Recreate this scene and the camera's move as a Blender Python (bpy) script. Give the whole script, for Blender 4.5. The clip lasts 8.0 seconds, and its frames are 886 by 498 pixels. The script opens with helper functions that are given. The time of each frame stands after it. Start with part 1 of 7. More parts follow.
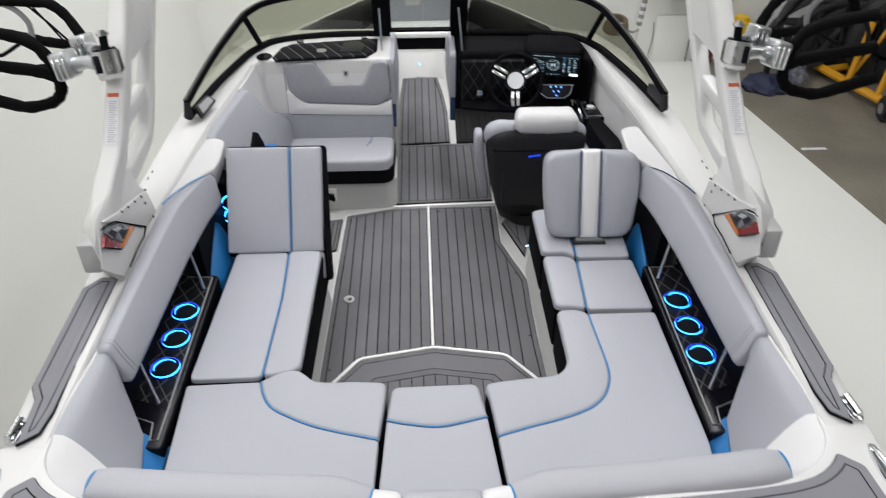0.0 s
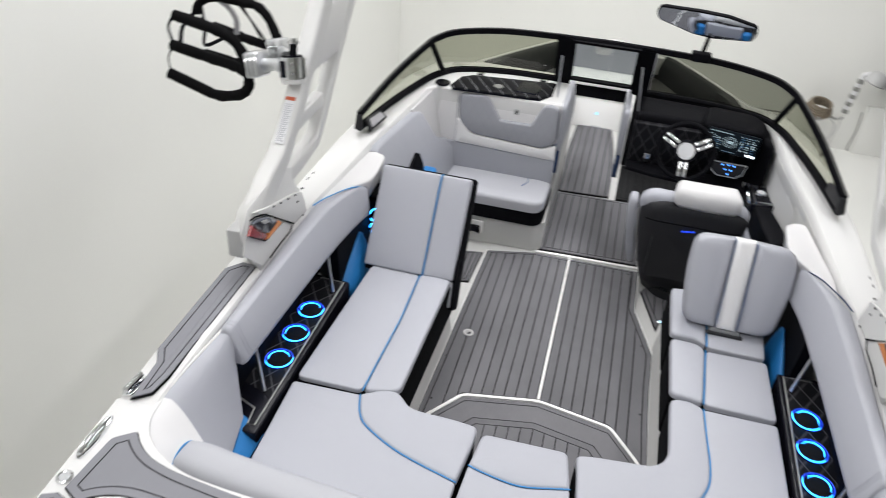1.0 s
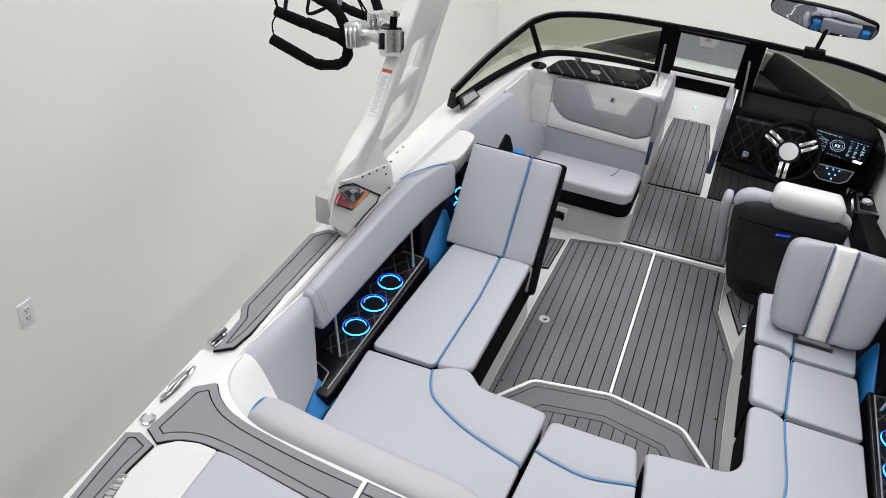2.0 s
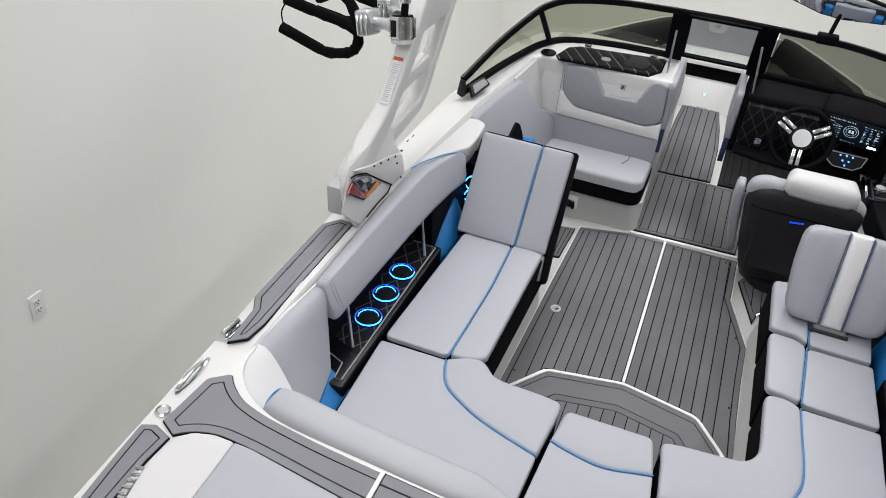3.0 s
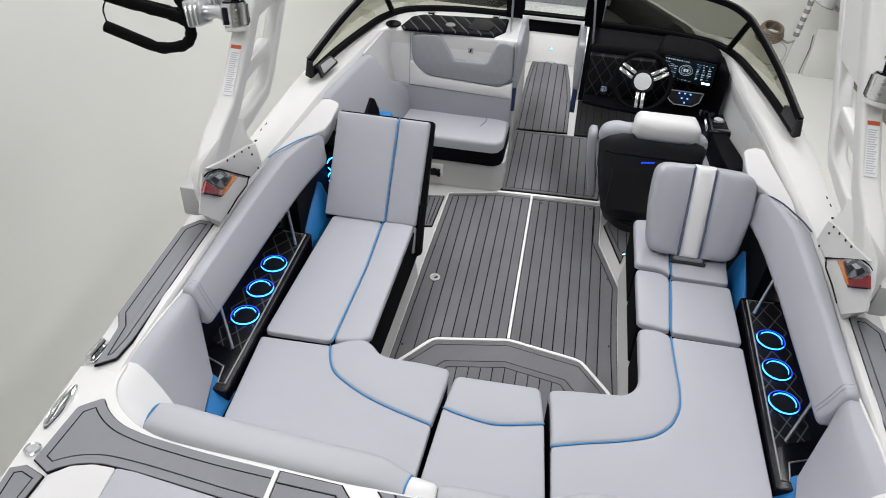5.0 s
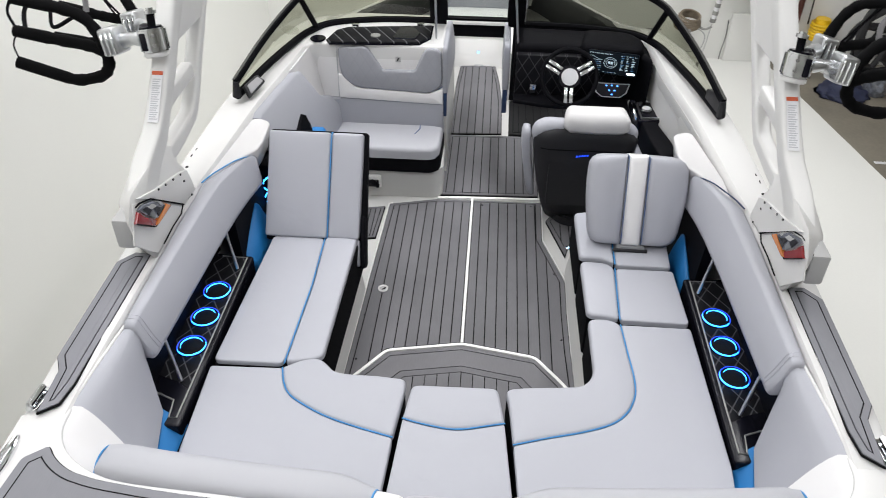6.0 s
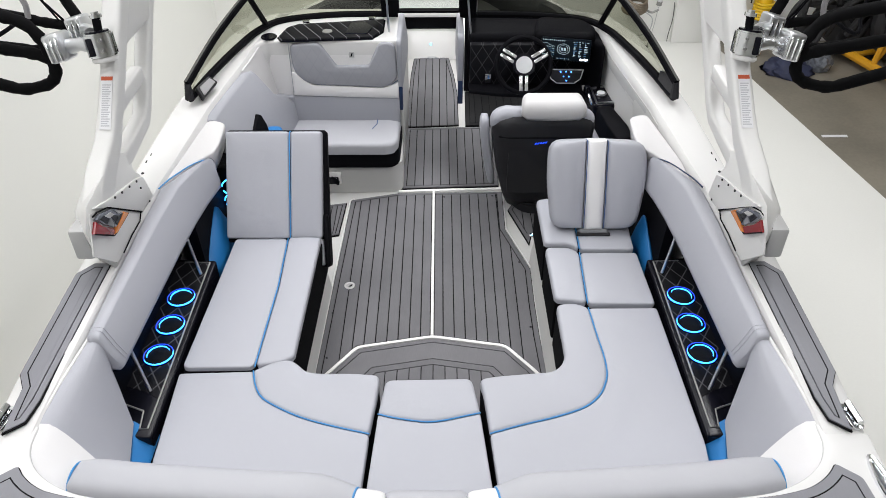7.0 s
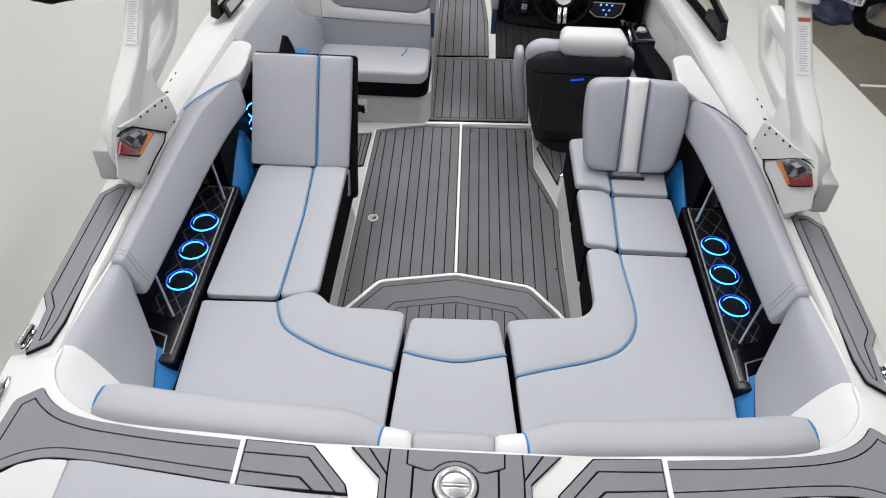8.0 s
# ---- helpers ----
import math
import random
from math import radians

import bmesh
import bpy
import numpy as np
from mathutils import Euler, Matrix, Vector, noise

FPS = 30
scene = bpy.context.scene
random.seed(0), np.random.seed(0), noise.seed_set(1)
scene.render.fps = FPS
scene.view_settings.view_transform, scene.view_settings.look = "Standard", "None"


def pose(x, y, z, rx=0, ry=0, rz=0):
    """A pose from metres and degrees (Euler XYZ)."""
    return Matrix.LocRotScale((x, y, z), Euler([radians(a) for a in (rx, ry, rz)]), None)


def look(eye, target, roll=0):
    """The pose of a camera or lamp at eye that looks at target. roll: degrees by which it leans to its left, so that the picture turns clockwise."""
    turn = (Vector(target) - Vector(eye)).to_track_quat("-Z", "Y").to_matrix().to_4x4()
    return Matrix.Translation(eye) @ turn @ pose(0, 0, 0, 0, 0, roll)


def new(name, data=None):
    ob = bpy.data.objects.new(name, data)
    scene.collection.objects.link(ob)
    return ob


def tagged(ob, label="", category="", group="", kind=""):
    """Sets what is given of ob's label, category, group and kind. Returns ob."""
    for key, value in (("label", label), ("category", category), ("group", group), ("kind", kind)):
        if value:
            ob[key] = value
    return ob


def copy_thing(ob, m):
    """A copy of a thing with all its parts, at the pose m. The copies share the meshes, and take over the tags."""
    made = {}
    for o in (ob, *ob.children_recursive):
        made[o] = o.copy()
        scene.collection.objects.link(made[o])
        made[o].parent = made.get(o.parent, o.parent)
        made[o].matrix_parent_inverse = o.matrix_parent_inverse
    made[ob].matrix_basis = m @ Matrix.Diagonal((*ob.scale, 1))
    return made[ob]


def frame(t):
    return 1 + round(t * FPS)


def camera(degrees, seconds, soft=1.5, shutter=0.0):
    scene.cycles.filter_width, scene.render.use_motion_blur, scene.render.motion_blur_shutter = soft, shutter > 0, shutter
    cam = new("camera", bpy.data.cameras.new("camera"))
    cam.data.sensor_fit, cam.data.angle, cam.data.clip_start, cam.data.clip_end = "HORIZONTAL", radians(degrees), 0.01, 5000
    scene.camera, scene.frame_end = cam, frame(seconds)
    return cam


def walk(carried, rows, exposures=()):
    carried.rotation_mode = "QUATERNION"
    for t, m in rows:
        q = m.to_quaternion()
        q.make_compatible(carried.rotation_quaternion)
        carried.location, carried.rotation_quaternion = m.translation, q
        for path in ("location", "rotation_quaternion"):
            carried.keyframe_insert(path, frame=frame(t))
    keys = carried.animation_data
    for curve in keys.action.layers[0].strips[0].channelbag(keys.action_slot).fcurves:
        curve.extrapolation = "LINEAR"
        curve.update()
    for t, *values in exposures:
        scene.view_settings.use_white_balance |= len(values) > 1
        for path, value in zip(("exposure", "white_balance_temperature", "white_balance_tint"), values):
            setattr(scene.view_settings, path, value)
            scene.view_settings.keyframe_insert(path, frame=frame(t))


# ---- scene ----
cam = camera(60.0, 8.0, soft=0.8, shutter=0.35)
PATH = [
    (0, (-0.040, -2.674, 2.572), (0.0122, -1.0686, 1.3803), -0.14),
    (0.3, (-0.065, -2.650, 2.606), (-0.0877, -1.0219, 1.4446), -0.49),
    (0.5, (-0.076, -2.629, 2.613), (-0.1210, -0.9998, 1.4540), 0.48),
    (0.7, (-0.023, -2.628, 2.616), (-0.1657, -0.9978, 1.4659), 1.57),
    (0.8, (0.004, -2.626, 2.616), (-0.2079, -0.9997, 1.4715), 2.34),
    (1, (0.060, -2.621, 2.634), (-0.2901, -1.0199, 1.4885), 4.25),
    (1.2, (0.068, -2.616, 2.627), (-0.3775, -1.0424, 1.4753), 5.30),
    (1.5, (0.068, -2.618, 2.619), (-0.4228, -1.0628, 1.4607), 5.47),
    (1.7, (0.061, -2.622, 2.615), (-0.4582, -1.0941, 1.4342), 5.30),
    (2.8, (0.013, -2.636, 2.601), (-0.5300, -1.1327, 1.3987), 4.37),
    (3, (0.002, -2.626, 2.597), (-0.5302, -1.1286, 1.3821), 4.38),
    (3.5, (-0.006, -2.615, 2.601), (-0.5011, -1.1365, 1.3488), 4.49),
    (4, (0.017, -2.609, 2.611), (-0.4128, -1.1228, 1.3442), 4.68),
    (4.5, (0.034, -2.603, 2.614), (-0.2815, -1.0897, 1.3453), 4.22),
    (4.7, (0.044, -2.601, 2.611), (-0.2316, -1.0756, 1.3471), 3.65),
    (5.8, (0.068, -2.594, 2.590), (-0.0694, -1.0217, 1.3616), 1.35),
    (6, (0.067, -2.593, 2.592), (-0.0328, -1.0183, 1.3629), 0.73),
    (6.5, (0.064, -2.587, 2.589), (0.0288, -1.0174, 1.3508), 0.05),
    (7, (0.046, -2.593, 2.587), (0.0487, -1.0254, 1.3453), -0.11),
    (7.2, (0.027, -2.583, 2.578), (0.0354, -1.0205, 1.3302), 0.29),
    (7.5, (-0.012, -2.565, 2.549), (0.0006, -1.0312, 1.2648), 0.40),
    (7.7, (-0.023, -2.542, 2.556), (-0.0117, -1.0493, 1.2253), 1.50),
    (8, (-0.037, -2.520, 2.552), (-0.0536, -1.0694, 1.1753), 2.23),
]
walk(cam, [(t, look(eye, target, roll)) for t, eye, target, roll in PATH],
     [(0, 0.0), (0.5, 0.11), (1.0, 0.18), (1.5, 0.08), (1.7, 0.08), (2.8, 0.0), (3.5, -0.03), (4.7, -0.02), (5.8, 0.19), (6.5, 0.24), (7.0, 0.22), (7.5, 0.15), (8.0, 0.04)])

# ---- world and light ----
world = bpy.data.worlds.new("world")
scene.world = world
world.use_nodes = True
world.node_tree.nodes["Background"].inputs[0].default_value = (0.80, 0.84, 0.90, 1)
world.node_tree.nodes["Background"].inputs[1].default_value = 0.03


def strip_lamp(name, x, y, z, sx, sy, power, tint=(0.985, 0.985, 1.0)):
    data = bpy.data.lights.new(name, "AREA")
    data.shape, data.size, data.size_y, data.energy, data.color = "RECTANGLE", sx, sy, power, tint
    ob = new(name, data)
    ob.matrix_world = pose(x, y, z)
    return ob


for lx, ly, wide, power in ((-1.45, -2.6, 1.2, 54), (-1.45, 1.2, 1.2, 75), (1.9, -2.6, 0.5, 43), (1.9, 1.2, 0.5, 53), (0.4, 3.6, 0.5, 92), (5.5, 1.0, 0.5, 32)):
    strip_lamp("ceiling_tube_light", lx, ly, 4.05, wide, 2.4, power)


# ---- materials ----
def nodes_of(name):
    m = bpy.data.materials.new(name)
    m.use_nodes = True
    nt = m.node_tree
    return m, nt, nt.nodes["Principled BSDF"]


def surface(name, color, rough=0.5, metal=0.0, grain=0.0, grain_scale=400.0, blotch=0.06, blotch_scale=3.0,
            coat=0.0, bump=0.25, rough_var=0.08, spec=0.5, slack=0.0):
    """A painted, moulded or woven surface: slow blotches in colour and gloss, fine grain in colour and relief."""
    m, nt, b = nodes_of(name)
    co = nt.nodes.new("ShaderNodeTexCoord")
    n1 = nt.nodes.new("ShaderNodeTexNoise")
    n1.inputs["Scale"].default_value, n1.inputs["Detail"].default_value = blotch_scale, 4
    n2 = nt.nodes.new("ShaderNodeTexNoise")
    n2.inputs["Scale"].default_value, n2.inputs["Detail"].default_value = grain_scale, 2
    nt.links.new(co.outputs["Object"], n1.inputs["Vector"])
    nt.links.new(co.outputs["Object"], n2.inputs["Vector"])
    mix = nt.nodes.new("ShaderNodeMix")
    mix.data_type = "RGBA"
    lo = [c * (1 - blotch - grain) for c in color]
    hi = [min(1, c * (1 + blotch + grain)) for c in color]
    mix.inputs[6].default_value, mix.inputs[7].default_value = (*lo, 1), (*hi, 1)
    add = nt.nodes.new("ShaderNodeMath")
    add.operation = "MULTIPLY_ADD"
    share = grain / max(grain + blotch, 1e-6)
    add.inputs[1].default_value = share
    scl = nt.nodes.new("ShaderNodeMath")
    scl.operation = "MULTIPLY"
    scl.inputs[1].default_value = 1 - share
    nt.links.new(n1.outputs["Fac"], scl.inputs[0])
    nt.links.new(n2.outputs["Fac"], add.inputs[0])
    nt.links.new(scl.outputs[0], add.inputs[2])
    nt.links.new(add.outputs[0], mix.inputs[0])
    nt.links.new(mix.outputs[2], b.inputs["Base Color"])
    rr = nt.nodes.new("ShaderNodeMapRange")
    rr.inputs[3].default_value, rr.inputs[4].default_value = max(0.02, rough - rough_var), min(1, rough + rough_var)
    nt.links.new(n1.outputs["Fac"], rr.inputs[0])
    nt.links.new(rr.outputs[0], b.inputs["Roughness"])
    b.inputs["Metallic"].default_value = metal
    b.inputs["Coat Weight"].default_value = coat
    b.inputs["Coat Roughness"].default_value = 0.08
    b.inputs["Specular IOR Level"].default_value = spec
    if bump:
        bp = nt.nodes.new("ShaderNodeBump")
        bp.inputs["Strength"].default_value, bp.inputs["Distance"].default_value = bump, 0.0012
        nt.links.new(n2.outputs["Fac"], bp.inputs["Height"])
        nt.links.new(bp.outputs[0], b.inputs["Normal"])
        if slack:
            # loose cloth: slow hollows under the fine grain
            n3 = nt.nodes.new("ShaderNodeTexNoise")
            n3.inputs["Scale"].default_value, n3.inputs["Detail"].default_value, n3.inputs["Distortion"].default_value = 7.0, 3, 0.6
            nt.links.new(co.outputs["Object"], n3.inputs["Vector"])
            b2 = nt.nodes.new("ShaderNodeBump")
            b2.inputs["Strength"].default_value, b2.inputs["Distance"].default_value = slack, 0.02
            nt.links.new(n3.outputs["Fac"], b2.inputs["Height"])
            nt.links.new(b2.outputs[0], bp.inputs["Normal"])
    return m


def glow(name, color, power):
    m, nt, b = nodes_of(name)
    b.inputs["Base Color"].default_value = (0.02, 0.02, 0.02, 1)
    b.inputs["Emission Color"].default_value = (*color, 1)
    b.inputs["Emission Strength"].default_value = power
    return m


def glass(name, tint, rough=0.02):
    m, nt, b = nodes_of(name)
    out = nt.nodes["Material Output"]
    tr = nt.nodes.new("ShaderNodeBsdfTransparent")
    tr.inputs[0].default_value = (*tint, 1)
    gl = nt.nodes.new("ShaderNodeBsdfGlossy")
    gl.inputs["Roughness"].default_value = rough
    lw = nt.nodes.new("ShaderNodeLayerWeight")
    lw.inputs[0].default_value = 0.5
    pw = nt.nodes.new("ShaderNodeMath")
    pw.operation = "POWER"
    pw.inputs[1].default_value = 4.0
    nt.links.new(lw.outputs["Facing"], pw.inputs[0])
    fr = nt.nodes.new("ShaderNodeMath")
    fr.operation = "MULTIPLY_ADD"
    fr.inputs[1].default_value, fr.inputs[2].default_value = 0.55, 0.035
    nt.links.new(pw.outputs[0], fr.inputs[0])
    mx = nt.nodes.new("ShaderNodeMixShader")
    nt.links.new(fr.outputs[0], mx.inputs[0])
    nt.links.new(tr.outputs[0], mx.inputs[1])
    nt.links.new(gl.outputs[0], mx.inputs[2])
    nt.links.new(mx.outputs[0], out.inputs[0])
    return m


def quilted(name, base, thread, size, line=0.06, up=1, signs=(1, -1), relief=0.5):
    """Padded vinyl with diamond stitching: thread lines along both diagonals, sunk into the pad."""
    m, nt, b = nodes_of(name)
    co = nt.nodes.new("ShaderNodeTexCoord")
    sep = nt.nodes.new("ShaderNodeSeparateXYZ")
    nt.links.new(co.outputs["Object"], sep.inputs[0])
    dist = []
    for sign in signs:
        a = nt.nodes.new("ShaderNodeMath"); a.operation = "MULTIPLY_ADD"
        a.inputs[1].default_value = 0.62 * sign
        nt.links.new(sep.outputs[up], a.inputs[0]); nt.links.new(sep.outputs[0], a.inputs[2])
        d = nt.nodes.new("ShaderNodeMath"); d.operation = "DIVIDE"; d.inputs[1].default_value = size
        nt.links.new(a.outputs[0], d.inputs[0])
        f = nt.nodes.new("ShaderNodeMath"); f.operation = "PINGPONG"; f.inputs[1].default_value = 0.5
        nt.links.new(d.outputs[0], f.inputs[0])
        dist.append(f)
    mn = nt.nodes.new("ShaderNodeMath"); mn.operation = "MINIMUM"
    nt.links.new(dist[0].outputs[0], mn.inputs[0]); nt.links.new(dist[-1].outputs[0], mn.inputs[1])
    mr = nt.nodes.new("ShaderNodeMapRange")
    mr.inputs[1].default_value, mr.inputs[2].default_value = line * 0.5, line
    nt.links.new(mn.outputs[0], mr.inputs[0])
    noi = nt.nodes.new("ShaderNodeTexNoise"); noi.inputs["Scale"].default_value = 40
    nt.links.new(co.outputs["Object"], noi.inputs["Vector"])
    mix = nt.nodes.new("ShaderNodeMix"); mix.data_type = "RGBA"
    mix.inputs[6].default_value, mix.inputs[7].default_value = (*thread, 1), (*base, 1)
    nt.links.new(mr.outputs[0], mix.inputs[0])
    nt.links.new(mix.outputs[2], b.inputs["Base Color"])
    pw = nt.nodes.new("ShaderNodeMath"); pw.operation = "POWER"; pw.inputs[1].default_value = 0.5
    nt.links.new(mn.outputs[0], pw.inputs[0])
    bp = nt.nodes.new("ShaderNodeBump"); bp.inputs["Strength"].default_value = relief; bp.inputs["Distance"].default_value = 0.006
    nt.links.new(pw.outputs[0], bp.inputs["Height"]); nt.links.new(bp.outputs[0], b.inputs["Normal"])
    b.inputs["Roughness"].default_value = 0.5
    b.inputs["Specular IOR Level"].default_value = 0.08
    return m


def foam(name, color, var=0.05):
    """Brushed EVA deck foam: long fine streaks along y, and a shade of its own for each plank."""
    m, nt, b = nodes_of(name)
    co = nt.nodes.new("ShaderNodeTexCoord")
    mp = nt.nodes.new("ShaderNodeMapping")
    mp.inputs["Scale"].default_value = (420, 28, 420)
    nt.links.new(co.outputs["Object"], mp.inputs[0])
    n1 = nt.nodes.new("ShaderNodeTexNoise"); n1.inputs["Scale"].default_value = 1.0; n1.inputs["Detail"].default_value = 3
    nt.links.new(mp.outputs[0], n1.inputs["Vector"])
    n2 = nt.nodes.new("ShaderNodeTexNoise"); n2.inputs["Scale"].default_value = 3.5; n2.inputs["Detail"].default_value = 4
    nt.links.new(co.outputs["Object"], n2.inputs["Vector"])
    oi = nt.nodes.new("ShaderNodeObjectInfo")
    s = nt.nodes.new("ShaderNodeMath"); s.operation = "MULTIPLY_ADD"; s.inputs[1].default_value = 0.35
    nt.links.new(oi.outputs["Random"], s.inputs[0])
    s2 = nt.nodes.new("ShaderNodeMath"); s2.operation = "MULTIPLY_ADD"; s2.inputs[1].default_value = 0.5
    nt.links.new(n1.outputs["Fac"], s2.inputs[0]); nt.links.new(n2.outputs["Fac"], s2.inputs[2])
    nt.links.new(s2.outputs[0], s.inputs[2])
    mr = nt.nodes.new("ShaderNodeMapRange"); mr.inputs[1].default_value, mr.inputs[2].default_value = 0.4, 1.5
    nt.links.new(s.outputs[0], mr.inputs[0])
    mix = nt.nodes.new("ShaderNodeMix"); mix.data_type = "RGBA"
    mix.inputs[6].default_value = (*[c * (1 - 3 * var) for c in color], 1)
    mix.inputs[7].default_value = (*[c * (1 + 3 * var) for c in color], 1)
    nt.links.new(mr.outputs[0], mix.inputs[0]); nt.links.new(mix.outputs[2], b.inputs["Base Color"])
    bp = nt.nodes.new("ShaderNodeBump"); bp.inputs["Strength"].default_value = 0.3; bp.inputs["Distance"].default_value = 0.001
    nt.links.new(n1.outputs["Fac"], bp.inputs["Height"]); nt.links.new(bp.outputs[0], b.inputs["Normal"])
    b.inputs["Roughness"].default_value = 0.72
    b.inputs["Specular IOR Level"].default_value = 0.3
    return m


VINYL = surface("grey_vinyl", (0.400, 0.406, 0.450), 0.5, grain=0.05, grain_scale=700, blotch=0.035, bump=0.3, slack=0.14)
VINYL_DARK = surface("mid_grey_vinyl", (0.345, 0.352, 0.388), 0.55, grain=0.06, grain_scale=700, blotch=0.04, bump=0.3, slack=0.14)
VINYL_WHITE = surface("white_vinyl", (0.63, 0.62, 0.625), 0.5, grain=0.03, grain_scale=700, blotch=0.03, bump=0.25, slack=0.14)
VINYL_BRIGHT = surface("bright_white_vinyl", (0.76, 0.75, 0.755), 0.5, grain=0.03, grain_scale=700, blotch=0.03, bump=0.25, slack=0.14)
SLATE = surface("slate_blue_piping", (0.045, 0.10, 0.24), 0.5, grain=0.03, blotch=0.03, bump=0)
BLUE = surface("blue_vinyl", (0.012, 0.17, 0.46), 0.5, grain=0.05, blotch=0.06)
PIPING = surface("blue_piping", (0.045, 0.255, 0.57), 0.45, grain=0.03, blotch=0.03, bump=0)
NAVY = surface("navy_piping", (0.014, 0.032, 0.09), 0.5, grain=0.03, blotch=0.03, bump=0)
BLACK = surface("black_vinyl", (0.0045, 0.0045, 0.006), 0.6, grain=0.1, blotch=0.1, spec=0.05)
BLACK_GLOSS = surface("black_gloss", (0.006, 0.006, 0.010), 0.22, grain=0.02, blotch=0.1, bump=0.05, spec=0.2)
CHARCOAL = surface("charcoal_shell", (0.022, 0.022, 0.025), 0.42, grain=0.05, blotch=0.1, spec=0.2)
RUBBER = surface("black_foam_sleeve", (0.0045, 0.0045, 0.005), 0.8, grain=0.2, grain_scale=250, blotch=0.15, spec=0.06)
GEL = surface("white_gelcoat", (0.69, 0.685, 0.68), 0.24, grain=0.005, blotch=0.02, coat=0.3, bump=0.02)
BEAD = surface("white_bead", (0.86, 0.855, 0.84), 0.35, grain=0.01, blotch=0.03, bump=0)
LINER = surface("grey_white_liner", (0.60, 0.595, 0.58), 0.5, grain=0.06, grain_scale=350, blotch=0.03)
TOWER = surface("white_powder_coat", (0.69, 0.685, 0.675), 0.38, grain=0.02, grain_scale=500, blotch=0.02, bump=0.12)
# wide tone spread: wear, with the mats' soft sheen painted into the colour
FOAM = foam("grey_deck_foam", (0.152, 0.150, 0.160), 0.085)
# deck foam with the shade under the helm dash put into its colour
FOAM_SHADED = foam("shaded_deck_foam", (0.009, 0.009, 0.010))
FOAM_LIGHT = foam("light_grey_deck_foam", (0.225, 0.226, 0.249), 0.035)
SKIRT = surface("black_base_fabric", (0.006, 0.006, 0.007), 0.85, grain=0.2, blotch=0.1, spec=0.04)
GROOVE = surface("black_groove", (0.008, 0.008, 0.009), 0.8, grain=0.1, spec=0.12)
CHROME = surface("polished_steel", (0.75, 0.76, 0.78), 0.1, metal=1.0, grain=0.02, blotch=0.03, bump=0.03)
BRUSHED = surface("brushed_aluminium", (0.62, 0.63, 0.65), 0.3, metal=1.0, grain=0.06, blotch=0.05, bump=0.1)
QUILT = quilted("black_quilted_vinyl", (0.008, 0.008, 0.010), (0.085, 0.085, 0.09), 0.075, 0.05)
QUILT_UP = quilted("black_quilted_upright_vinyl", (0.008, 0.008, 0.010), (0.05, 0.05, 0.054), 0.07, 0.04, 2)
QUILT_GREY = quilted("grey_quilted_vinyl", (0.345, 0.351, 0.383), (0.330, 0.336, 0.368), 0.062, 0.05, 2, relief=0.2)
LID_VINYL = quilted("black_stitched_vinyl", (0.008, 0.008, 0.010), (0.16, 0.16, 0.17), 0.075, 0.05, 1, (1,))
LED = glow("blue_led", (0.02, 0.30, 1.0), 8.0)
LED_DIM = glow("dim_blue_led", (0.01, 0.07, 1.0), 1.5)
WHITE_LED = glow("white_led", (0.75, 0.85, 1.0), 5.0)
LED_SWITCH = glow("switch_blue_led", (0.06, 0.26, 1.0), 4.0)
LED_PALE = glow("pale_blue_led", (0.25, 0.65, 1.0), 2.5)
SCREEN = surface("display_glass", (0.003, 0.006, 0.010), 0.3, bump=0, spec=0.08)
SCREEN_INK = glow("display_graphics", (0.62, 0.82, 0.92), 0.8)
SCREEN_BLUE = glow("display_blue_graphics", (0.05, 0.25, 0.55), 0.5)
# grey vinyl lightened for the cushions that catch more light
VINYL_LIT = surface("lit_grey_vinyl", (0.425, 0.428, 0.462), 0.5, grain=0.05, grain_scale=700, blotch=0.035, bump=0.3, slack=0.18)
GLASS = glass("grey_tinted_glass", (0.45, 0.46, 0.38))
GLASS_CLEAR = glass("pale_tinted_glass", (0.74, 0.76, 0.74))
GLASS_DARK = glass("dark_tinted_glass", (0.30, 0.307, 0.262))
MIRROR = surface("mirror", (0.75, 0.78, 0.82), 0.03, metal=1.0, grain=0, blotch=0.01, bump=0, rough_var=0.01)
WALL = surface("white_wall_paint", (0.79, 0.79, 0.76), 0.62, grain=0.02, grain_scale=120, blotch=0.03, blotch_scale=0.9, bump=0.15)


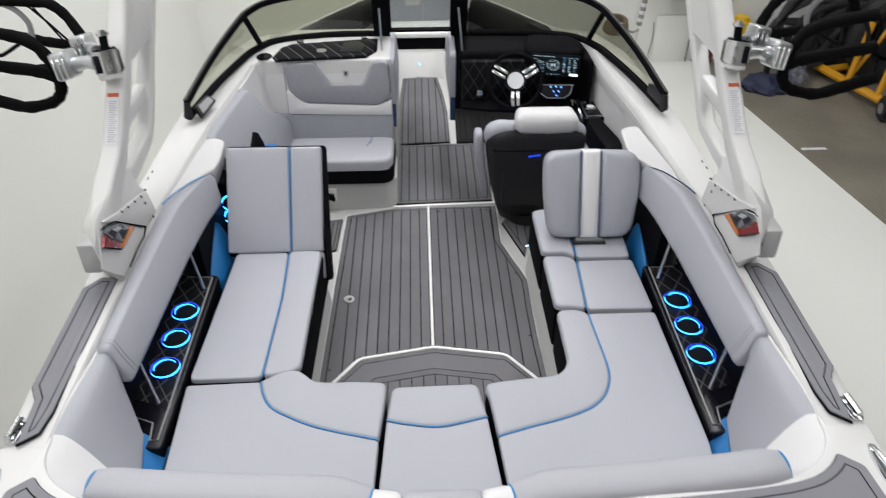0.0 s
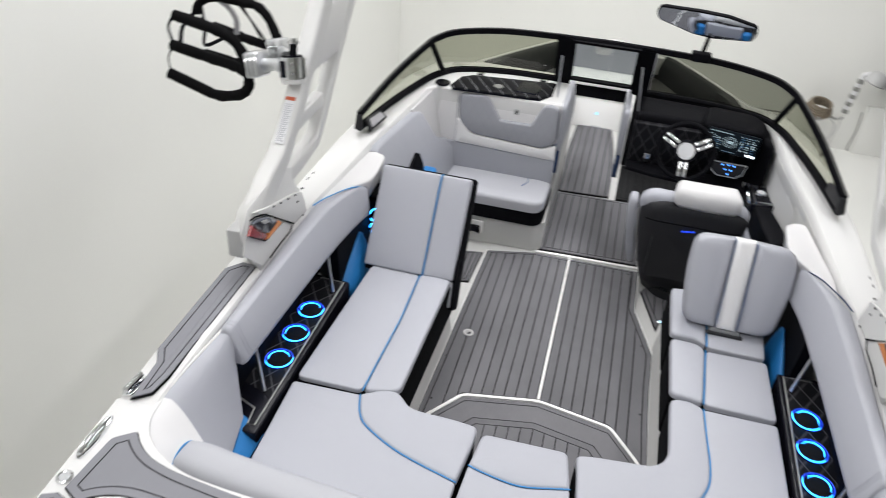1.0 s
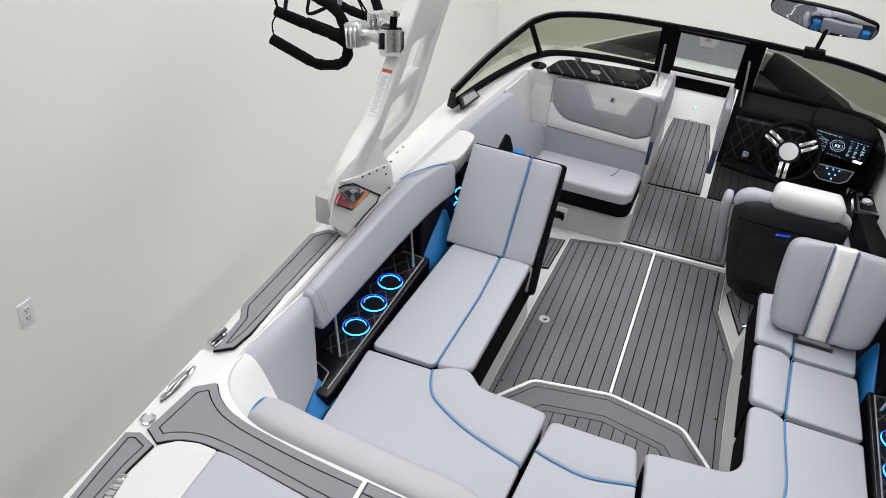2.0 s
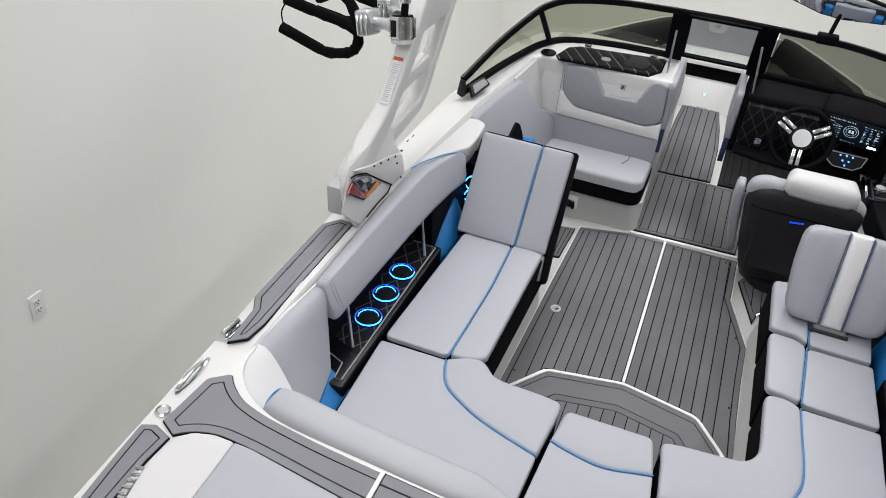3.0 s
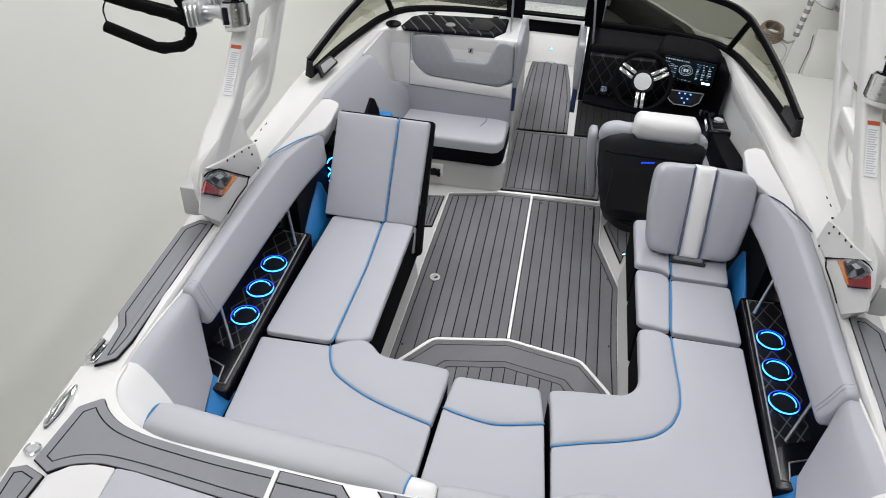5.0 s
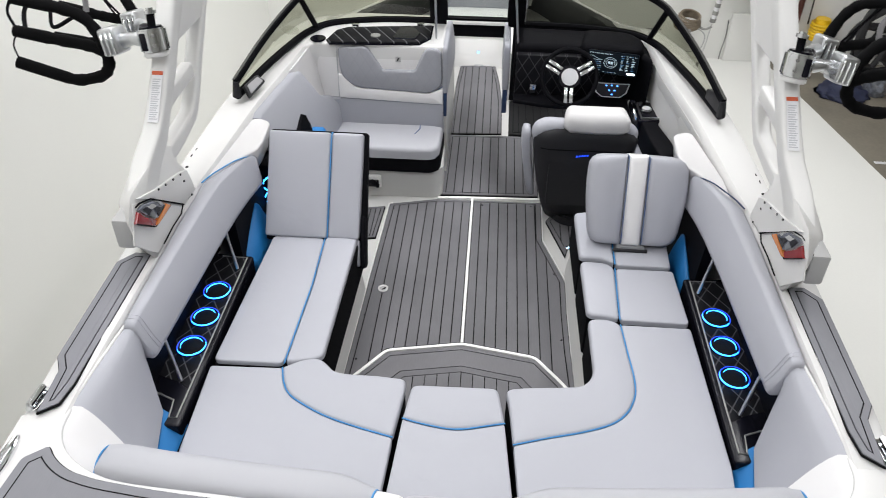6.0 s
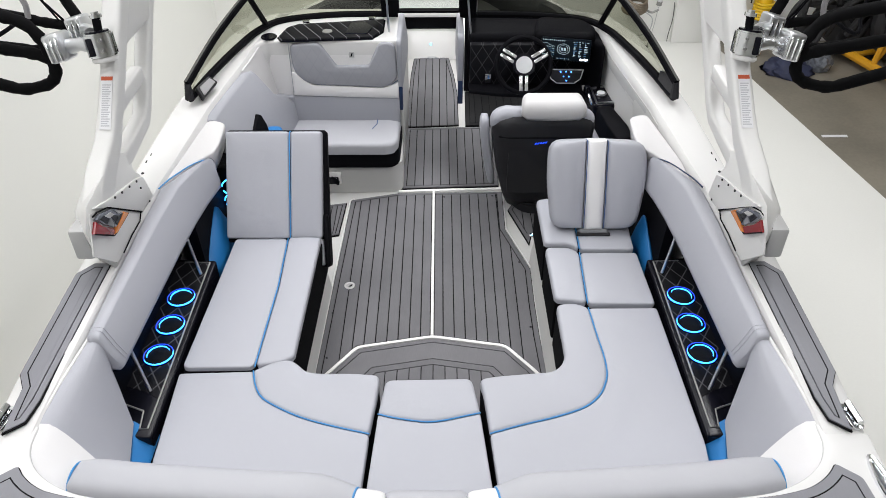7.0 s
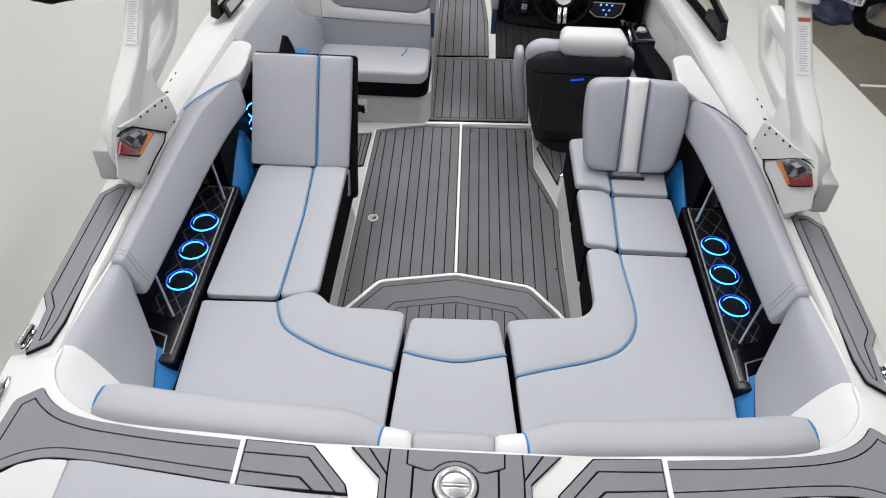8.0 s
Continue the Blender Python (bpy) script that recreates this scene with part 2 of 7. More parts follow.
def scuffed(m, scale, amount, dark):
    """Adds sparse small scuffs and specks to a painted surface."""
    nt = m.node_tree
    b = nt.nodes["Principled BSDF"]
    src = b.inputs["Base Color"].links[0].from_socket
    co = nt.nodes.new("ShaderNodeTexCoord")
    vo = nt.nodes.new("ShaderNodeTexVoronoi")
    vo.inputs["Scale"].default_value = scale
    nz = nt.nodes.new("ShaderNodeTexNoise")
    nz.inputs["Scale"].default_value = scale * 7
    wob = nt.nodes.new("ShaderNodeMix")
    wob.data_type, wob.blend_type = "RGBA", "LINEAR_LIGHT"
    wob.inputs[0].default_value = 0.02
    nt.links.new(co.outputs["Object"], wob.inputs[6]); nt.links.new(co.outputs["Object"], nz.inputs["Vector"])
    nt.links.new(nz.outputs["Color"], wob.inputs[7]); nt.links.new(wob.outputs[2], vo.inputs["Vector"])
    sep = nt.nodes.new("ShaderNodeSeparateColor")
    nt.links.new(vo.outputs["Color"], sep.inputs[0])
    size = nt.nodes.new("ShaderNodeMapRange")
    size.inputs[1].default_value, size.inputs[2].default_value, size.inputs[3].default_value, size.inputs[4].default_value = 1 - amount, 1.0, 0.0, 0.045
    nt.links.new(sep.outputs[0], size.inputs[0])
    lt = nt.nodes.new("ShaderNodeMath")
    lt.operation = "LESS_THAN"
    nt.links.new(vo.outputs["Distance"], lt.inputs[0]); nt.links.new(size.outputs[0], lt.inputs[1])
    mix = nt.nodes.new("ShaderNodeMix")
    mix.data_type = "RGBA"
    mix.inputs[7].default_value = (*dark, 1)
    k = nt.nodes.new("ShaderNodeMath")
    k.operation = "MULTIPLY"
    nt.links.new(lt.outputs[0], k.inputs[0]); nt.links.new(sep.outputs[1], k.inputs[1])
    nt.links.new(k.outputs[0], mix.inputs[0]); nt.links.new(src, mix.inputs[6])
    nt.links.new(mix.outputs[2], b.inputs["Base Color"])
    return m


scuffed(WALL, 4.0, 0.24, (0.10, 0.095, 0.09))
FLOOR_WHITE = surface("white_floor_paint", (0.80, 0.80, 0.77), 0.32, grain=0.02, grain_scale=60, blotch=0.04, blotch_scale=0.8, bump=0.05)
scuffed(FLOOR_WHITE, 4.0, 0.28, (0.10, 0.095, 0.09))
CONCRETE = surface("bare_concrete", (0.20, 0.18, 0.145), 0.6, grain=0.12, grain_scale=30, blotch=0.42, blotch_scale=2.0, bump=0.3)
CEILING = surface("ceiling_paint", (0.72, 0.72, 0.70), 0.8, blotch=0.03)
ORANGE = surface("orange_warning_ink", (0.48, 0.07, 0.012), 0.5, bump=0)
PAPER = surface("label_white", (0.72, 0.72, 0.74), 0.5, bump=0)
INK = surface("label_grey_ink", (0.47, 0.47, 0.50), 0.6, bump=0)
RED_LENS = surface("red_lens", (0.24, 0.006, 0.010), 0.25, coat=0.3, bump=0)
AMBER_LENS = surface("amber_lens", (0.65, 0.22, 0.05), 0.2, coat=0.6, bump=0)
SMOKE_LENS = surface("clear_smoked_lens", (0.13, 0.14, 0.165), 0.12, coat=0.8, blotch=0.8, blotch_scale=30, bump=0)
LAMP_GREY = surface("pale_grey_plastic", (0.44, 0.44, 0.44), 0.4, blotch=0.04)
PLATE_GREY = surface("grey_bracket_plastic", (0.27, 0.265, 0.275), 0.5, blotch=0.06)
BOW_VINYL = surface("dark_grey_vinyl", (0.013, 0.014, 0.016), 0.5, grain=0.06, grain_scale=700, blotch=0.06, slack=0.2)
RAIL_GREY = surface("dark_anodised_aluminium", (0.075, 0.075, 0.072), 0.4, metal=0.3, blotch=0.06)
GREY_PLASTIC = surface("mid_grey_plastic", (0.17, 0.175, 0.185), 0.4, blotch=0.05)
YELLOW = surface("yellow_paint", (0.62, 0.30, 0.012), 0.45, blotch=0.15)
HOSE_YELLOW = surface("yellow_hose", (0.78, 0.50, 0.015), 0.4, blotch=0.12)
BROWN_HOSE = surface("tan_hose", (0.17, 0.135, 0.095), 0.55, blotch=0.2)
STEEL_DULL = surface("dull_steel", (0.30, 0.30, 0.29), 0.5, metal=0.6, blotch=0.2)
DARK_STUFF = surface("dark_rubber", (0.015, 0.015, 0.017), 0.7, blotch=0.3)
NAVY_CLOTH = surface("navy_tarp", (0.02, 0.025, 0.06), 0.7, blotch=0.4, blotch_scale=20)


# ---- building helpers ----
from mathutils.geometry import delaunay_2d_cdt

def finish(ob, bm, material, smooth=35):
    bmesh.ops.recalc_face_normals(bm, faces=bm.faces)
    bm.to_mesh(ob.data)
    bm.free()
    ob.data.materials.append(material)
    if smooth:
        ob.data.polygons.foreach_set("use_smooth", [True] * len(ob.data.polygons))
        ob.data.set_sharp_from_angle(angle=radians(smooth))
    return ob


def part(name, bm, material, parent, label="", smooth=35):
    """One bmesh as one mesh object under a thing or a part."""
    ob = new(name, bpy.data.meshes.new(name))
    finish(ob, bm, material, smooth)
    if parent:
        ob.parent = parent
    return tagged(ob, label) if label else ob


def solid(name, bm, material, label, category, kind="", group="", smooth=35):
    """A top-level thing that is one mesh."""
    return tagged(part(name, bm, material, None, "", smooth), label, category, group, kind)


def thing(name, label, category, group="", kind=""):
    return tagged(new(name), label, category, group, kind)


def arc_corner(a, b, c, r, n=5):
    """Rounds the corner b of a polygon that comes from a and goes on to c."""
    a, b, c = Vector(a), Vector(b), Vector(c)
    u, v = (a - b), (c - b)
    r = min(r, 0.49 * u.length, 0.49 * v.length)
    u.normalize(), v.normalize()
    p, q = b + u * r, b + v * r
    return [tuple((1 - t) ** 2 * p + 2 * t * (1 - t) * b + t * t * q) for t in (i / n for i in range(n + 1))]


def rounded(poly, r, n=4):
    out = []
    for i, p in enumerate(poly):
        rr = r[i] if isinstance(r, (list, tuple)) else r
        out += arc_corner(poly[i - 1], p, poly[(i + 1) % len(poly)], rr, n) if rr > 0 else [tuple(p)]
    return out


def area(poly):
    return 0.5 * sum(p[0] * q[1] - q[0] * p[1] for p, q in zip(poly, poly[1:] + poly[:1]))


def inset(poly, d):
    """The polygon moved inwards by d (outwards where d is below 0); sides that would turn round are left out."""
    if area(poly) < 0:
        poly = poly[::-1]
    n = len(poly)
    pts = [Vector(p) for p in poly]
    live = [i for i in range(n) if (pts[(i + 1) % n] - pts[i]).length > 1e-6]
    way = {i: (pts[(i + 1) % n] - pts[i]).normalized() for i in live}
    base = {i: pts[i] + d * Vector((-way[i].y, way[i].x)) for i in live}

    def meet(a, b):
        u, v, corner = way[a], way[b], pts[b]
        k = u.x * v.y - u.y * v.x
        if abs(k) < 0.02:
            m = (Vector((-u.y, u.x)) + Vector((-v.y, v.x))) * 0.5
            if b == (a + 1) % n:
                return corner + m * d
            return ((base[a] + u * (pts[(a + 1) % n] - pts[a]).length) + base[b]) / 2
        w = base[b] - base[a]
        p = base[a] + u * ((w.x * v.y - w.y * v.x) / k)
        far = (p - corner).length
        return p if far < 4 * abs(d) + 1e-9 or b != (a + 1) % n else corner + (p - corner) * (4 * abs(d) / far)

    while True:
        ends = {b: meet(live[k - 1], b) for k, b in enumerate(live)}
        back = [((ends[live[(k + 1) % len(live)]] - ends[e]).dot(way[e]), e) for k, e in enumerate(live)]
        worst = min(back)
        if worst[0] >= -1e-7 or len(live) <= 3:
            break
        live.remove(worst[1])
    out = []
    for i in range(n):
        e = next((e for e in live if e >= i), live[0])
        out.append(tuple(ends[e]))
    return out


def smooth_line(points, n=6):
    """A Catmull-Rom line through the points."""
    pts = [Vector(p) for p in points]
    pts = [2 * pts[0] - pts[1]] + pts + [2 * pts[-1] - pts[-2]]
    out = []
    for i in range(1, len(pts) - 2):
        a, b, c, d = pts[i - 1:i + 3]
        for k in range(n):
            t = k / n
            out.append(tuple(0.5 * (2 * b + (c - a) * t + (2 * a - 5 * b + 4 * c - d) * t * t + (3 * b - a - 3 * c + d) * t ** 3)))
    return out + [tuple(pts[-2])]


def edge_gap(p, poly):
    """How far a point lies from the outline of a polygon."""
    best = 9.0
    for a, b in zip(poly, poly[1:] + poly[:1]):
        dx, dy = b[0] - a[0], b[1] - a[1]
        l2 = dx * dx + dy * dy
        t = 0 if l2 < 1e-12 else min(1, max(0, ((p[0] - a[0]) * dx + (p[1] - a[1]) * dy) / l2))
        best = min(best, (p[0] - a[0] - t * dx) ** 2 + (p[1] - a[1] - t * dy) ** 2)
    return math.sqrt(best)


def inside(p, poly):
    hit = False
    for a, b in zip(poly, poly[1:] + poly[:1]):
        if (a[1] > p[1]) != (b[1] > p[1]) and p[0] < (b[0] - a[0]) * (p[1] - a[1]) / (b[1] - a[1]) + a[0]:
            hit = not hit
    return hit


def slab(poly, z0, z1, r=0.0, seg=3, crown=0.0, m=None, low_r=0.0):
    """A plate or cushion over a plan polygon, from z0 to z1, with its upper edge rounded by r and its middle puffed up by crown."""
    bm = bmesh.new()
    if area(poly) < 0:
        poly = poly[::-1]
    rings = [(low_r, z0), (0, z0 + low_r)] if low_r else [(0, z0)]
    if r:
        for i in range(seg + 1):
            t = math.pi / 2 * i / seg
            rings.append((r * (1 - math.cos(t)), z1 - r + r * math.sin(t)))
    else:
        rings.append((0, z1))
    loops, flat = [], poly
    for d, z in rings:
        flat = inset(poly, d) if d else poly
        loops.append([bm.verts.new((p[0], p[1], z)) for p in flat])
    n = len(poly)
    for lo, hi in zip(loops, loops[1:]):
        for i in range(n):
            bm.faces.new((lo[i], lo[(i + 1) % n], hi[(i + 1) % n], hi[i]))
    if crown:
        # a padded top: a fine grid of points that swells away from the seam, a little uneven
        pts, gap = [Vector(p) for p in flat], 0.028
        xs, ys_ = [p[0] for p in flat], [p[1] for p in flat]
        for i in range(int((max(xs) - min(xs)) / gap) + 1):
            for j in range(int((max(ys_) - min(ys_)) / gap) + 1):
                p = (min(xs) + gap * (i + 0.5 * (j % 2)), min(ys_) + gap * j)
                if inside(p, flat) and edge_gap(p, flat) > gap * 0.55:
                    pts.append(Vector(p))
        vs, _, fs, source, *_ = delaunay_2d_cdt(pts, [(i, (i + 1) % n) for i in range(n)], [], 1, 1e-6)
        made = []
        for v, src in zip(vs, source):
            rim = [i for i in src if i < n]
            if rim:
                made.append(loops[-1][rim[0]])
                continue
            g = min(1.0, edge_gap(v, flat) / 0.07)
            made.append(bm.verts.new((v.x, v.y, z1 + crown * (1 - (1 - g) ** 2) + g * min(0.0025, crown) * noise.noise(Vector((v.x * 7, v.y * 7, z1 * 9))))))
        for f in fs:
            if inside(sum((vs[k] for k in f), Vector((0, 0))) / len(f), flat):
                try:
                    bm.faces.new([made[k] for k in f])
                except ValueError:
                    pass
    else:
        bm.faces.new(loops[-1])
    bm.faces.new(loops[0][::-1])
    if m is not None:
        bm.transform(m)
    return bm


def box(x0, x1, y0, y1, z0, z1, r=0.0, seg=2, m=None):
    bm = bmesh.new()
    bmesh.ops.create_cube(bm, size=1, matrix=Matrix.Translation(((x0 + x1) / 2, (y0 + y1) / 2, (z0 + z1) / 2))
                          @ Matrix.Diagonal((abs(x1 - x0), abs(y1 - y0), abs(z1 - z0), 1)))
    if r:
        bmesh.ops.bevel(bm, geom=bm.edges[:], offset=r, segments=seg, profile=0.5, affect="EDGES", clamp_overlap=True)
    if m is not None:
        bm.transform(m)
    return bm


def tube(points, r, n=8, closed=False):
    """A round bar along a line of points; r may change from point to point."""
    pts = [Vector(p) for p in points]
    rad = r if isinstance(r, (list, tuple)) else [r] * len(pts)
    bm, loops, last = bmesh.new(), [], None
    for i, p in enumerate(pts):
        a = pts[i - 1] if (i or closed) else p
        b = pts[(i + 1) % len(pts)] if (i < len(pts) - 1 or closed) else p
        d = (b - a).normalized()
        if last is None:
            last = Vector((0, 0, 1)) if abs(d.z) < 0.9 else Vector((1, 0, 0))
        u = (last - d * last.dot(d)).normalized()
        last = u
        v = d.cross(u)
        loops.append([bm.verts.new(p + rad[i] * (math.cos(2 * math.pi * k / n) * u + math.sin(2 * math.pi * k / n) * v)) for k in range(n)])
    pairs = list(zip(loops, loops[1:])) + ([(loops[-1], loops[0])] if closed else [])
    for lo, hi in pairs:
        for k in range(n):
            bm.faces.new((lo[k], lo[(k + 1) % n], hi[(k + 1) % n], hi[k]))
    if not closed:
        bm.faces.new(loops[0][::-1]), bm.faces.new(loops[-1])
    return bm


def loft(sections, closed_ring=True, caps=True):
    bm = bmesh.new()
    loops = [[bm.verts.new(p) for p in s] for s in sections]
    n = len(loops[0])
    for lo, hi in zip(loops, loops[1:]):
        for k in range(n if closed_ring else n - 1):
            bm.faces.new((lo[k], lo[(k + 1) % n], hi[(k + 1) % n], hi[k]))
    if caps and closed_ring:
        bm.faces.new(loops[0][::-1]), bm.faces.new(loops[-1])
    return bm


def disc(c, r, h, n=24, bevel=0.0, m=None):
    bm = bmesh.new()
    bmesh.ops.create_cone(bm, cap_ends=True, segments=n, radius1=r, radius2=r, depth=h, matrix=Matrix.Translation(c))
    if bevel:
        bmesh.ops.bevel(bm, geom=[e for e in bm.edges if abs(e.verts[0].co.z - e.verts[1].co.z) < 1e-6], offset=bevel, segments=2, affect="EDGES")
    if m is not None:
        bm.transform(m)
    return bm


def ring(c, r, thick, n=32, k=8, m=None):
    bm = tube([(c[0] + r * math.cos(2 * math.pi * i / n), c[1] + r * math.sin(2 * math.pi * i / n), c[2]) for i in range(n)], thick, k, True)
    if m is not None:
        bm.transform(m)
    return bm


def clip_strip(poly, x0, x1, axis=0):
    """The part of a polygon between two lines across an axis."""
    for value, keep_over in ((x0, True), (x1, False)):
        out = []
        for p, q in zip(poly, poly[1:] + poly[:1]):
            pin = (p[axis] >= value) if keep_over else (p[axis] <= value)
            qin = (q[axis] >= value) if keep_over else (q[axis] <= value)
            if pin:
                out.append(p)
            if pin != qin:
                t = (value - p[axis]) / (q[axis] - p[axis])
                out.append(tuple(p[i] + t * (q[i] - p[i]) for i in range(2)))
        poly = out
        if len(poly) < 3:
            return []
    clean = [p for p, q in zip(poly, poly[1:] + poly[:1]) if abs(p[0] - q[0]) + abs(p[1] - q[1]) > 1e-4]
    return clean if len(clean) > 2 and abs(area(clean)) > 2e-4 else []


def mirror(poly):
    return [(-p[0], *p[1:]) for p in poly]


def frame_from(o, u, v):
    """A pose whose x runs along u, y along v, with its origin at o."""
    u, v = Vector(u).normalized(), Vector(v)
    w = u.cross(v).normalized()
    v = w.cross(u)
    m = Matrix((u, v, w)).transposed().to_4x4()
    m.translation = Vector(o)
    return m


# ---- the showroom ----
FLOOR_Z, WALL_X, WALL_Y = -0.9, -2.4, 5.52
solid("floor_concrete", slab([(-9, -9), (11, -9), (11, 5.7), (-9, 5.7)], FLOOR_Z - 0.2, FLOOR_Z - 0.004), CONCRETE,
      "bare brown-grey concrete floor with stains", "floor", "structure", smooth=0)
solid("floor_painted", slab([(-2.5, -9), (5.2, -9), (4.02, 0.0), (3.01, 5.62), (-2.5, 5.62)], FLOOR_Z - 0.02, FLOOR_Z), FLOOR_WHITE,
      "glossy white painted showroom floor under the boat", "floor", "structure", smooth=0)
solid("wall_west", box(WALL_X - 0.15, WALL_X, -9, WALL_Y + 0.15, FLOOR_Z, 4.3), WALL, "plain white painted wall beside the boat", "wall", "structure", smooth=0)
solid("wall_north", box(WALL_X, 11, WALL_Y, WALL_Y + 0.15, FLOOR_Z, 4.3), WALL, "plain white painted wall behind the bow", "wall", "structure", smooth=0)
solid("wall_east", box(10.9, 11.05, -9, WALL_Y, FLOOR_Z, 4.3), WALL, "plain white painted wall past the concrete", "wall", "structure", smooth=0)
solid("wall_south", box(WALL_X, 11, -9.15, -9, FLOOR_Z, 4.3), WALL, "plain white painted wall behind the camera", "wall", "structure", smooth=0)
solid("ceiling", box(WALL_X - 0.1, 11, -9.1, WALL_Y + 0.1, 4.3, 4.4), CEILING, "plain pale ceiling", "ceiling", "structure", smooth=0)
outlet = thing("wall_outlet", "white double wall socket on the white wall", "socket")
part("cover_plate", slab(rounded([(-0.036, -0.062), (0.036, -0.062), (0.036, 0.062), (-0.036, 0.062)], 0.005), 0, 0.006, 0.002), PAPER, outlet)
for dz in (-0.021, 0.021):
    face = part("receptacle", slab(rounded([(-0.016, dz - 0.015), (0.016, dz - 0.015), (0.016, dz + 0.015), (-0.016, dz + 0.015)], 0.008), 0.006, 0.009, 0.001), PAPER, outlet)
    for dx, h in ((-0.0075, 0.006), (0.0075, 0.005)):
        part("slot", box(dx - 0.002, dx + 0.002, dz + 0.004 - h, dz + 0.004 + h, 0.0085, 0.0096), CHARCOAL, face)
    part("slot", disc((0.0, dz - 0.009, 0.0088), 0.003, 0.0016, 10), CHARCOAL, face)
outlet.matrix_world = frame_from((WALL_X, -0.963, 0.316), (0, 1, -0.05), (0, -0.1, 1))


# ---- the hull and deck ----
def half_width(y):
    return float(np.interp(y, [-2.5, -1.8, -1.2, -0.85, -0.3, 0.3, 0.8, 1.5, 2.2, 2.8, 3.2, 3.5, 3.8], [1.29, 1.322, 1.338, 1.345, 1.34, 1.31, 1.27, 1.19, 1.06, 0.89, 0.69, 0.51, 0.06]))


def rail_z(y):
    return float(np.interp(y, [-2.5, -1.125, -0.9, -0.3, 0.3, 0.8, 1.6, 2.0, 2.4, 2.8, 3.3, 3.8], [0.702, 0.702, 0.715, 0.73, 0.765, 0.805, 0.83, 0.78, 0.64, 0.55, 0.51, 0.48]))


def inner_x(y):
    return float(np.interp(y, [-1.3, -1.05, -0.9, 0.1, 0.8, 1.3, 1.65, 2.2, 2.8, 3.2, 3.5, 3.75], [1.193, 1.190, 1.180, 1.158, 1.07, 0.99, 0.955, 0.945, 0.825, 0.63, 0.455, 0.01]))


boat = thing("wakeboard_boat", "white wakeboard boat with an open cockpit parked on the painted floor", "boat")
ys = list(np.linspace(-2.45, 3.8, 40))
hull = []
for y in ys:
    w, g = half_width(y), rail_z(y) - 0.05
    keel = float(np.interp(y, [-2.5, 2.3, 3.8], [-0.897, -0.897, -0.1]))
    prof = [(w, g), (w - 0.015, g - 0.25), (w * 0.9, min(-0.2, g - 0.4) if y < 3.1 else g - 0.4), (w * 0.82, keel + 0.2), (0.02, keel)]
    hull.append([(x, y, z) for x, z in prof] + [(-x, y, z) for x, z in prof[::-1]])
part("hull", loft(hull, False, False), GEL, boat, "glossy white hull")
transom = bmesh.new()
transom.faces.new([transom.verts.new((x * 0.999, y + dy, z)) for x, y, z in hull[0] for dy in (0.0,)])
part("transom", transom, GEL, boat, "white transom", smooth=0)
for s in (-1, 1):
    secs = []
    for y in np.linspace(-1.121, 3.74, 60):
        w, g, c = half_width(y), rail_z(y), inner_x(y)
        up = 0.012 * min(1, max(0, (y + 1.12) / 0.3))
        ring_pts = [(w - 0.005, g - 0.16), (w + 0.006, g - 0.09), (w + 0.004, g - 0.04), (w - 0.006, g - 0.012), (w - 0.03, g),
                    (c + 0.035, g + up), (c + 0.012, g + up), (c, g - 0.016 + up), (c - 0.004, g - 0.06), (c + 0.02, g - 0.16)]
        secs.append([(s * x, y, z) for x, z in ring_pts])
    part("gunwale", loft(secs), GEL, boat, "white moulded gunwale")
    rub = [(s * (half_width(y) + 0.012), y, rail_z(y) - 0.09) for y in np.linspace(-2.4, 3.78, 50)]
    part("rub_rail", tube(rub, 0.014, 8), GREY_PLASTIC, boat, "grey rub rail")

# after deck, open in front over the cockpit
aft_edge = smooth_line([(-1.192, -1.08), (-1.183, -1.17), (-1.13, -1.245), (-1.03, -1.305), (-0.9, -1.335), (-0.58, -1.352), (-0.28, -1.366)], 4)
deck_poly = [(-1.338, -1.12)] + aft_edge + [(0.28, -1.366)] + mirror(aft_edge)[::-1][1:] + [(1.338, -1.12), (1.334, -1.3), (1.322, -1.8), (1.29, -2.44), (-1.29, -2.44), (-1.322, -1.8), (-1.334, -1.3)]
part("after_deck", slab(deck_poly, 0.40, 0.702, 0.007, 3), GEL, boat, "white moulded after deck")
# cockpit sole and the forward deck
part("cockpit_sole", slab([(-1.12, -1.35), (1.12, -1.35), (1.12, 0.8), (0.98, 1.6), (0.8, 2.3), (0.5, 3.2), (-0.5, 3.2), (-0.8, 2.3), (-0.98, 1.6), (-1.12, 0.8)], -0.06, -0.006), LINER, boat, "off-white textured cockpit sole")
for s in (-1, 1):
    wall = []
    for y in np.linspace(-1.3, 3.3, 24):
        c = inner_x(y)
        wall.append([(s * (c + 0.01), y, rail_z(y) - 0.03), (s * (c - 0.0), y, 0.35), (s * (c - 0.03), y, -0.04), (s * (c + 0.02), y, -0.04), (s * (c + 0.03), y, rail_z(y) - 0.03)])
    part("cockpit_side", loft(wall), GEL, boat, "white inner cockpit side")


# ---- deck foam ----
def outline_ring(poly, d, z0, z1):
    """A flat band of width d inside a polygon."""
    if area(poly) < 0:
        poly = poly[::-1]
    q, bm, n = inset(poly, d), bmesh.new(), len(poly)
    a, b, c, e = ([bm.verts.new((*p, z)) for p in pp] for pp, z in ((poly, z0), (poly, z1), (q, z1), (q, z0)))
    for i in range(n):
        j = (i + 1) % n
        for u, v in ((a, b), (b, c), (c, e)):
            bm.faces.new((u[i], u[j], v[j], v[i]))
    return bm


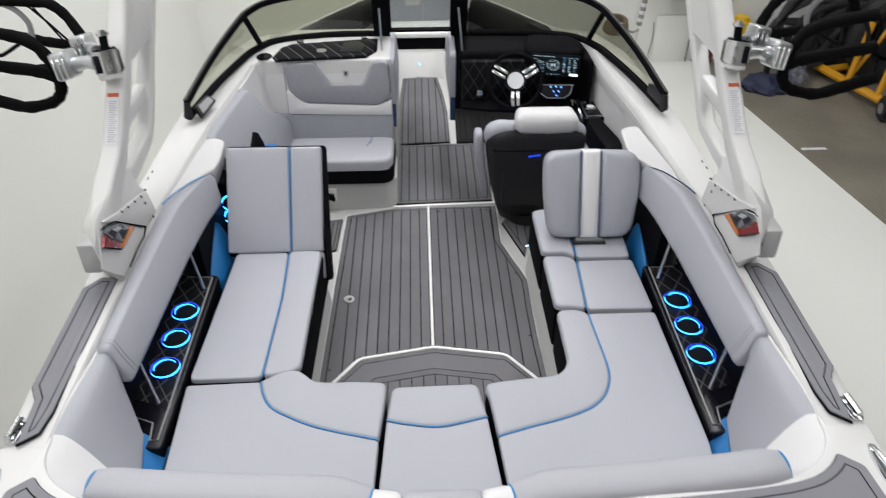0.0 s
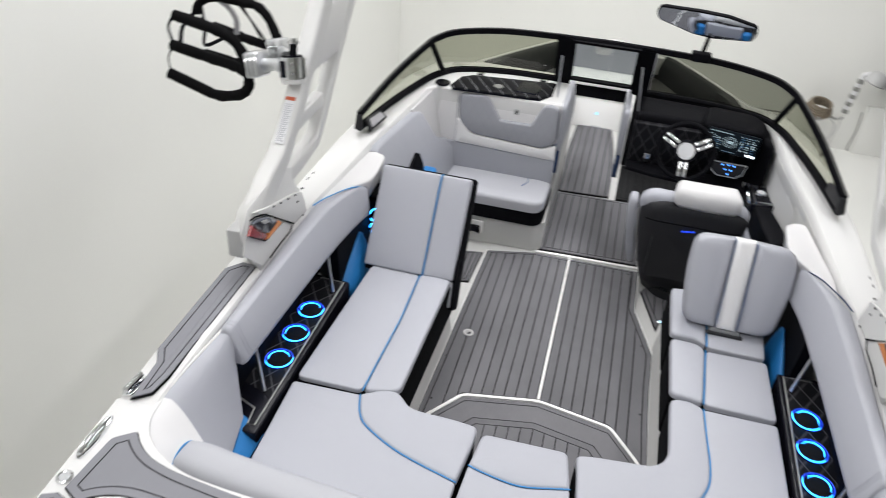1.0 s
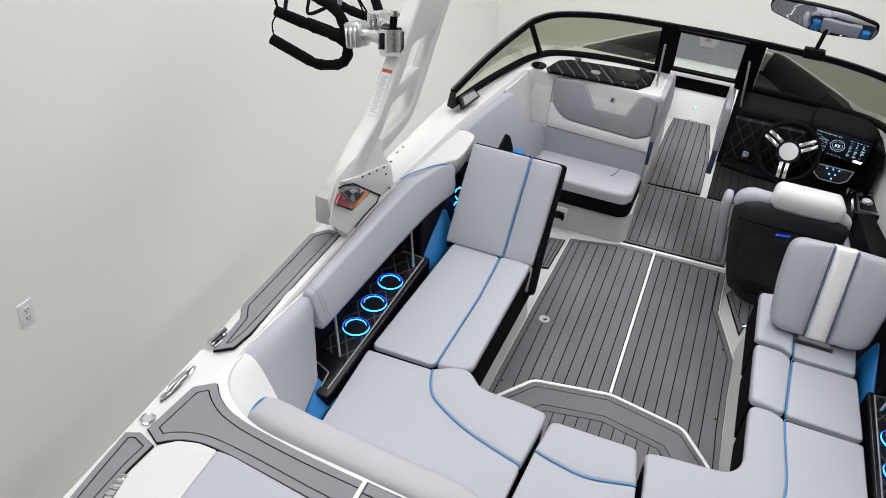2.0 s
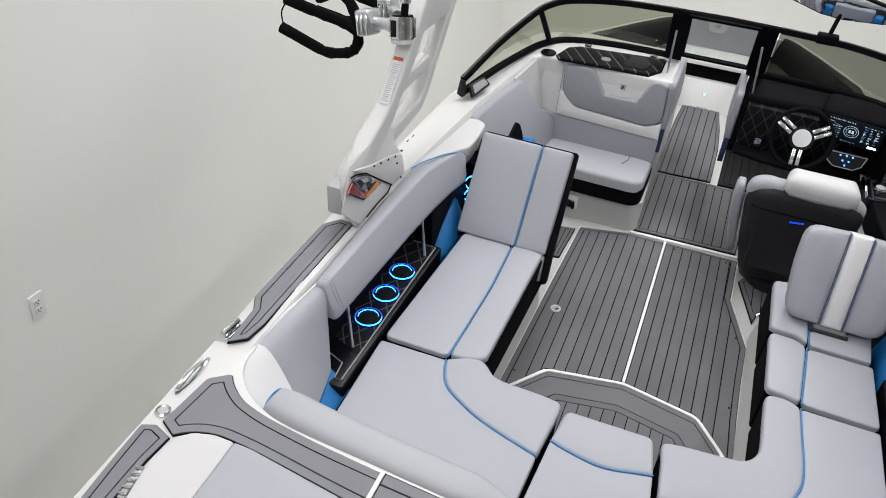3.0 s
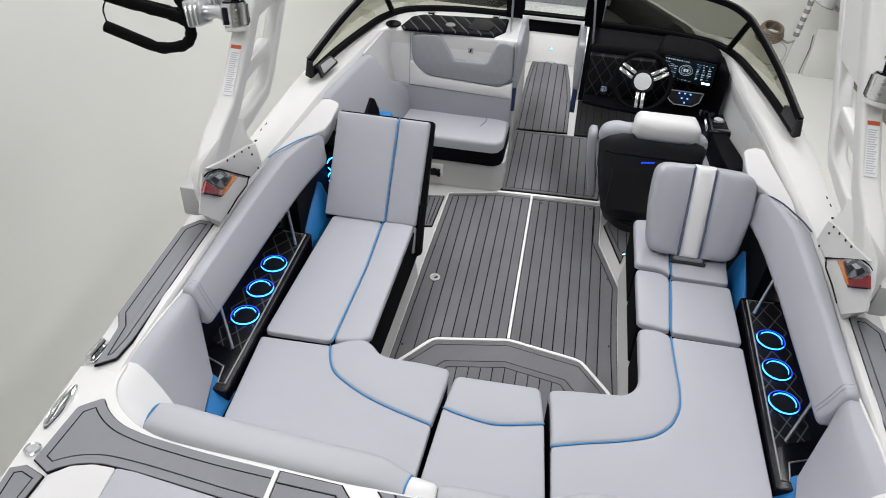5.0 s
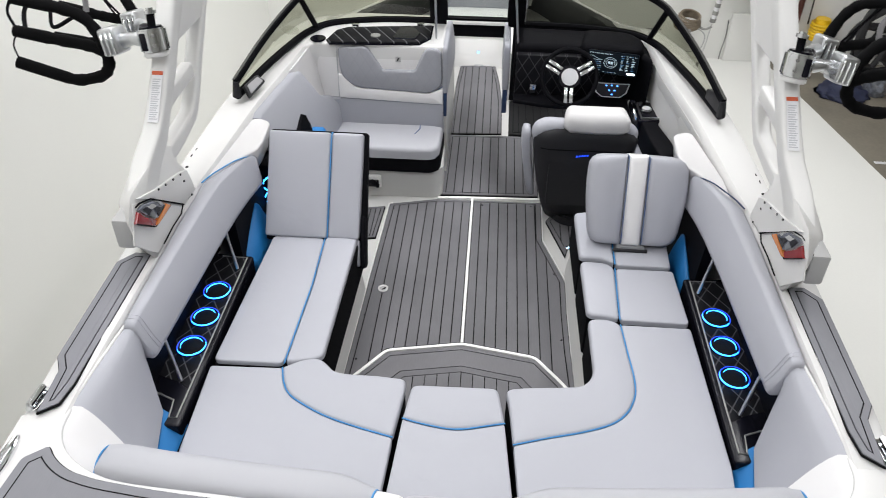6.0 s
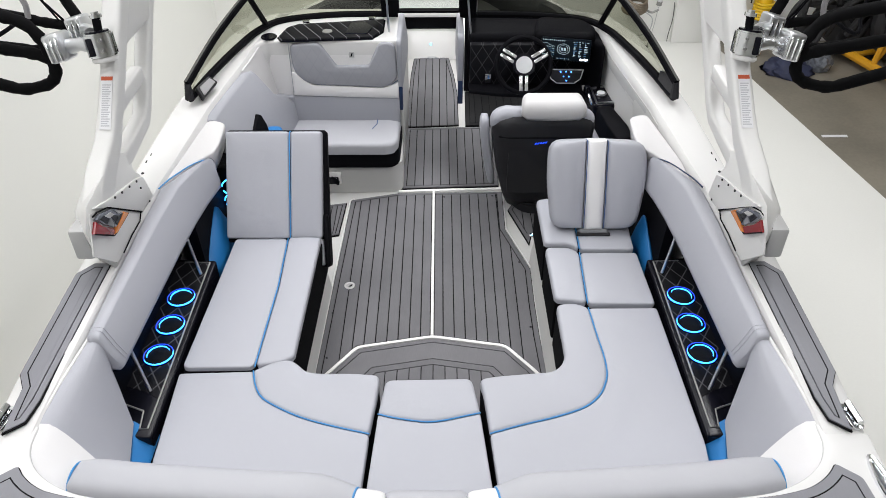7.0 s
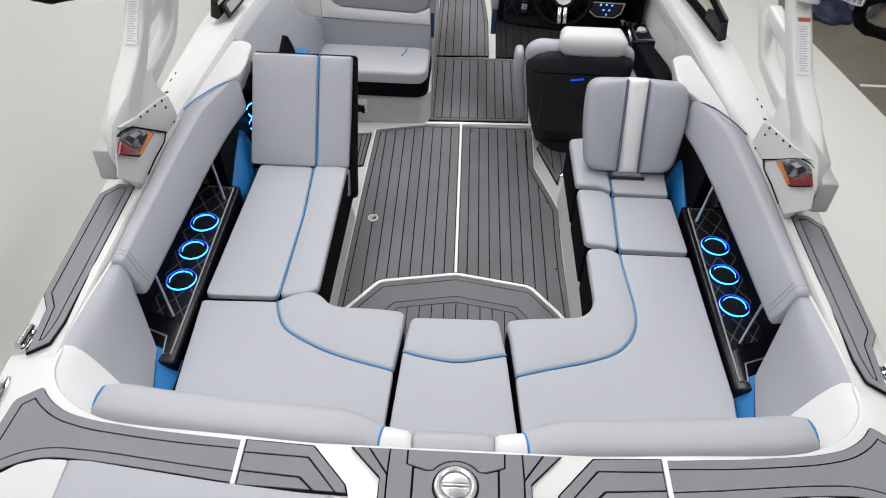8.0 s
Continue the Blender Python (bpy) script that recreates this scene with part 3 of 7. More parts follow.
def inset_sides(poly, gaps):
    """The polygon with each side moved inwards by a distance of its own."""
    pts = [Vector(p) for p in poly]
    n, way, base = len(pts), [], []
    for i in range(n):
        u = (pts[(i + 1) % n] - pts[i]).normalized()
        way.append(u)
        base.append(pts[i] + gaps[i] * Vector((-u.y, u.x)))
    out = []
    for i in range(n):
        u, v = way[i - 1], way[i]
        k = u.x * v.y - u.y * v.x
        w = base[i] - base[i - 1]
        out.append(tuple(base[i] if abs(k) < 0.02 else base[i - 1] + u * ((w.x * v.y - w.y * v.x) / k)))
    return out


def plank_mat(poly, label, grooves, sides, material=None, gap=0.0055, z=0.0):
    """A foam deck mat: a black backing, a border band along some sides and planks along y between black grooves.
    poly runs anticlockwise; sides gives the border's width on each side, 0 where the planks run out to the edge."""
    material = material or FOAM
    mat = thing("deck_mat", label, "deck mat", "planked foam mats on the cockpit sole")
    part("backing", slab(inset(poly, -0.005), z - 0.006, z + 0.002), GROOVE, mat, smooth=0)
    n = len(poly)
    inner = inset_sides(poly, sides)
    for i in range(n):
        if sides[i]:
            j = (i + 1) % n
            part("border", slab([poly[i], poly[j], inner[j], inner[i]], z + 0.001, z + 0.007), material, mat, smooth=0)
    core = inset_sides(poly, [d + gap if d else 0.0 for d in sides])
    xs = [min(p[0] for p in core) - gap] + list(grooves) + [max(p[0] for p in core) + gap]
    for a, b in zip(xs, xs[1:]):
        strip = clip_strip(core, a + gap / 2, b - gap / 2)
        if strip:
            part("plank", slab(strip, z + 0.001, z + 0.007), material, mat, smooth=0)
    return mat


even = lambda x, pitch, count: [x + pitch * k for k in range(count)]
MAT_L = [(-0.525, -0.316), (-0.470, -0.226), (-0.357, -0.060), (-0.014, 0.008), (-0.014, 1.205), (-0.207, 1.202), (-0.484, 1.130), (-0.505, 0.449)]
MAT_R = [(0.009, 0.008), (0.335, -0.050), (0.468, -0.224), (0.517, -0.290), (0.505, 0.0), (0.503, 0.25), (0.507, 0.495), (0.398, 0.840), (0.402, 1.212), (0.009, 1.205)]
plank_mat(MAT_L, "dark grey planked foam mat on the cockpit floor", sorted(even(-0.0575, -0.0528, 8)), [0, 0, 0, 0, 0.018, 0.018, 0.021, 0.021])
plank_mat(MAT_R, "dark grey planked foam mat with a cut corner on the floor", even(0.0505, 0.0526, 8), [0, 0, 0, 0.022, 0.022, 0.022, 0.022, 0.026, 0.014, 0])
plank_mat([(-0.192, 1.258), (0.385, 1.283), (0.41, 2.0), (-0.190, 1.983)], "dark grey planked foam mat in the walkway", even(-0.118, 0.0526, 10), [0.020, 0.022, 0.020, 0.022])
plank_mat([(-0.187, 2.006), (0.158, 2.03), (0.157, 2.50), (0.136, 2.80), (0.098, 3.115), (-0.166, 3.085), (-0.182, 2.80), (-0.187, 2.45)], "dark grey tapering planked foam mat in the bow passage", even(-0.1265, 0.0526, 5), [0, 0.018, 0.018, 0.018, 0, 0.018, 0.018, 0.018])
# footwell mat, its shade painted in as near-black foam
plank_mat([(0.213, 2.02), (0.80, 2.05), (0.80, 2.52), (0.22, 2.52)], "planked foam mat in the helm footwell, darkened for shade", even(0.28, 0.0526, 10), [0.024] * 4, FOAM_SHADED)
plank_mat([(0.522, 0.722), (0.541, 0.80), (0.60, 0.85), (0.61, 1.058), (0.455, 1.075), (0.432, 1.03)], "small dark foam mat beside the helm seat", [0.508, 0.556], [0.014, 0, 0, 0.014, 0.014, 0.018])
plank_mat([(-0.62, 0.78), (-0.530, 0.80), (-0.516, 1.10), (-0.62, 1.08)], "small dark foam mat beside the seat back", [-0.592, -0.562], [0.012, 0.014, 0.012, 0])
# the step before the after seat
STEP = [(-0.505, -0.32), (-0.445, -0.215), (-0.345, -0.084), (0.0, -0.016), (0.348, -0.080), (0.452, -0.216), (0.495, -0.30), (0.475, -0.62), (-0.505, -0.62)]
step = thing("deck_mat", "grey foam mat with a curved border before the after seat", "deck mat", "planked foam mats on the cockpit sole")
part("backing", slab(inset(STEP, -0.004), -0.006, 0.002), GROOVE, step, smooth=0)
part("rim", outline_ring(STEP, 0.022, 0.001, 0.007), FOAM, step, smooth=0)
STEP_2 = inset(STEP, 0.0265)
part("border", outline_ring(STEP_2, 0.098, 0.001, 0.007), FOAM, step, smooth=0)
STEP_3 = inset(STEP_2, 0.1025)
part("inner_border", outline_ring(STEP_3, 0.031, 0.001, 0.007), FOAM, step, smooth=0)
core_step = inset(STEP_3, 0.0355)
for k in range(-6, 6):
    st = clip_strip(core_step, 0.004 + 0.054 * k + 0.0022, 0.004 + 0.054 * (k + 1) - 0.0022)
    if st:
        part("plank", slab(st, 0.001, 0.007), FOAM, step, smooth=0)
# raised white beads between the mats
def white_trim(pts, w):
    """A low flat bead, w across, along a line on the sole."""
    pts = [Vector(p) for p in pts]
    secs = []
    for i, p in enumerate(pts):
        d = (pts[min(i + 1, len(pts) - 1)] - pts[max(i - 1, 0)]).normalized()
        v = Vector((-d.y, d.x)) * w / 2
        secs.append([(*(p + v), -0.004), (*(p + v * 0.9), 0.0085), (*(p + v * 0.5), 0.0105), (*(p - v * 0.5), 0.0105), (*(p - v * 0.9), 0.0085), (*(p - v), -0.004)])
    return loft(secs)


part("sole_bead", white_trim([(-0.0025, 0.008), (-0.0025, 1.222)], 0.015), BEAD, boat)
part("sole_bead", white_trim(rounded([(-0.545, -0.33), (-0.460, -0.220), (-0.351, -0.071), (0, -0.002), (0.340, -0.064), (0.462, -0.220), (0.53, -0.33)], [0, 0.02, 0.03, 0.03, 0.03, 0.02, 0]), 0.017), BEAD, boat)
part("sole_bead", white_trim([(-0.21, 1.222), (0.0, 1.234), (0.41, 1.250)], 0.022), BEAD, boat)
part("sole_bead", white_trim([(-0.531, -0.30), (-0.512, 0.449), (-0.491, 1.128), (-0.47, 1.142)], 0.008), BEAD, boat)
part("sole_bead", white_trim([(0.523, -0.29), (0.512, 0.0), (0.510, 0.25), (0.514, 0.497), (0.405, 0.842), (0.409, 1.212)], 0.007), BEAD, boat)
cap = thing("drain_ring", "small white drain ring set in the floor mat", "drain")
part("rim", ring((-0.426, 0.364, 0.008), 0.022, 0.006, 24, 6), GEL, cap)
plug = part("plug", disc((-0.426, 0.364, 0.007), 0.018, 0.004, 20), LAMP_GREY, cap, "grey plug")
part("slot", slab(rounded([(-0.432, 0.352), (-0.414, 0.358), (-0.412, 0.374), (-0.424, 0.366)], 0.003), 0.009, 0.0105), CHARCOAL, plug, "dark slot", smooth=0)


# ---- seats ----
SEAT = 0.41


def cushion(parent, name, poly, z0, z1, r=0.008, crown=0.0045, material=None, corner=0.03, label=""):
    return part(name, slab(inset(rounded(poly, corner), 0.0012), z0, z1, r, 4, crown), material or VINYL, parent, label, smooth=60)


def bead(parent, pts, r=0.0029, material=None, name="piping"):
    return part(name, tube(pts, r, 6), material or PIPING, parent)


def seat_thing(label):
    return thing("bench_seat", label, "seat", "cockpit bench seats")


def skirt(parent, poly, inner=0.030):
    part("skirt", slab(inset(rounded(poly, 0.010), 0.003), 0.186, 0.388), SKIRT, parent, "black cushion base")
    part("base", slab(inset(rounded(poly, 0.008), inner), -0.004, 0.188), LINER, parent, "off-white moulded seat base")


def ledge(rows, s):
    """The moulded riser under a row of seats, with a soft lip along its top."""
    secs = [[(s * (x + dx), y, z) for dx, z in ((0.0, -0.004), (0.011, 0.08), (0.021, 0.165), (0.026, 0.184), (0.045, 0.19), (0.06, 0.19), (0.06, -0.004))] for x, y in rows]
    part("seat_riser", loft(secs), LINER, boat, "off-white moulded riser under the seats", smooth=50)


ledge([(0.517, -0.66), (0.509, 0.0), (0.507, 0.25), (0.509, 0.55), (0.520, 0.62)], 1)
ledge([(0.532, -0.60), (0.520, 0.0), (0.512, 0.35)], -1)
chaise = seat_thing("long light grey vinyl lounge seat with blue piping")
skirt(chaise, [(-0.952, -0.578), (-0.915, 0.34), (-0.505, 0.34), (-0.524, -0.535), (-0.60, -0.578)])
cushion(chaise, "seat_cushion", [(-0.952, -0.572), (-0.914, 0.245), (-0.672, 0.247), (-0.660, -0.1), (-0.675, -0.568)], 0.383, SEAT)
cushion(chaise, "front_roll", [(-0.671, -0.566), (-0.657, -0.1), (-0.668, 0.247), (-0.62, 0.285), (-0.515, 0.293), (-0.527, -0.52), (-0.57, -0.545)], 0.383, SEAT + 0.006, 0.013)
for v in chaise.children[-1].data.vertices:
    v.co.z += 0.030 * min(1.0, max(0.0, (v.co.y + 0.02) / 0.28)) ** 2 * min(1.0, max(0.0, (v.co.x + 0.672) / 0.06)) * (1 if v.co.z > 0.39 else 0)
bead(chaise, [(-0.673, -0.567, SEAT - 0.002), (-0.659, -0.1, SEAT + 0.002), (-0.669, 0.246, SEAT)])

corner_l = seat_thing("light grey vinyl corner seat with a curved blue piping line")
LP = smooth_line([(-0.674, -0.588), (-0.652, -0.661), (-0.616, -0.721), (-0.548, -0.768), (-0.462, -0.812), (-0.359, -0.847), (-0.210, -0.887)], 4)
skirt(corner_l, [(-0.955, -0.597), (-0.68, -0.593), (-0.603, -0.545), (-0.541, -0.534), (-0.505, -0.56), (-0.475, -0.596), (-0.425, -0.606), (-0.192, -0.616), (-0.215, -0.89), (-0.225, -1.22), (-0.9, -1.22), (-0.955, -1.0)])
cushion(corner_l, "seat_cushion", [(-0.955, -0.597)] + LP + [(-0.226, -1.22), (-0.90, -1.22), (-0.940, -1.0)], 0.383, SEAT, corner=0.016)
cushion(corner_l, "front_roll", LP[::-1] + [(-0.603, -0.541), (-0.541, -0.530), (-0.505, -0.556), (-0.475, -0.592), (-0.425, -0.602), (-0.298, -0.602), (-0.188, -0.612), (-0.192, -0.70)], 0.383, SEAT + 0.006, 0.013, corner=0.03)
bead(corner_l, [(x, y, SEAT + 0.0) for x, y in LP])

centre = seat_thing("light grey vinyl middle seat cushion behind the step")
CP = smooth_line([(-0.187, -0.799), (-0.133, -0.815), (-0.043, -0.832), (0.007, -0.835), (0.056, -0.828), (0.117, -0.812), (0.184, -0.795)], 3)
skirt(centre, [(-0.168, -0.638), (0.158, -0.632), (0.188, -0.80), (0.22, -1.22), (-0.215, -1.22), (-0.19, -0.80)])
cushion(centre, "seat_cushion", CP + [(0.222, -1.22), (-0.213, -1.22)], 0.383, SEAT, corner=0.016)
cushion(centre, "front_roll", [(-0.168, -0.637)] + CP + [(0.158, -0.630)], 0.383, SEAT + 0.006, 0.0135, corner=0.03)
bead(centre, [(x, y, SEAT + 0.001) for x, y in CP])

corner_r = seat_thing("light grey vinyl L-shaped corner seat with blue piping")
RP = smooth_line([(0.212, -0.887), (0.333, -0.848), (0.456, -0.813), (0.564, -0.769), (0.624, -0.716), (0.654, -0.662), (0.671, -0.606), (0.674, -0.518), (0.665, -0.40), (0.655, -0.240)], 4)
skirt(corner_r, [(0.186, -0.638), (0.25, -0.623), (0.378, -0.61), (0.46, -0.602), (0.50, -0.57), (0.519, -0.515), (0.522, -0.222), (0.942, -0.240), (0.960, -0.93), (0.93, -1.22), (0.236, -1.22)])
cushion(corner_r, "seat_cushion", RP + [(0.942, -0.240), (0.958, -0.93), (0.93, -1.22), (0.236, -1.22)], 0.383, SEAT, corner=0.016)
cushion(corner_r, "front_roll", RP[::-1] + [(0.196, -0.70), (0.182, -0.634), (0.25, -0.619), (0.378, -0.606), (0.464, -0.597), (0.502, -0.566), (0.522, -0.515), (0.522, -0.222), (0.60, -0.212)], 0.383, SEAT + 0.006, 0.013, corner=0.03)
bead(corner_r, [(x, y, SEAT + 0.0) for x, y in RP])

mid_r = seat_thing("square light grey vinyl seat cushion with blue piping")
skirt(mid_r, [(0.520, -0.195), (0.653, -0.212), (0.942, -0.218), (0.930, 0.133), (0.668, 0.13), (0.63, 0.165), (0.517, 0.165)])
cushion(mid_r, "seat_cushion", [(0.657, -0.214), (0.942, -0.218), (0.930, 0.130), (0.672, 0.128)], 0.383, SEAT, corner=0.02)
cushion(mid_r, "front_roll", [(0.521, -0.195), (0.60, -0.2), (0.654, -0.214), (0.668, 0.128), (0.63, 0.162), (0.517, 0.165)], 0.383, SEAT + 0.006, 0.013, corner=0.03)
bead(mid_r, [(0.656, -0.214, SEAT), (0.661, -0.04, SEAT + 0.004), (0.670, 0.128, SEAT)])

fwd_r = seat_thing("light grey vinyl seat under the folding backrest")
skirt(fwd_r, [(0.517, 0.19), (0.925, 0.15), (0.940, 0.58), (0.512, 0.58)])
cushion(fwd_r, "seat_cushion", [(0.676, 0.152), (0.925, 0.150), (0.94, 0.58), (0.684, 0.58)], 0.383, SEAT, corner=0.02)
cushion(fwd_r, "front_roll", [(0.517, 0.19), (0.63, 0.19), (0.672, 0.152), (0.680, 0.58), (0.514, 0.545)], 0.383, SEAT + 0.006, 0.013, corner=0.025)
bead(fwd_r, [(0.674, 0.154, SEAT), (0.682, 0.5, SEAT + 0.004)])

# port backrest panel, upright against the lounge
lb = thing("backrest_panel", "tall light grey vinyl backrest with a blue piped seam", "backrest")
LBM = frame_from((-0.73, 0.263, 0.405), (1, 0, 0), (0, 0.285, 0.392))
cushion_poly = lambda x0, x1, y0, y1: [(x0, y0), (x1, y0), (x1, y1), (x0, y1)]
part("backing", slab(rounded([(-0.226, -0.03), (0.200, -0.03), (0.206, -0.145), (0.258, -0.148), (0.252, 0.0), (0.238, 0.494), (-0.226, 0.494)], [0.015, 0.01, 0.02, 0.02, 0.05, 0.015, 0.015]), -0.052, -0.004, 0.008, m=LBM), BLACK, lb, "black padded backing")
part("lower_edge", slab(rounded([(0.224, 0.10), (0.234, -0.13), (0.246, -0.150), (0.259, -0.13), (0.247, 0.10)], 0.01), -0.052, 0.026, 0.008, m=LBM), BLACK, lb, "black padded side")
part("lower_cushion", slab(rounded([(0.150, -0.02), (0.180, -0.135), (0.233, -0.138), (0.224, -0.012)], 0.012), -0.01, 0.022, 0.008, m=LBM), VINYL_DARK, lb, "grey vinyl lower end")
part("cushion", slab(rounded(cushion_poly(-0.222, 0.070, -0.01, 0.484), 0.014), -0.004, 0.035, 0.010, 3, 0.005, LBM), VINYL, lb, smooth=60)
part("cushion", slab(rounded(cushion_poly(0.076, 0.222, -0.01, 0.484), 0.014), -0.004, 0.035, 0.012, 3, 0.005, LBM), VINYL, lb, smooth=60)
pp = [LBM @ Vector((0.073, v, d)) for v, d in ((-0.01, 0.03), (0.2, 0.034), (0.46, 0.034), (0.486, 0.018), (0.488, -0.03))]
bead(lb, pp)

# starboard folding backrest
rb = thing("folding_backrest", "thick grey vinyl folding backrest with a white centre stripe", "backrest")
RBM = frame_from((0.745, 0.315, 0.455), (1, -0.02, 0), (0, 0.155, 0.345))
part("cushion", slab(rounded([(-0.185, -0.035), (-0.042, -0.035), (-0.042, 0.378), (-0.207, 0.372), (-0.214, 0.2)], [0.06, 0, 0, 0.06, 0.12]), -0.06, 0.06, 0.035, 4, 0.01, RBM, 0.03), VINYL, rb, smooth=70)
part("cushion", slab(rounded([(0.052, -0.035), (0.205, -0.035), (0.242, 0.2), (0.232, 0.372), (0.052, 0.378)], [0, 0.07, 0.12, 0.07, 0]), -0.06, 0.06, 0.035, 4, 0.01, RBM, 0.03), VINYL, rb, smooth=70)
part("centre_stripe", slab(cushion_poly(-0.040, 0.050, -0.037, 0.380), -0.058, 0.060, 0.030, 4, 0.004, RBM, 0.03), VINYL_BRIGHT, rb, "white vinyl stripe", smooth=70)
for u in (-0.041, 0.051):
    bead(rb, [RBM @ Vector((u, v, d)) for v, d in ((-0.034, 0.0), (-0.03, 0.04), (-0.015, 0.056), (0.1, 0.062), (0.28, 0.062), (0.36, 0.056), (0.376, 0.04), (0.378, 0.0))], 0.0022, SLATE)
part("front_shell", slab(rounded(cushion_poly(-0.185, 0.21, -0.01, 0.345), 0.05), -0.085, -0.05, 0.0, 2, 0.0, RBM, 0.02), BLUE, rb, "bright blue vinyl front shell", smooth=60)
part("front_pad", slab(rounded(cushion_poly(-0.11, 0.135, 0.03, 0.30), 0.03), -0.098, -0.08, 0.0, 2, 0.0, RBM, 0.012), VINYL_DARK, rb, "grey vinyl front pad", smooth=60)
part("hinge", box(-0.062, 0.075, -0.066, -0.030, -0.02, 0.050, 0.014, 3, RBM), GREY_PLASTIC, rb, "dark grey hinge bracket")
part("hinge_pin", tube([RBM @ Vector((x, -0.058, 0.046)) for x in (-0.07, 0.083)], 0.009, 10), CHARCOAL, rb, "dark hinge pin")


# ---- coaming bolsters, shelves and side panels, both sides ----
def side_pieces(s):
    bol = thing("coaming_bolster", "long padded grey vinyl coaming bolster", "bolster", "coaming bolsters")
    secs = []
    for y, xo, xi, xl, zt in ((-0.756, 1.142, 1.11, 1.076, 0.738), (-0.750, 1.152, 1.112, 1.068, 0.752), (-0.735, 1.156, 1.112, 1.064, 0.757), (-0.45, 1.158, 1.105, 1.052, 0.762), (-0.1, 1.158, 1.092, 1.036, 0.768),
                              (0.12, 1.150, 1.078, 1.020, 0.772), (0.24, 1.095, 1.05, 1.006, 0.771), (0.34, 1.038, 1.020, 0.988, 0.767), (0.380, 1.016, 1.003, 0.980, 0.760), (0.392, 1.008, 0.998, 0.982, 0.750), (0.398, 1.002, 0.995, 0.986, 0.735)):
        lo = 0.594 if -0.752 < y < 0.39 else 0.605
        secs.append([(s * x, y, z) for x, z in ((xo + 0.004, 0.70), (xo, zt - 0.012), (xo - 0.012, zt), (xi + 0.003, zt - 0.002), (xi - 0.004, zt - 0.010), ((xi + xl) / 2 - 0.003, (zt + lo) / 2),
                                                   (xl - 0.002, lo + 0.03), (xl, lo + 0.008), (xl + 0.012, lo - 0.002), (xl + 0.05, lo), (max(xo, xl + 0.06), lo + 0.04))])
    part("cushion", loft(secs), VINYL, bol, smooth=60)
    bead(bol, smooth_line([(s * x, y, z) for x, y, z in ((1.152, 0.115, 0.772), (1.128, 0.18, 0.774), (1.098, 0.24, 0.773), (1.068, 0.30, 0.770), (1.037, 0.345, 0.764), (1.018, 0.376, 0.750), (1.010, 0.388, 0.730))], 3), 0.0034, PIPING if s < 0 else NAVY)
    for y in (-0.724, -0.706):
        part("seam", tube([(s * x, y, z) for x, z in ((1.150, 0.7585), (1.143, 0.7585), (1.115, 0.7565), (1.106, 0.7475), (1.083, 0.677), (1.0605, 0.625))], 0.0010, 5), VINYL, bol, "stitched seam")
    for foot, head in (((1.005, -0.035, 0.425), (1.062, 0.035, 0.62)), ((1.029, -0.700, 0.424), (1.085, -0.640, 0.615))):
        part("support_strut", tube([(s * p[0], p[1], p[2]) for p in (foot, head)], 0.0065, 10), BRUSHED, bol, "aluminium strut")
    shelf = thing("side_shelf", "black quilted side shelf with three lit cup holders", "shelf", "side shelves")
    poly = [(s * x, y) for x, y in ((0.962, 0.068), (1.178, 0.082), (1.178, -0.86), (1.02, -0.905), (0.968, -0.905))]
    part("frame", slab(rounded(poly, 0.012), 0.16, 0.418, 0.008), BLACK_GLOSS, shelf, "black moulded frame")
    trim = [(s * x, y) for x, y in ((0.985, 0.05), (1.16, 0.06), (1.165, -0.66), (1.045, -0.70), (0.990, -0.735))]
    part("top_panel", slab(trim, 0.41, 0.4195, 0.001), QUILT, shelf, "black quilted panel with grey stitching", smooth=0)
    part("edge_trim", tube([(s * x, y, 0.420) for x, y in ((1.1, 0.055), (0.987, 0.05), (0.990, -0.87), (1.018, -0.87), (1.028, -0.79), (1.14, -0.745))], 0.0035, 6), STEEL_DULL, shelf, "grey edge line")
    for y in (-0.184, -0.349, -0.516):
        holder = part("cup_holder", ring((s * 1.052, y, 0.420), 0.0535, 0.006), BLACK_GLOSS, shelf, "black cup holder with blue ring light")
        c = Vector((s * 1.052, y, 0.4235))
        part("cup", disc(c - Vector((0, 0, 0.002)), 0.05, 0.004, 28), GROOVE, holder)
        arc = lambda a0, a1, r, z: [c + Vector((r * math.cos(a), r * math.sin(a), z)) for a in np.linspace(a0, a1, 22)]
        mid = -math.pi / 2 - s * 0.5
        part("light_ring", tube(arc(mid - 1.5, mid + 1.5, 0.0555, 0.004), [0.0005 + 0.0022 * math.sin(math.pi * i / 21) ** 0.6 for i in range(22)], 6), LED, holder)
        part("light_ring", tube(arc(mid + math.pi - 1.55, mid + math.pi + 1.55, 0.043, 0.003), [0.0005 + 0.0017 * math.sin(math.pi * i / 21) ** 0.6 for i in range(22)], 6), LED, holder)
        part("dim_ring", ring(c + Vector((0, 0, 0.001)), 0.0555, 0.0026), LED_DIM, holder)
    part("indicator", disc((s * 1.085, -0.805, 0.421), 0.005, 0.004, 10), LED_DIM, shelf, "tiny blue light")
    back = thing("cockpit_lining", "black padded lining with a bright blue vinyl panel", "lining", "cockpit linings")
    part("panel", loft([[(s * x, y, z) for x, z in ((1.150, 0.42), (1.155, 0.66), (1.135, 0.66), (1.125, 0.42))] for y in (-0.735, 0.1)]), BLACK, back)
    part("panel", loft([[(s * x, y, z) for x, z in ((1.06, 0.05), (1.06, 0.60), (1.02, 0.60), (1.0, 0.05))] for y in (0.07, 0.75)]), BLACK, back)
    # blue panel between the shelf and the seat
    blue = []
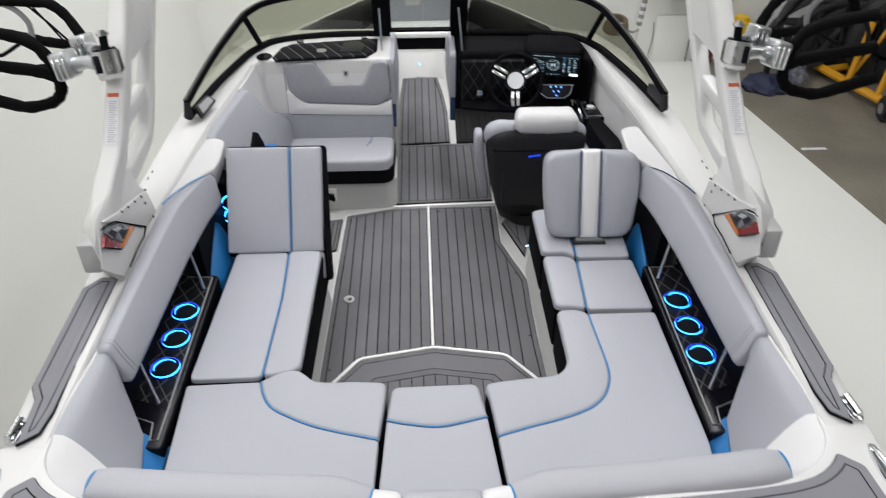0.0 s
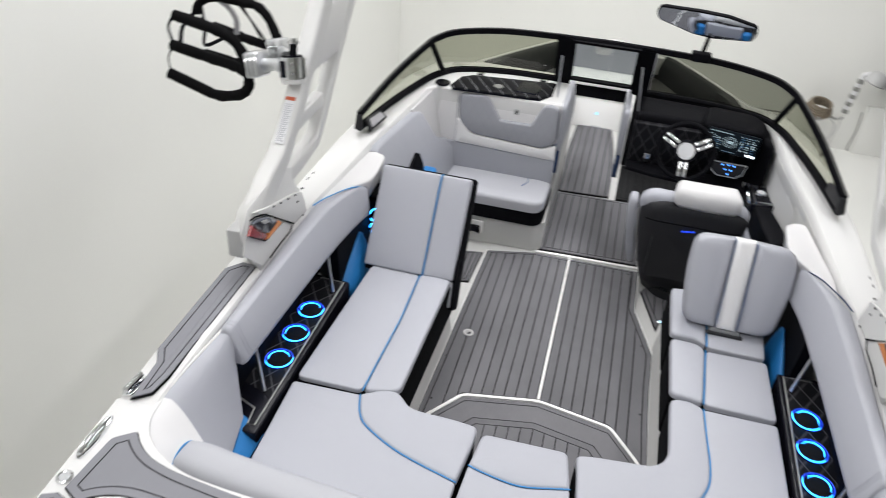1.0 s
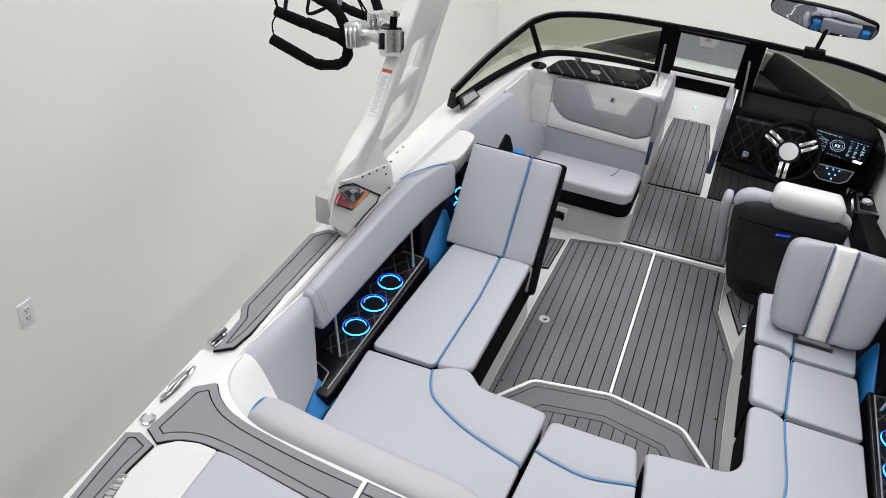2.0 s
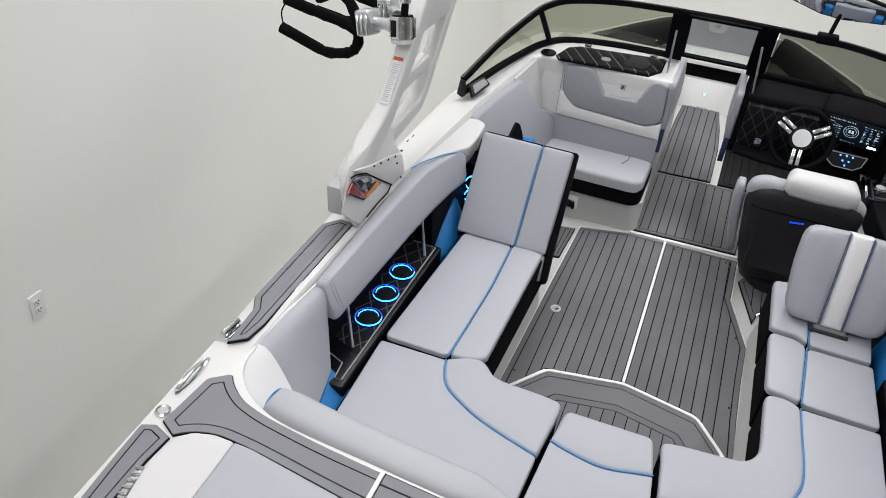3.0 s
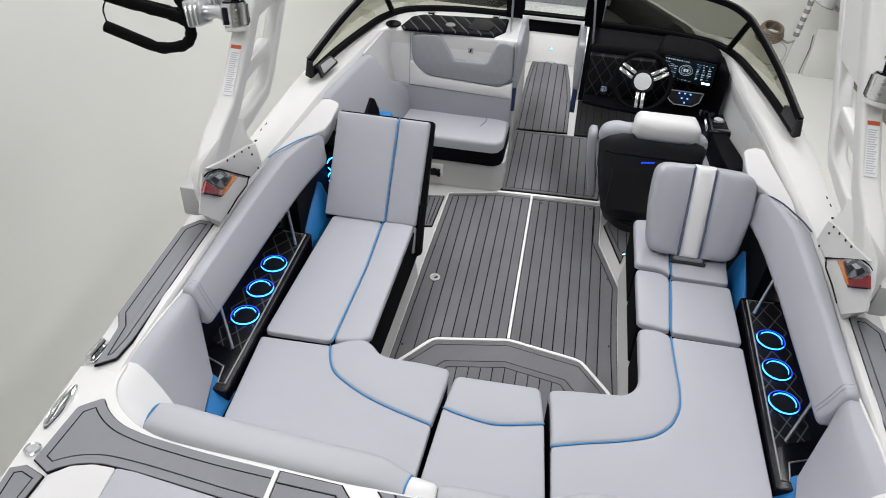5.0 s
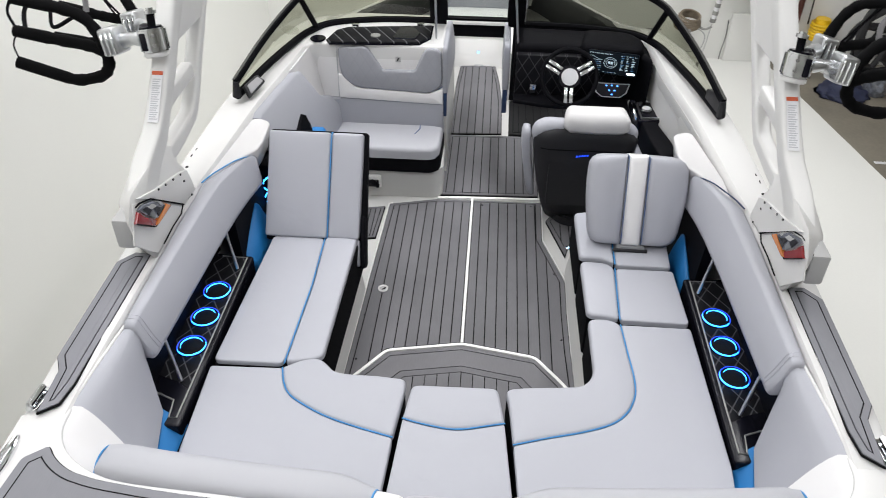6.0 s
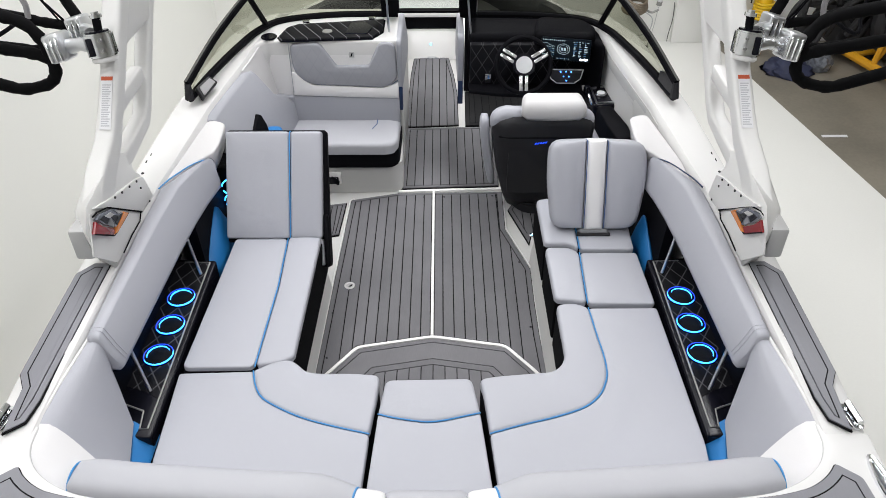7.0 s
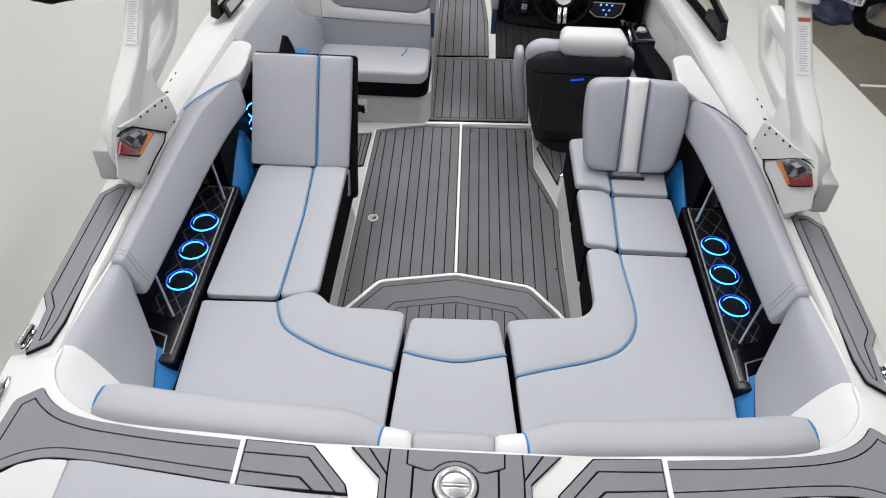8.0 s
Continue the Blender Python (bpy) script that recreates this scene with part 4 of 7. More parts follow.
    for y, k in ((0.085, 0.45), (0.095, 0.55), (0.12, 0.64), (0.20, 0.80), (0.28, 0.93), (0.34, 1.02), (0.36, 0.98)):
        blue.append([(s * (x if s < 0 else 0.953 + (x - 0.93) * 0.6), y, 0.2 + (z - 0.2) * k * (1.05 if s < 0 else 0.86)) for x, z in ((1.03, 0.2), (1.036, 0.46), (1.030, 0.485), (1.018, 0.498), (1.004, 0.492), (0.968, 0.41), (0.940, 0.32), (0.93, 0.2))])
    part("blue_panel", loft(blue), BLUE, back, "bright blue vinyl panel", smooth=70)
    # after corner panels
    corner = thing("corner_lining", "grey vinyl and white moulded panel round the after corner", "lining", "after corner linings")
    top = [(1.150, -0.735, 0.735), (1.180, -0.9, 0.714), (1.190, -0.98, 0.707), (1.198, -1.07, 0.699), (1.192, -1.175, 0.697), (1.138, -1.255, 0.697), (1.036, -1.315, 0.697), (0.90, -1.345, 0.697)]
    low = [(1.105, -0.757, 0.60), (1.036, -0.862, 0.44), (1.012, -1.0, 0.412), (0.980, -1.115, 0.43), (0.955, -1.15, 0.44), (0.94, -1.18, 0.45), (0.91, -1.20, 0.45), (0.87, -1.22, 0.45)]
    def bulge(i0, i1):
        ss = []
        for i in range(i0, i1 + 1):
            roll = (0.030, 0.036, 0.032, 0.020, 0.004, -0.008, -0.010, -0.010)[i]
            t, l = Vector(top[i]), Vector(low[i])
            ss.append([tuple(Vector((s * p.x, p.y, p.z))) for p in (t.lerp(l, (k / 9) ** 1.3) + math.sin(math.pi * (k / 9) ** 0.6) * Vector((-roll, roll * i / 7, 0.6 * max(roll, 0.0))) for k in range(10))])
        return loft(ss, False, False)
    part("grey_panel", bulge(0, 3), VINYL, corner, "grey vinyl panel", smooth=70)
    part("white_corner", bulge(3, 7), VINYL_BRIGHT, corner, "white vinyl corner", smooth=70)
    part("rim", tube(smooth_line([(s * (x + 0.004), y - (0.004 if i > 3 else 0), z - 0.001) for i, (x, y, z) in enumerate(top)], 4), 0.006, 8), GEL, corner, "white moulded rim", smooth=70)
    part("blue_strip", loft([[(s * x, y, z) for x, z in ((xl + 0.02, zl - 0.014), (xl, zl - 0.012), (0.945, 0.34), (0.97, 0.32))] for y, xl, zl in ((-0.85, 1.040, 0.45), (-0.93, 1.025, 0.425), (-1.0, 1.010, 0.412), (-1.08, 0.988, 0.415))]), BLUE, corner, "bright blue vinyl strip")
    # forward coaming pad
    pad = thing("coaming_pad", "off-white vinyl pad along the forward coaming", "bolster", "forward coaming pads")
    top_line = rounded([(s * x, y) for x, y in ((0.982, 0.655), (0.996, 0.678), (1.04, 0.700), (1.085, 0.695), (1.155, 0.30), (1.160, 0.14), (1.10, 0.26), (1.03, 0.365), (0.985, 0.42), (0.975, 0.50))], 0.02, 3)
    bm = slab(top_line, 0.63, 0.766, 0.010, 3, 0.002, low_r=0.02)
    for v in bm.verts:
        k = (v.co.z - 0.63) / 0.16
        v.co.z += 0.045 * (v.co.y - 0.4) * k
        v.co.x += s * 0.035 * (1 - k) * (1 if abs(v.co.x) < 1.06 else 0)
    if s > 0:
        bm.transform(Matrix.Translation((-0.035, 0.045, 0.0)))
    part("cushion", bm, VINYL_WHITE, pad, smooth=60)


for s in (-1, 1):
    side_pieces(s)

# after bolsters
def flat_roll(line, girth):
    """A padded roll with a broad, nearly flat top, its ends open to the piping."""
    pts, secs = [Vector(q) for q in line], []
    for i, q in enumerate(pts):
        d = (pts[min(i + 1, len(pts) - 1)] - pts[max(i - 1, 0)]).normalized()
        u = d.cross(Vector((0, 0, 1))).normalized()
        sec = []
        for a in np.linspace(0, 2 * math.pi, 29)[:-1]:
            c, w = math.cos(a), math.sin(a)
            sec.append(tuple(q + u * girth[i] * 0.97 * math.copysign(abs(c) ** 0.62, c) + Vector((0, 0, girth[i] * 0.93 * math.copysign(abs(w) ** 0.75, w)))))
        secs.append(sec)
    return loft(secs)


for s in (-1, 1):
    ab = thing("after_bolster", "long rolled grey vinyl bolster with blue piping at its ends", "bolster", "after bolsters")
    line = smooth_line([(s * x, y, z) for x, y, z in ((1.02, -1.252, 0.66), (0.85, -1.275, 0.66), (0.6, -1.296, 0.66), (0.4, -1.309, 0.66), (0.30, -1.314, 0.659), (0.205, -1.330, 0.652))], 4)
    girth = [float(np.interp(abs(q[0]), (0.20, 0.24, 0.30, 0.36, 0.94, 1.0, 1.02), (0.050, 0.056, 0.066, 0.069, 0.069, 0.064, 0.057))) for q in line]
    # roll in the lightened vinyl: its brighter lighting is in the colour
    part("roll", flat_roll(line, girth), VINYL_LIT, ab, smooth=70)
    for k, r in ((0, 0.0575), (-1, 0.0505)):
        d = (Vector(line[1]) - Vector(line[0])).normalized() if k == 0 else (Vector(line[-1]) - Vector(line[-2])).normalized()
        fm = frame_from(line[k], (0, 0, 1), d.cross(Vector((0, 0, 1))))
        part("piping", ring((0, 0, 0), r, 0.0032, 28, 6, fm), PIPING, ab)
    tip = [(s * x, y, 0.652) for x, y in ((0.203, -1.331), (0.18, -1.333), (0.155, -1.335), (0.135, -1.336), (0.122, -1.337), (0.117, -1.337))]
    part("end_cap", tube(tip, [0.049, 0.049, 0.047, 0.045, 0.040, 0.032], 20), VINYL_BRIGHT, ab, "white vinyl end", smooth=70)
mb = thing("after_bolster", "short grey vinyl bolster at the middle of the stern", "bolster", "after bolsters")
part("roll", tube([(-0.116, -1.328, 0.640), (-0.108, -1.328, 0.640), (-0.09, -1.328, 0.640), (0.09, -1.328, 0.640), (0.108, -1.328, 0.640), (0.116, -1.328, 0.640)], [0.036, 0.043, 0.047, 0.047, 0.043, 0.036], 20), VINYL_LIT, mb, smooth=70)


# ---- port lounge and dash ----
lounge = thing("lounge_bench", "grey and white vinyl lounge with a quilted backrest", "seat")
LB = [(-0.93, 1.205), (-0.245, 1.205), (-0.20, 1.25), (-0.195, 1.55), (-0.93, 1.55)]
part("base", slab(rounded([(-1.0, 1.215), (-0.24, 1.232), (-0.185, 1.26), (-0.19, 1.56), (-1.0, 1.56)], 0.02), -0.004, 0.19), LINER, lounge, "off-white moulded base")
part("skirt", slab(rounded(LB, [0.01, 0.06, 0.06, 0.01, 0.01]), 0.185, 0.285, 0.006), BLACK, lounge, "black seat base")
# seat top's stronger light is painted in with the lightened vinyl
part("seat_cushion", slab(rounded([(p[0] - 0.004, p[1] - 0.004) for p in LB], [0.01, 0.06, 0.06, 0.01, 0.01]), 0.275, 0.345, 0.025, 4, 0.006), VINYL_LIT, lounge, smooth=60)
bead(lounge, [(-0.335, 1.50, 0.352), (-0.335, 1.42, 0.353), (-0.36, 1.36, 0.352)], 0.0026, SLATE)
BKM = frame_from((0, 1.50, 0.0), (1, 0, 0), (0, 0.04, 1))
part("backrest", slab([(-0.95, 0.30), (-0.20, 0.30), (-0.20, 0.495), (-0.95, 0.508)], 0.0, 0.045, 0.012, 3, 0.0, BKM), VINYL_DARK, lounge, "mid-grey vinyl lower back", smooth=60)
part("white_back", slab([(-0.96, 0.505), (-0.20, 0.483), (-0.20, 0.835), (-0.96, 0.835)], -0.01, 0.030, 0.01, 3, 0.0, BKM), VINYL_BRIGHT, lounge, "white vinyl upper back", smooth=60)
QP = rounded([(-0.808, 0.80), (-0.800, 0.650), (-0.725, 0.578), (-0.275, 0.556), (-0.205, 0.608), (-0.215, 0.825), (-0.305, 0.828), (-0.368, 0.692), (-0.552, 0.690), (-0.640, 0.828), (-0.79, 0.818)], [0.03, 0.05, 0.07, 0.05, 0.04, 0.05, 0.03, 0.012, 0.012, 0.03, 0.03])
part("white_band", slab(rounded([(-0.812, 0.510), (-0.203, 0.490), (-0.203, 0.590), (-0.285, 0.553), (-0.712, 0.574), (-0.790, 0.650), (-0.812, 0.655)], [0.004, 0.004, 0.004, 0.02, 0.03, 0.02, 0.004]), 0.028, 0.050, 0.006, 2, 0.0, BKM), VINYL_BRIGHT, lounge, "white vinyl band under the quilted panel", smooth=60)
part("quilted_panel", slab(QP, 0.025, 0.052, 0.014, 3, 0.0, BKM), QUILT_GREY, lounge, "grey quilted vinyl panel", smooth=60)
bead(lounge, [BKM @ Vector((x, z, 0.034)) for x, z in ((-0.800, 0.640), (-0.780, 0.615), (-0.745, 0.584), (-0.718, 0.573), (-0.30, 0.552), (-0.262, 0.556), (-0.206, 0.598))], 0.0025, SLATE)
part("back_seam", tube([BKM @ Vector((-0.815, z, d)) for z, d in ((0.30, 0.046), (0.50, 0.047), (0.515, 0.032), (0.83, 0.031))], 0.0025, 6), VINYL_DARK, lounge, "stitched seam")
part("emblem", slab(rounded(cushion_poly(-0.478, -0.448, 0.735, 0.768), 0.004), 0.028, 0.034, 0.001, 1, 0.0, BKM), LAMP_GREY, lounge, "small square grey emblem")
part("emblem_mark", slab([(-0.470, 0.742), (-0.462, 0.742), (-0.456, 0.761), (-0.464, 0.761)], 0.034, 0.036, 0.0, 1, 0.0, BKM), BLACK, lounge)
# upholstered side of the lounge
sp = thing("lounge_side_pad", "grey vinyl pad on the hull side by the lounge", "pad")
secs, back = [], []
for y, g in ((0.69, 0.785), (0.72, 0.80), (0.95, 0.805), (1.17, 0.805), (1.23, 0.785), (1.28, 0.70), (1.34, 0.60), (1.42, 0.545), (1.50, 0.515)):
    c = inner_x(y)
    secs.append([(-x, y, z) for x, z in ((c + 0.005, g - 0.006), (c - 0.022 - 0.25 * (0.805 - g), g - 0.004), (c - 0.042 - 0.25 * (0.805 - g), g - 0.02), (c - 0.16 + 0.10 * (g - 0.5), 0.46), (c - 0.17, 0.34), (c, 0.34))])
    back.append([(-x, y, z) for x, z in ((c + 0.012, min(0.825, rail_z(y) - 0.002)), (c - 0.008, min(0.822, rail_z(y) - 0.005)), (c - 0.075, 0.47), (c + 0.01, 0.47))])
part("cushion", loft(secs), VINYL_DARK, sp, smooth=60)
part("white_corner", loft(back[3:]), VINYL_WHITE, sp, "white vinyl above the pad", smooth=60)
px = lambda y, z: -(inner_x(y) - 0.042 - (0.785 - z) / 0.325 * 0.095) + 0.010
bm = bmesh.new()
for tri in ([(0.84, 0.47), (1.07, 0.47), (1.085, 0.54), (1.075, 0.600), (1.05, 0.618), (0.93, 0.565), (0.84, 0.51)],):
    a, b = ([bm.verts.new((px(y, z) + d, y, z)) for y, z in tri] for d in (0.0, -0.03))
    bm.faces.new(a), bm.faces.new(b[::-1])
    for i in range(7):
        bm.faces.new((a[i], a[(i + 1) % 7], b[(i + 1) % 7], b[i]))
part("dark_pocket", bm, BLACK, sp, "black pocket mouth", smooth=0)
part("blue_cushion", slab(rounded(cushion_poly(-0.915, -0.825, 1.0, 1.14), 0.03), 0.36, 0.508, 0.03, 4, 0.006), BLUE, sp, "blue vinyl pad", smooth=60)

dash_l = thing("port_dash", "white moulded dash with a black quilted glovebox lid", "dashboard")
part("body", slab(rounded([(-1.03, 1.36), (-0.94, 1.50), (-0.20, 1.50), (-0.20, 1.98), (-0.80, 1.98), (-1.03, 1.70)], 0.02), 0.56, 0.838, 0.02), GEL, dash_l, "white moulded top")
HATCH = [(-0.868, 1.525), (-0.838, 1.655), (-0.78, 1.705), (-0.290, 1.775), (-0.290, 1.600), (-0.342, 1.518), (-0.845, 1.482)][::-1]
part("hatch_rim", slab(inset(HATCH, -0.008), 0.836, 0.842), BLACK_GLOSS, dash_l, smooth=0)
lid = part("hatch", slab(HATCH, 0.838, 0.852, 0.006), LID_VINYL, dash_l, "black quilted lid with silver stitching")
part("lid_pad", slab(rounded([(-0.50, 1.555), (-0.37, 1.548), (-0.345, 1.645), (-0.395, 1.725), (-0.478, 1.715)], 0.015), 0.850, 0.858, 0.004), BLACK_GLOSS, lid)
part("lid_emblem", disc((-0.60, 1.585, 0.854), 0.028, 0.006, 16), STEEL_DULL, lid, "oval metal emblem")
for x in (-0.74, -0.36):
    part("latch", box(x - 0.02, x + 0.02, 1.775 + 0.12 * (x + 0.36), 1.80 + 0.12 * (x + 0.36), 0.838, 0.858, 0.004), CHROME, dash_l, "chrome latch")
part("cup_holder", disc((-0.925, 1.54, 0.842), 0.045, 0.010, 24, 0.003), BLACK_GLOSS, dash_l, "black round speaker grille")

# ---- helm ----
dash_r = thing("helm_dash", "black moulded helm dash with displays and switches", "dashboard")
part("body", slab(rounded([(0.205, 1.56), (0.62, 1.56), (0.88, 1.50), (0.955, 1.40), (0.945, 1.62), (0.86, 1.74), (0.78, 1.80), (0.205, 1.83)], 0.03), 0.56, 0.845, 0.03, 4), BLACK, dash_r, "black soft dash top")
part("hood", slab(rounded([(0.56, 1.50), (0.90, 1.46), (0.93, 1.60), (0.86, 1.72), (0.60, 1.76)], 0.06), 0.80, 0.878, 0.03, 4), BLACK, dash_r, "black instrument hood")
part("lower_panel", box(0.21, 0.95, 1.52, 1.60, 0.55, 0.80, 0.012), QUILT_UP, dash_r, "black quilted panel with grey stitching")
SCM = frame_from((0.735, 1.43, 0.81), (1, -0.22, 0), (0.07, 0.32, 0.95)) @ Matrix.Diagonal((0.87, 0.70, 1, 1))
scr = part("display", slab(rounded(cushion_poly(-0.158, 0.158, -0.085, 0.085), 0.01), -0.03, 0.006, 0.004, 2, 0.0, SCM), SCREEN, dash_r, "wide dark display with white figures")
def ink(parent, x0, x1, y0, y1, mat=SCREEN_INK, m=None, z=0.0065):
    part("graphic", slab(cushion_poly(x0, x1, y0, y1), z, z + 0.0006, m=m), mat, parent, smooth=0)
draw = random.Random(5)
for i in range(11):
    ink(scr, -0.147 + 0.0135 * i, -0.147 + 0.0135 * i + 0.007 * (0.6 + 0.4 * (i % 2)), 0.062, 0.070, m=SCM)
for i in range(6):
    ink(scr, 0.045 + 0.0175 * i, 0.056 + 0.0175 * i, 0.060, 0.064, SCREEN_BLUE if i % 3 == 1 else SCREEN_INK, SCM)
# sloping trace and rows of small print beside the gauge
for i in range(8):
    ink(scr, -0.146 + 0.010 * i, -0.137 + 0.010 * i, 0.042 - 0.0035 * i * (i > 2), 0.0445 - 0.0035 * i * (i > 2), m=SCM)
for row in range(6):
    x, y = -0.145, 0.014 - 0.015 * row
    while x < -0.075:
        w = draw.uniform(0.006, 0.018)
        ink(scr, x, min(x + w, -0.070), y, y + 0.0042, SCREEN_BLUE if draw.random() < 0.3 else SCREEN_INK, SCM)
        x += w + 0.005
for row in range(6):
    for k in range(3):
        x, y = 0.050 + 0.034 * k, 0.044 - 0.0175 * row
        w = draw.uniform(0.009, 0.022)
        ink(scr, x, x + w, y, y + 0.0055, SCREEN_BLUE if draw.random() < 0.25 else SCREEN_INK, SCM)
        if draw.random() < 0.6:
            ink(scr, x, x + w * 0.6, y - 0.0062, y - 0.0035, m=SCM)
for k in range(7):
    ink(scr, -0.05 + 0.012 * k, -0.044 + 0.012 * k, -0.074, -0.069, SCREEN_BLUE if k % 2 else SCREEN_INK, SCM)
ink(scr, 0.098, 0.146, -0.075, -0.060, WHITE_LED, SCM)
part("gauge", ring((-0.013, 0.002, 0.008), 0.040, 0.0014, 32, 5, SCM), SCREEN_INK, scr)
part("gauge", ring((-0.013, 0.002, 0.008), 0.028, 0.0010, 28, 5, SCM), SCREEN_INK, scr)
for x in (-0.027, -0.010):
    ink(scr, x, x + 0.012, -0.009, 0.012, m=SCM)
SWM = frame_from((0.75, 1.43, 0.655), (1, -0.04, 0), (0, 0.3, 0.95))
sw = part("switch_panel", slab(rounded([(-0.10, 0.035), (0.10, 0.035), (0.085, -0.02), (0.05, -0.045), (-0.05, -0.045), (-0.085, -0.02)], 0.01), -0.02, 0.008, 0.004, 2, 0.0, SWM), CHARCOAL, dash_r, "dark switch panel with blue lights")
part("panel_trim", outline_ring([(-0.10, 0.035), (-0.085, -0.02), (-0.05, -0.045), (0.05, -0.045), (0.085, -0.02), (0.10, 0.035)], 0.005, 0.006, 0.011), BRUSHED, sw, "brushed metal edge").data.transform(SWM)
for x, y in ((-0.03, 0.02), (0.0, 0.022), (0.03, 0.02), (-0.012, -0.005), (0.018, -0.005), (0.005, -0.028)):
    part("switch_light", disc((x, y, 0.009), 0.0046, 0.004, 10, 0, SWM), LED_SWITCH, sw)
part("key_box", box(0.296, 0.332, 1.49, 1.525, 0.578, 0.635, 0.006), CHROME, dash_r, "small steel ignition plate")
# shelf reach added aft to hide the bare sole and shade the footwell mat
part("grey_shelf", slab([(0.205, 1.44), (0.36, 1.40), (0.62, 1.37), (0.86, 1.37), (0.86, 1.52), (0.205, 1.56)], 0.54, 0.56, 0.006), BLACK, dash_r, "black knee shelf")

wheel = thing("steering_wheel", "black steering wheel with polished spokes", "steering wheel")
WM = frame_from((0.50, 1.355, 0.752), (1, 0, 0), (0, 0.48, 0.88))
part("rim", ring((0, 0, 0), 0.150, 0.0128, 40, 12, WM), BLACK, wheel, "black padded rim")
part("hub", disc((0, 0, 0.012), 0.062, 0.03, 28, 0.006, WM), BLACK_GLOSS, wheel)
part("cap", disc((0, 0, 0.030), 0.046, 0.012, 28, 0.004, WM), BRUSHED, wheel, "silver hub cap")
for ang in (150, 30, 270):
    a = radians(ang)
    rot = WM @ Matrix.Rotation(a, 4, "Z")
    for off in (-0.015, 0.015):
        part("spoke", box(0.055, 0.142, off - 0.010, off + 0.010, 0.006, 0.022, 0.004, 2, rot), CHROME, wheel, "polished metal spoke")
part("column", tube([WM @ Vector((0, 0, -0.01)), WM @ Vector((0, -0.02, -0.22))], 0.04, 14), BLACK, wheel)

thr = thing("throttle_console", "black padded throttle console with a chrome lever", "console")
part("armrest", slab(rounded([(0.902, 1.215), (0.985, 1.225), (1.035, 1.0), (1.040, 0.885), (0.955, 0.835), (0.925, 1.0)], 0.015), 0.44, 0.575, 0.010, 3, 0.003), BLACK, thr, "black padded armrest", smooth=60)
part("panel", slab(rounded([(0.885, 1.225), (1.02, 1.235), (1.03, 1.48), (0.865, 1.47)], 0.02), 0.42, 0.575, 0.01), BLACK_GLOSS, thr, "black moulded control panel")
part("plate", outline_ring(rounded([(0.903, 1.235), (1.012, 1.245), (1.015, 1.455), (0.898, 1.425)], 0.010), 0.008, 0.574, 0.584), BRUSHED, thr, "thin steel surround")
part("knob", disc((0.945, 1.345, 0.582), 0.033, 0.016, 24, 0.004), CHROME, thr, "chrome control knob")
part("knob_cap", disc((0.945, 1.345, 0.591), 0.023, 0.005, 20, 0.002), PAPER, thr)
part("lever", tube(smooth_line([(0.885, 1.26, 0.56), (0.872, 1.28, 0.592), (0.866, 1.33, 0.606), (0.864, 1.37, 0.608)], 3), 0.007, 10), CHROME, thr, "chrome throttle lever")
part("grip", tube([(0.855, 1.372, 0.610), (0.885, 1.372, 0.610)], 0.011, 10), BLACK_GLOSS, thr, "black lever grip")
part("side", slab([(0.90, 0.88), (1.0, 0.86), (1.02, 1.46), (0.87, 1.46)], 0.02, 0.43), VINYL, thr, "grey side panel")

helm = thing("captain_chair", "charcoal-backed helm seat with grey bolsters and white headrest", "seat")
secs = []
for z, yc, x0, x1, d in ((0.0, 1.16, 0.42, 0.74, 0.10), (0.10, 1.10, 0.39, 0.77, 0.10), (0.30, 1.03, 0.345, 0.81, 0.09), (0.50, 0.985, 0.315, 0.845, 0.08), (0.60, 0.97, 0.308, 0.85, 0.07), (0.64, 0.968, 0.33, 0.83, 0.06), (0.662, 0.97, 0.37, 0.79, 0.045)):
    pts = rounded([(x0, yc - d * 0.45), (x0 + 0.06, yc - d), (x1 - 0.06, yc - d), (x1, yc - d * 0.45), (x1, yc + d), (x0, yc + d)], 0.03, 3)
    secs.append([(x, y, z) for x, y in pts])
part("back_shell", loft(secs), CHARCOAL, helm, "charcoal moulded back", smooth=60)
part("seam", tube([(0.345, 0.915, 0.556), (0.40, 0.903, 0.555), (0.78, 0.903, 0.555), (0.82, 0.915, 0.556)], 0.004, 6), BLACK, helm)
part("back_pocket", slab(rounded(cushion_poly(0.40, 0.77, 0.20, 0.545), 0.03), 0, 0.012, 0.006, 2, 0, frame_from((0, 0.93, 0.0), (1, 0, 0), (0, -0.02, 1))), CHARCOAL, helm, "charcoal back pocket")
for pts, rad in (([(0.335, 0.56), (0.335, 0.60), (0.345, 0.637), (0.385, 0.655), (0.46, 0.652)], [0.02, 0.036, 0.045, 0.046, 0.042]), ([(0.815, 0.56), (0.815, 0.60), (0.806, 0.633), (0.78, 0.648), (0.73, 0.648)], [0.02, 0.032, 0.04, 0.042, 0.042])):
    line = smooth_line([(x, 0.975, z) for x, z in pts], 4)
    part("shoulder_bolster", tube(line, [float(q) for q in np.interp(range(len(line)), range(0, len(line), 4), rad)], 14), VINYL, helm, "grey vinyl shoulder", smooth=70)
part("headrest", slab(rounded([(0.455, 0.905), (0.48, 0.885), (0.62, 0.875), (0.765, 0.885), (0.79, 0.905), (0.775, 1.03), (0.465, 1.03)], 0.03), 0.652, 0.768, 0.052, 6, 0.006, low_r=0.03), VINYL_WHITE, helm, "white padded headrest", smooth=70)
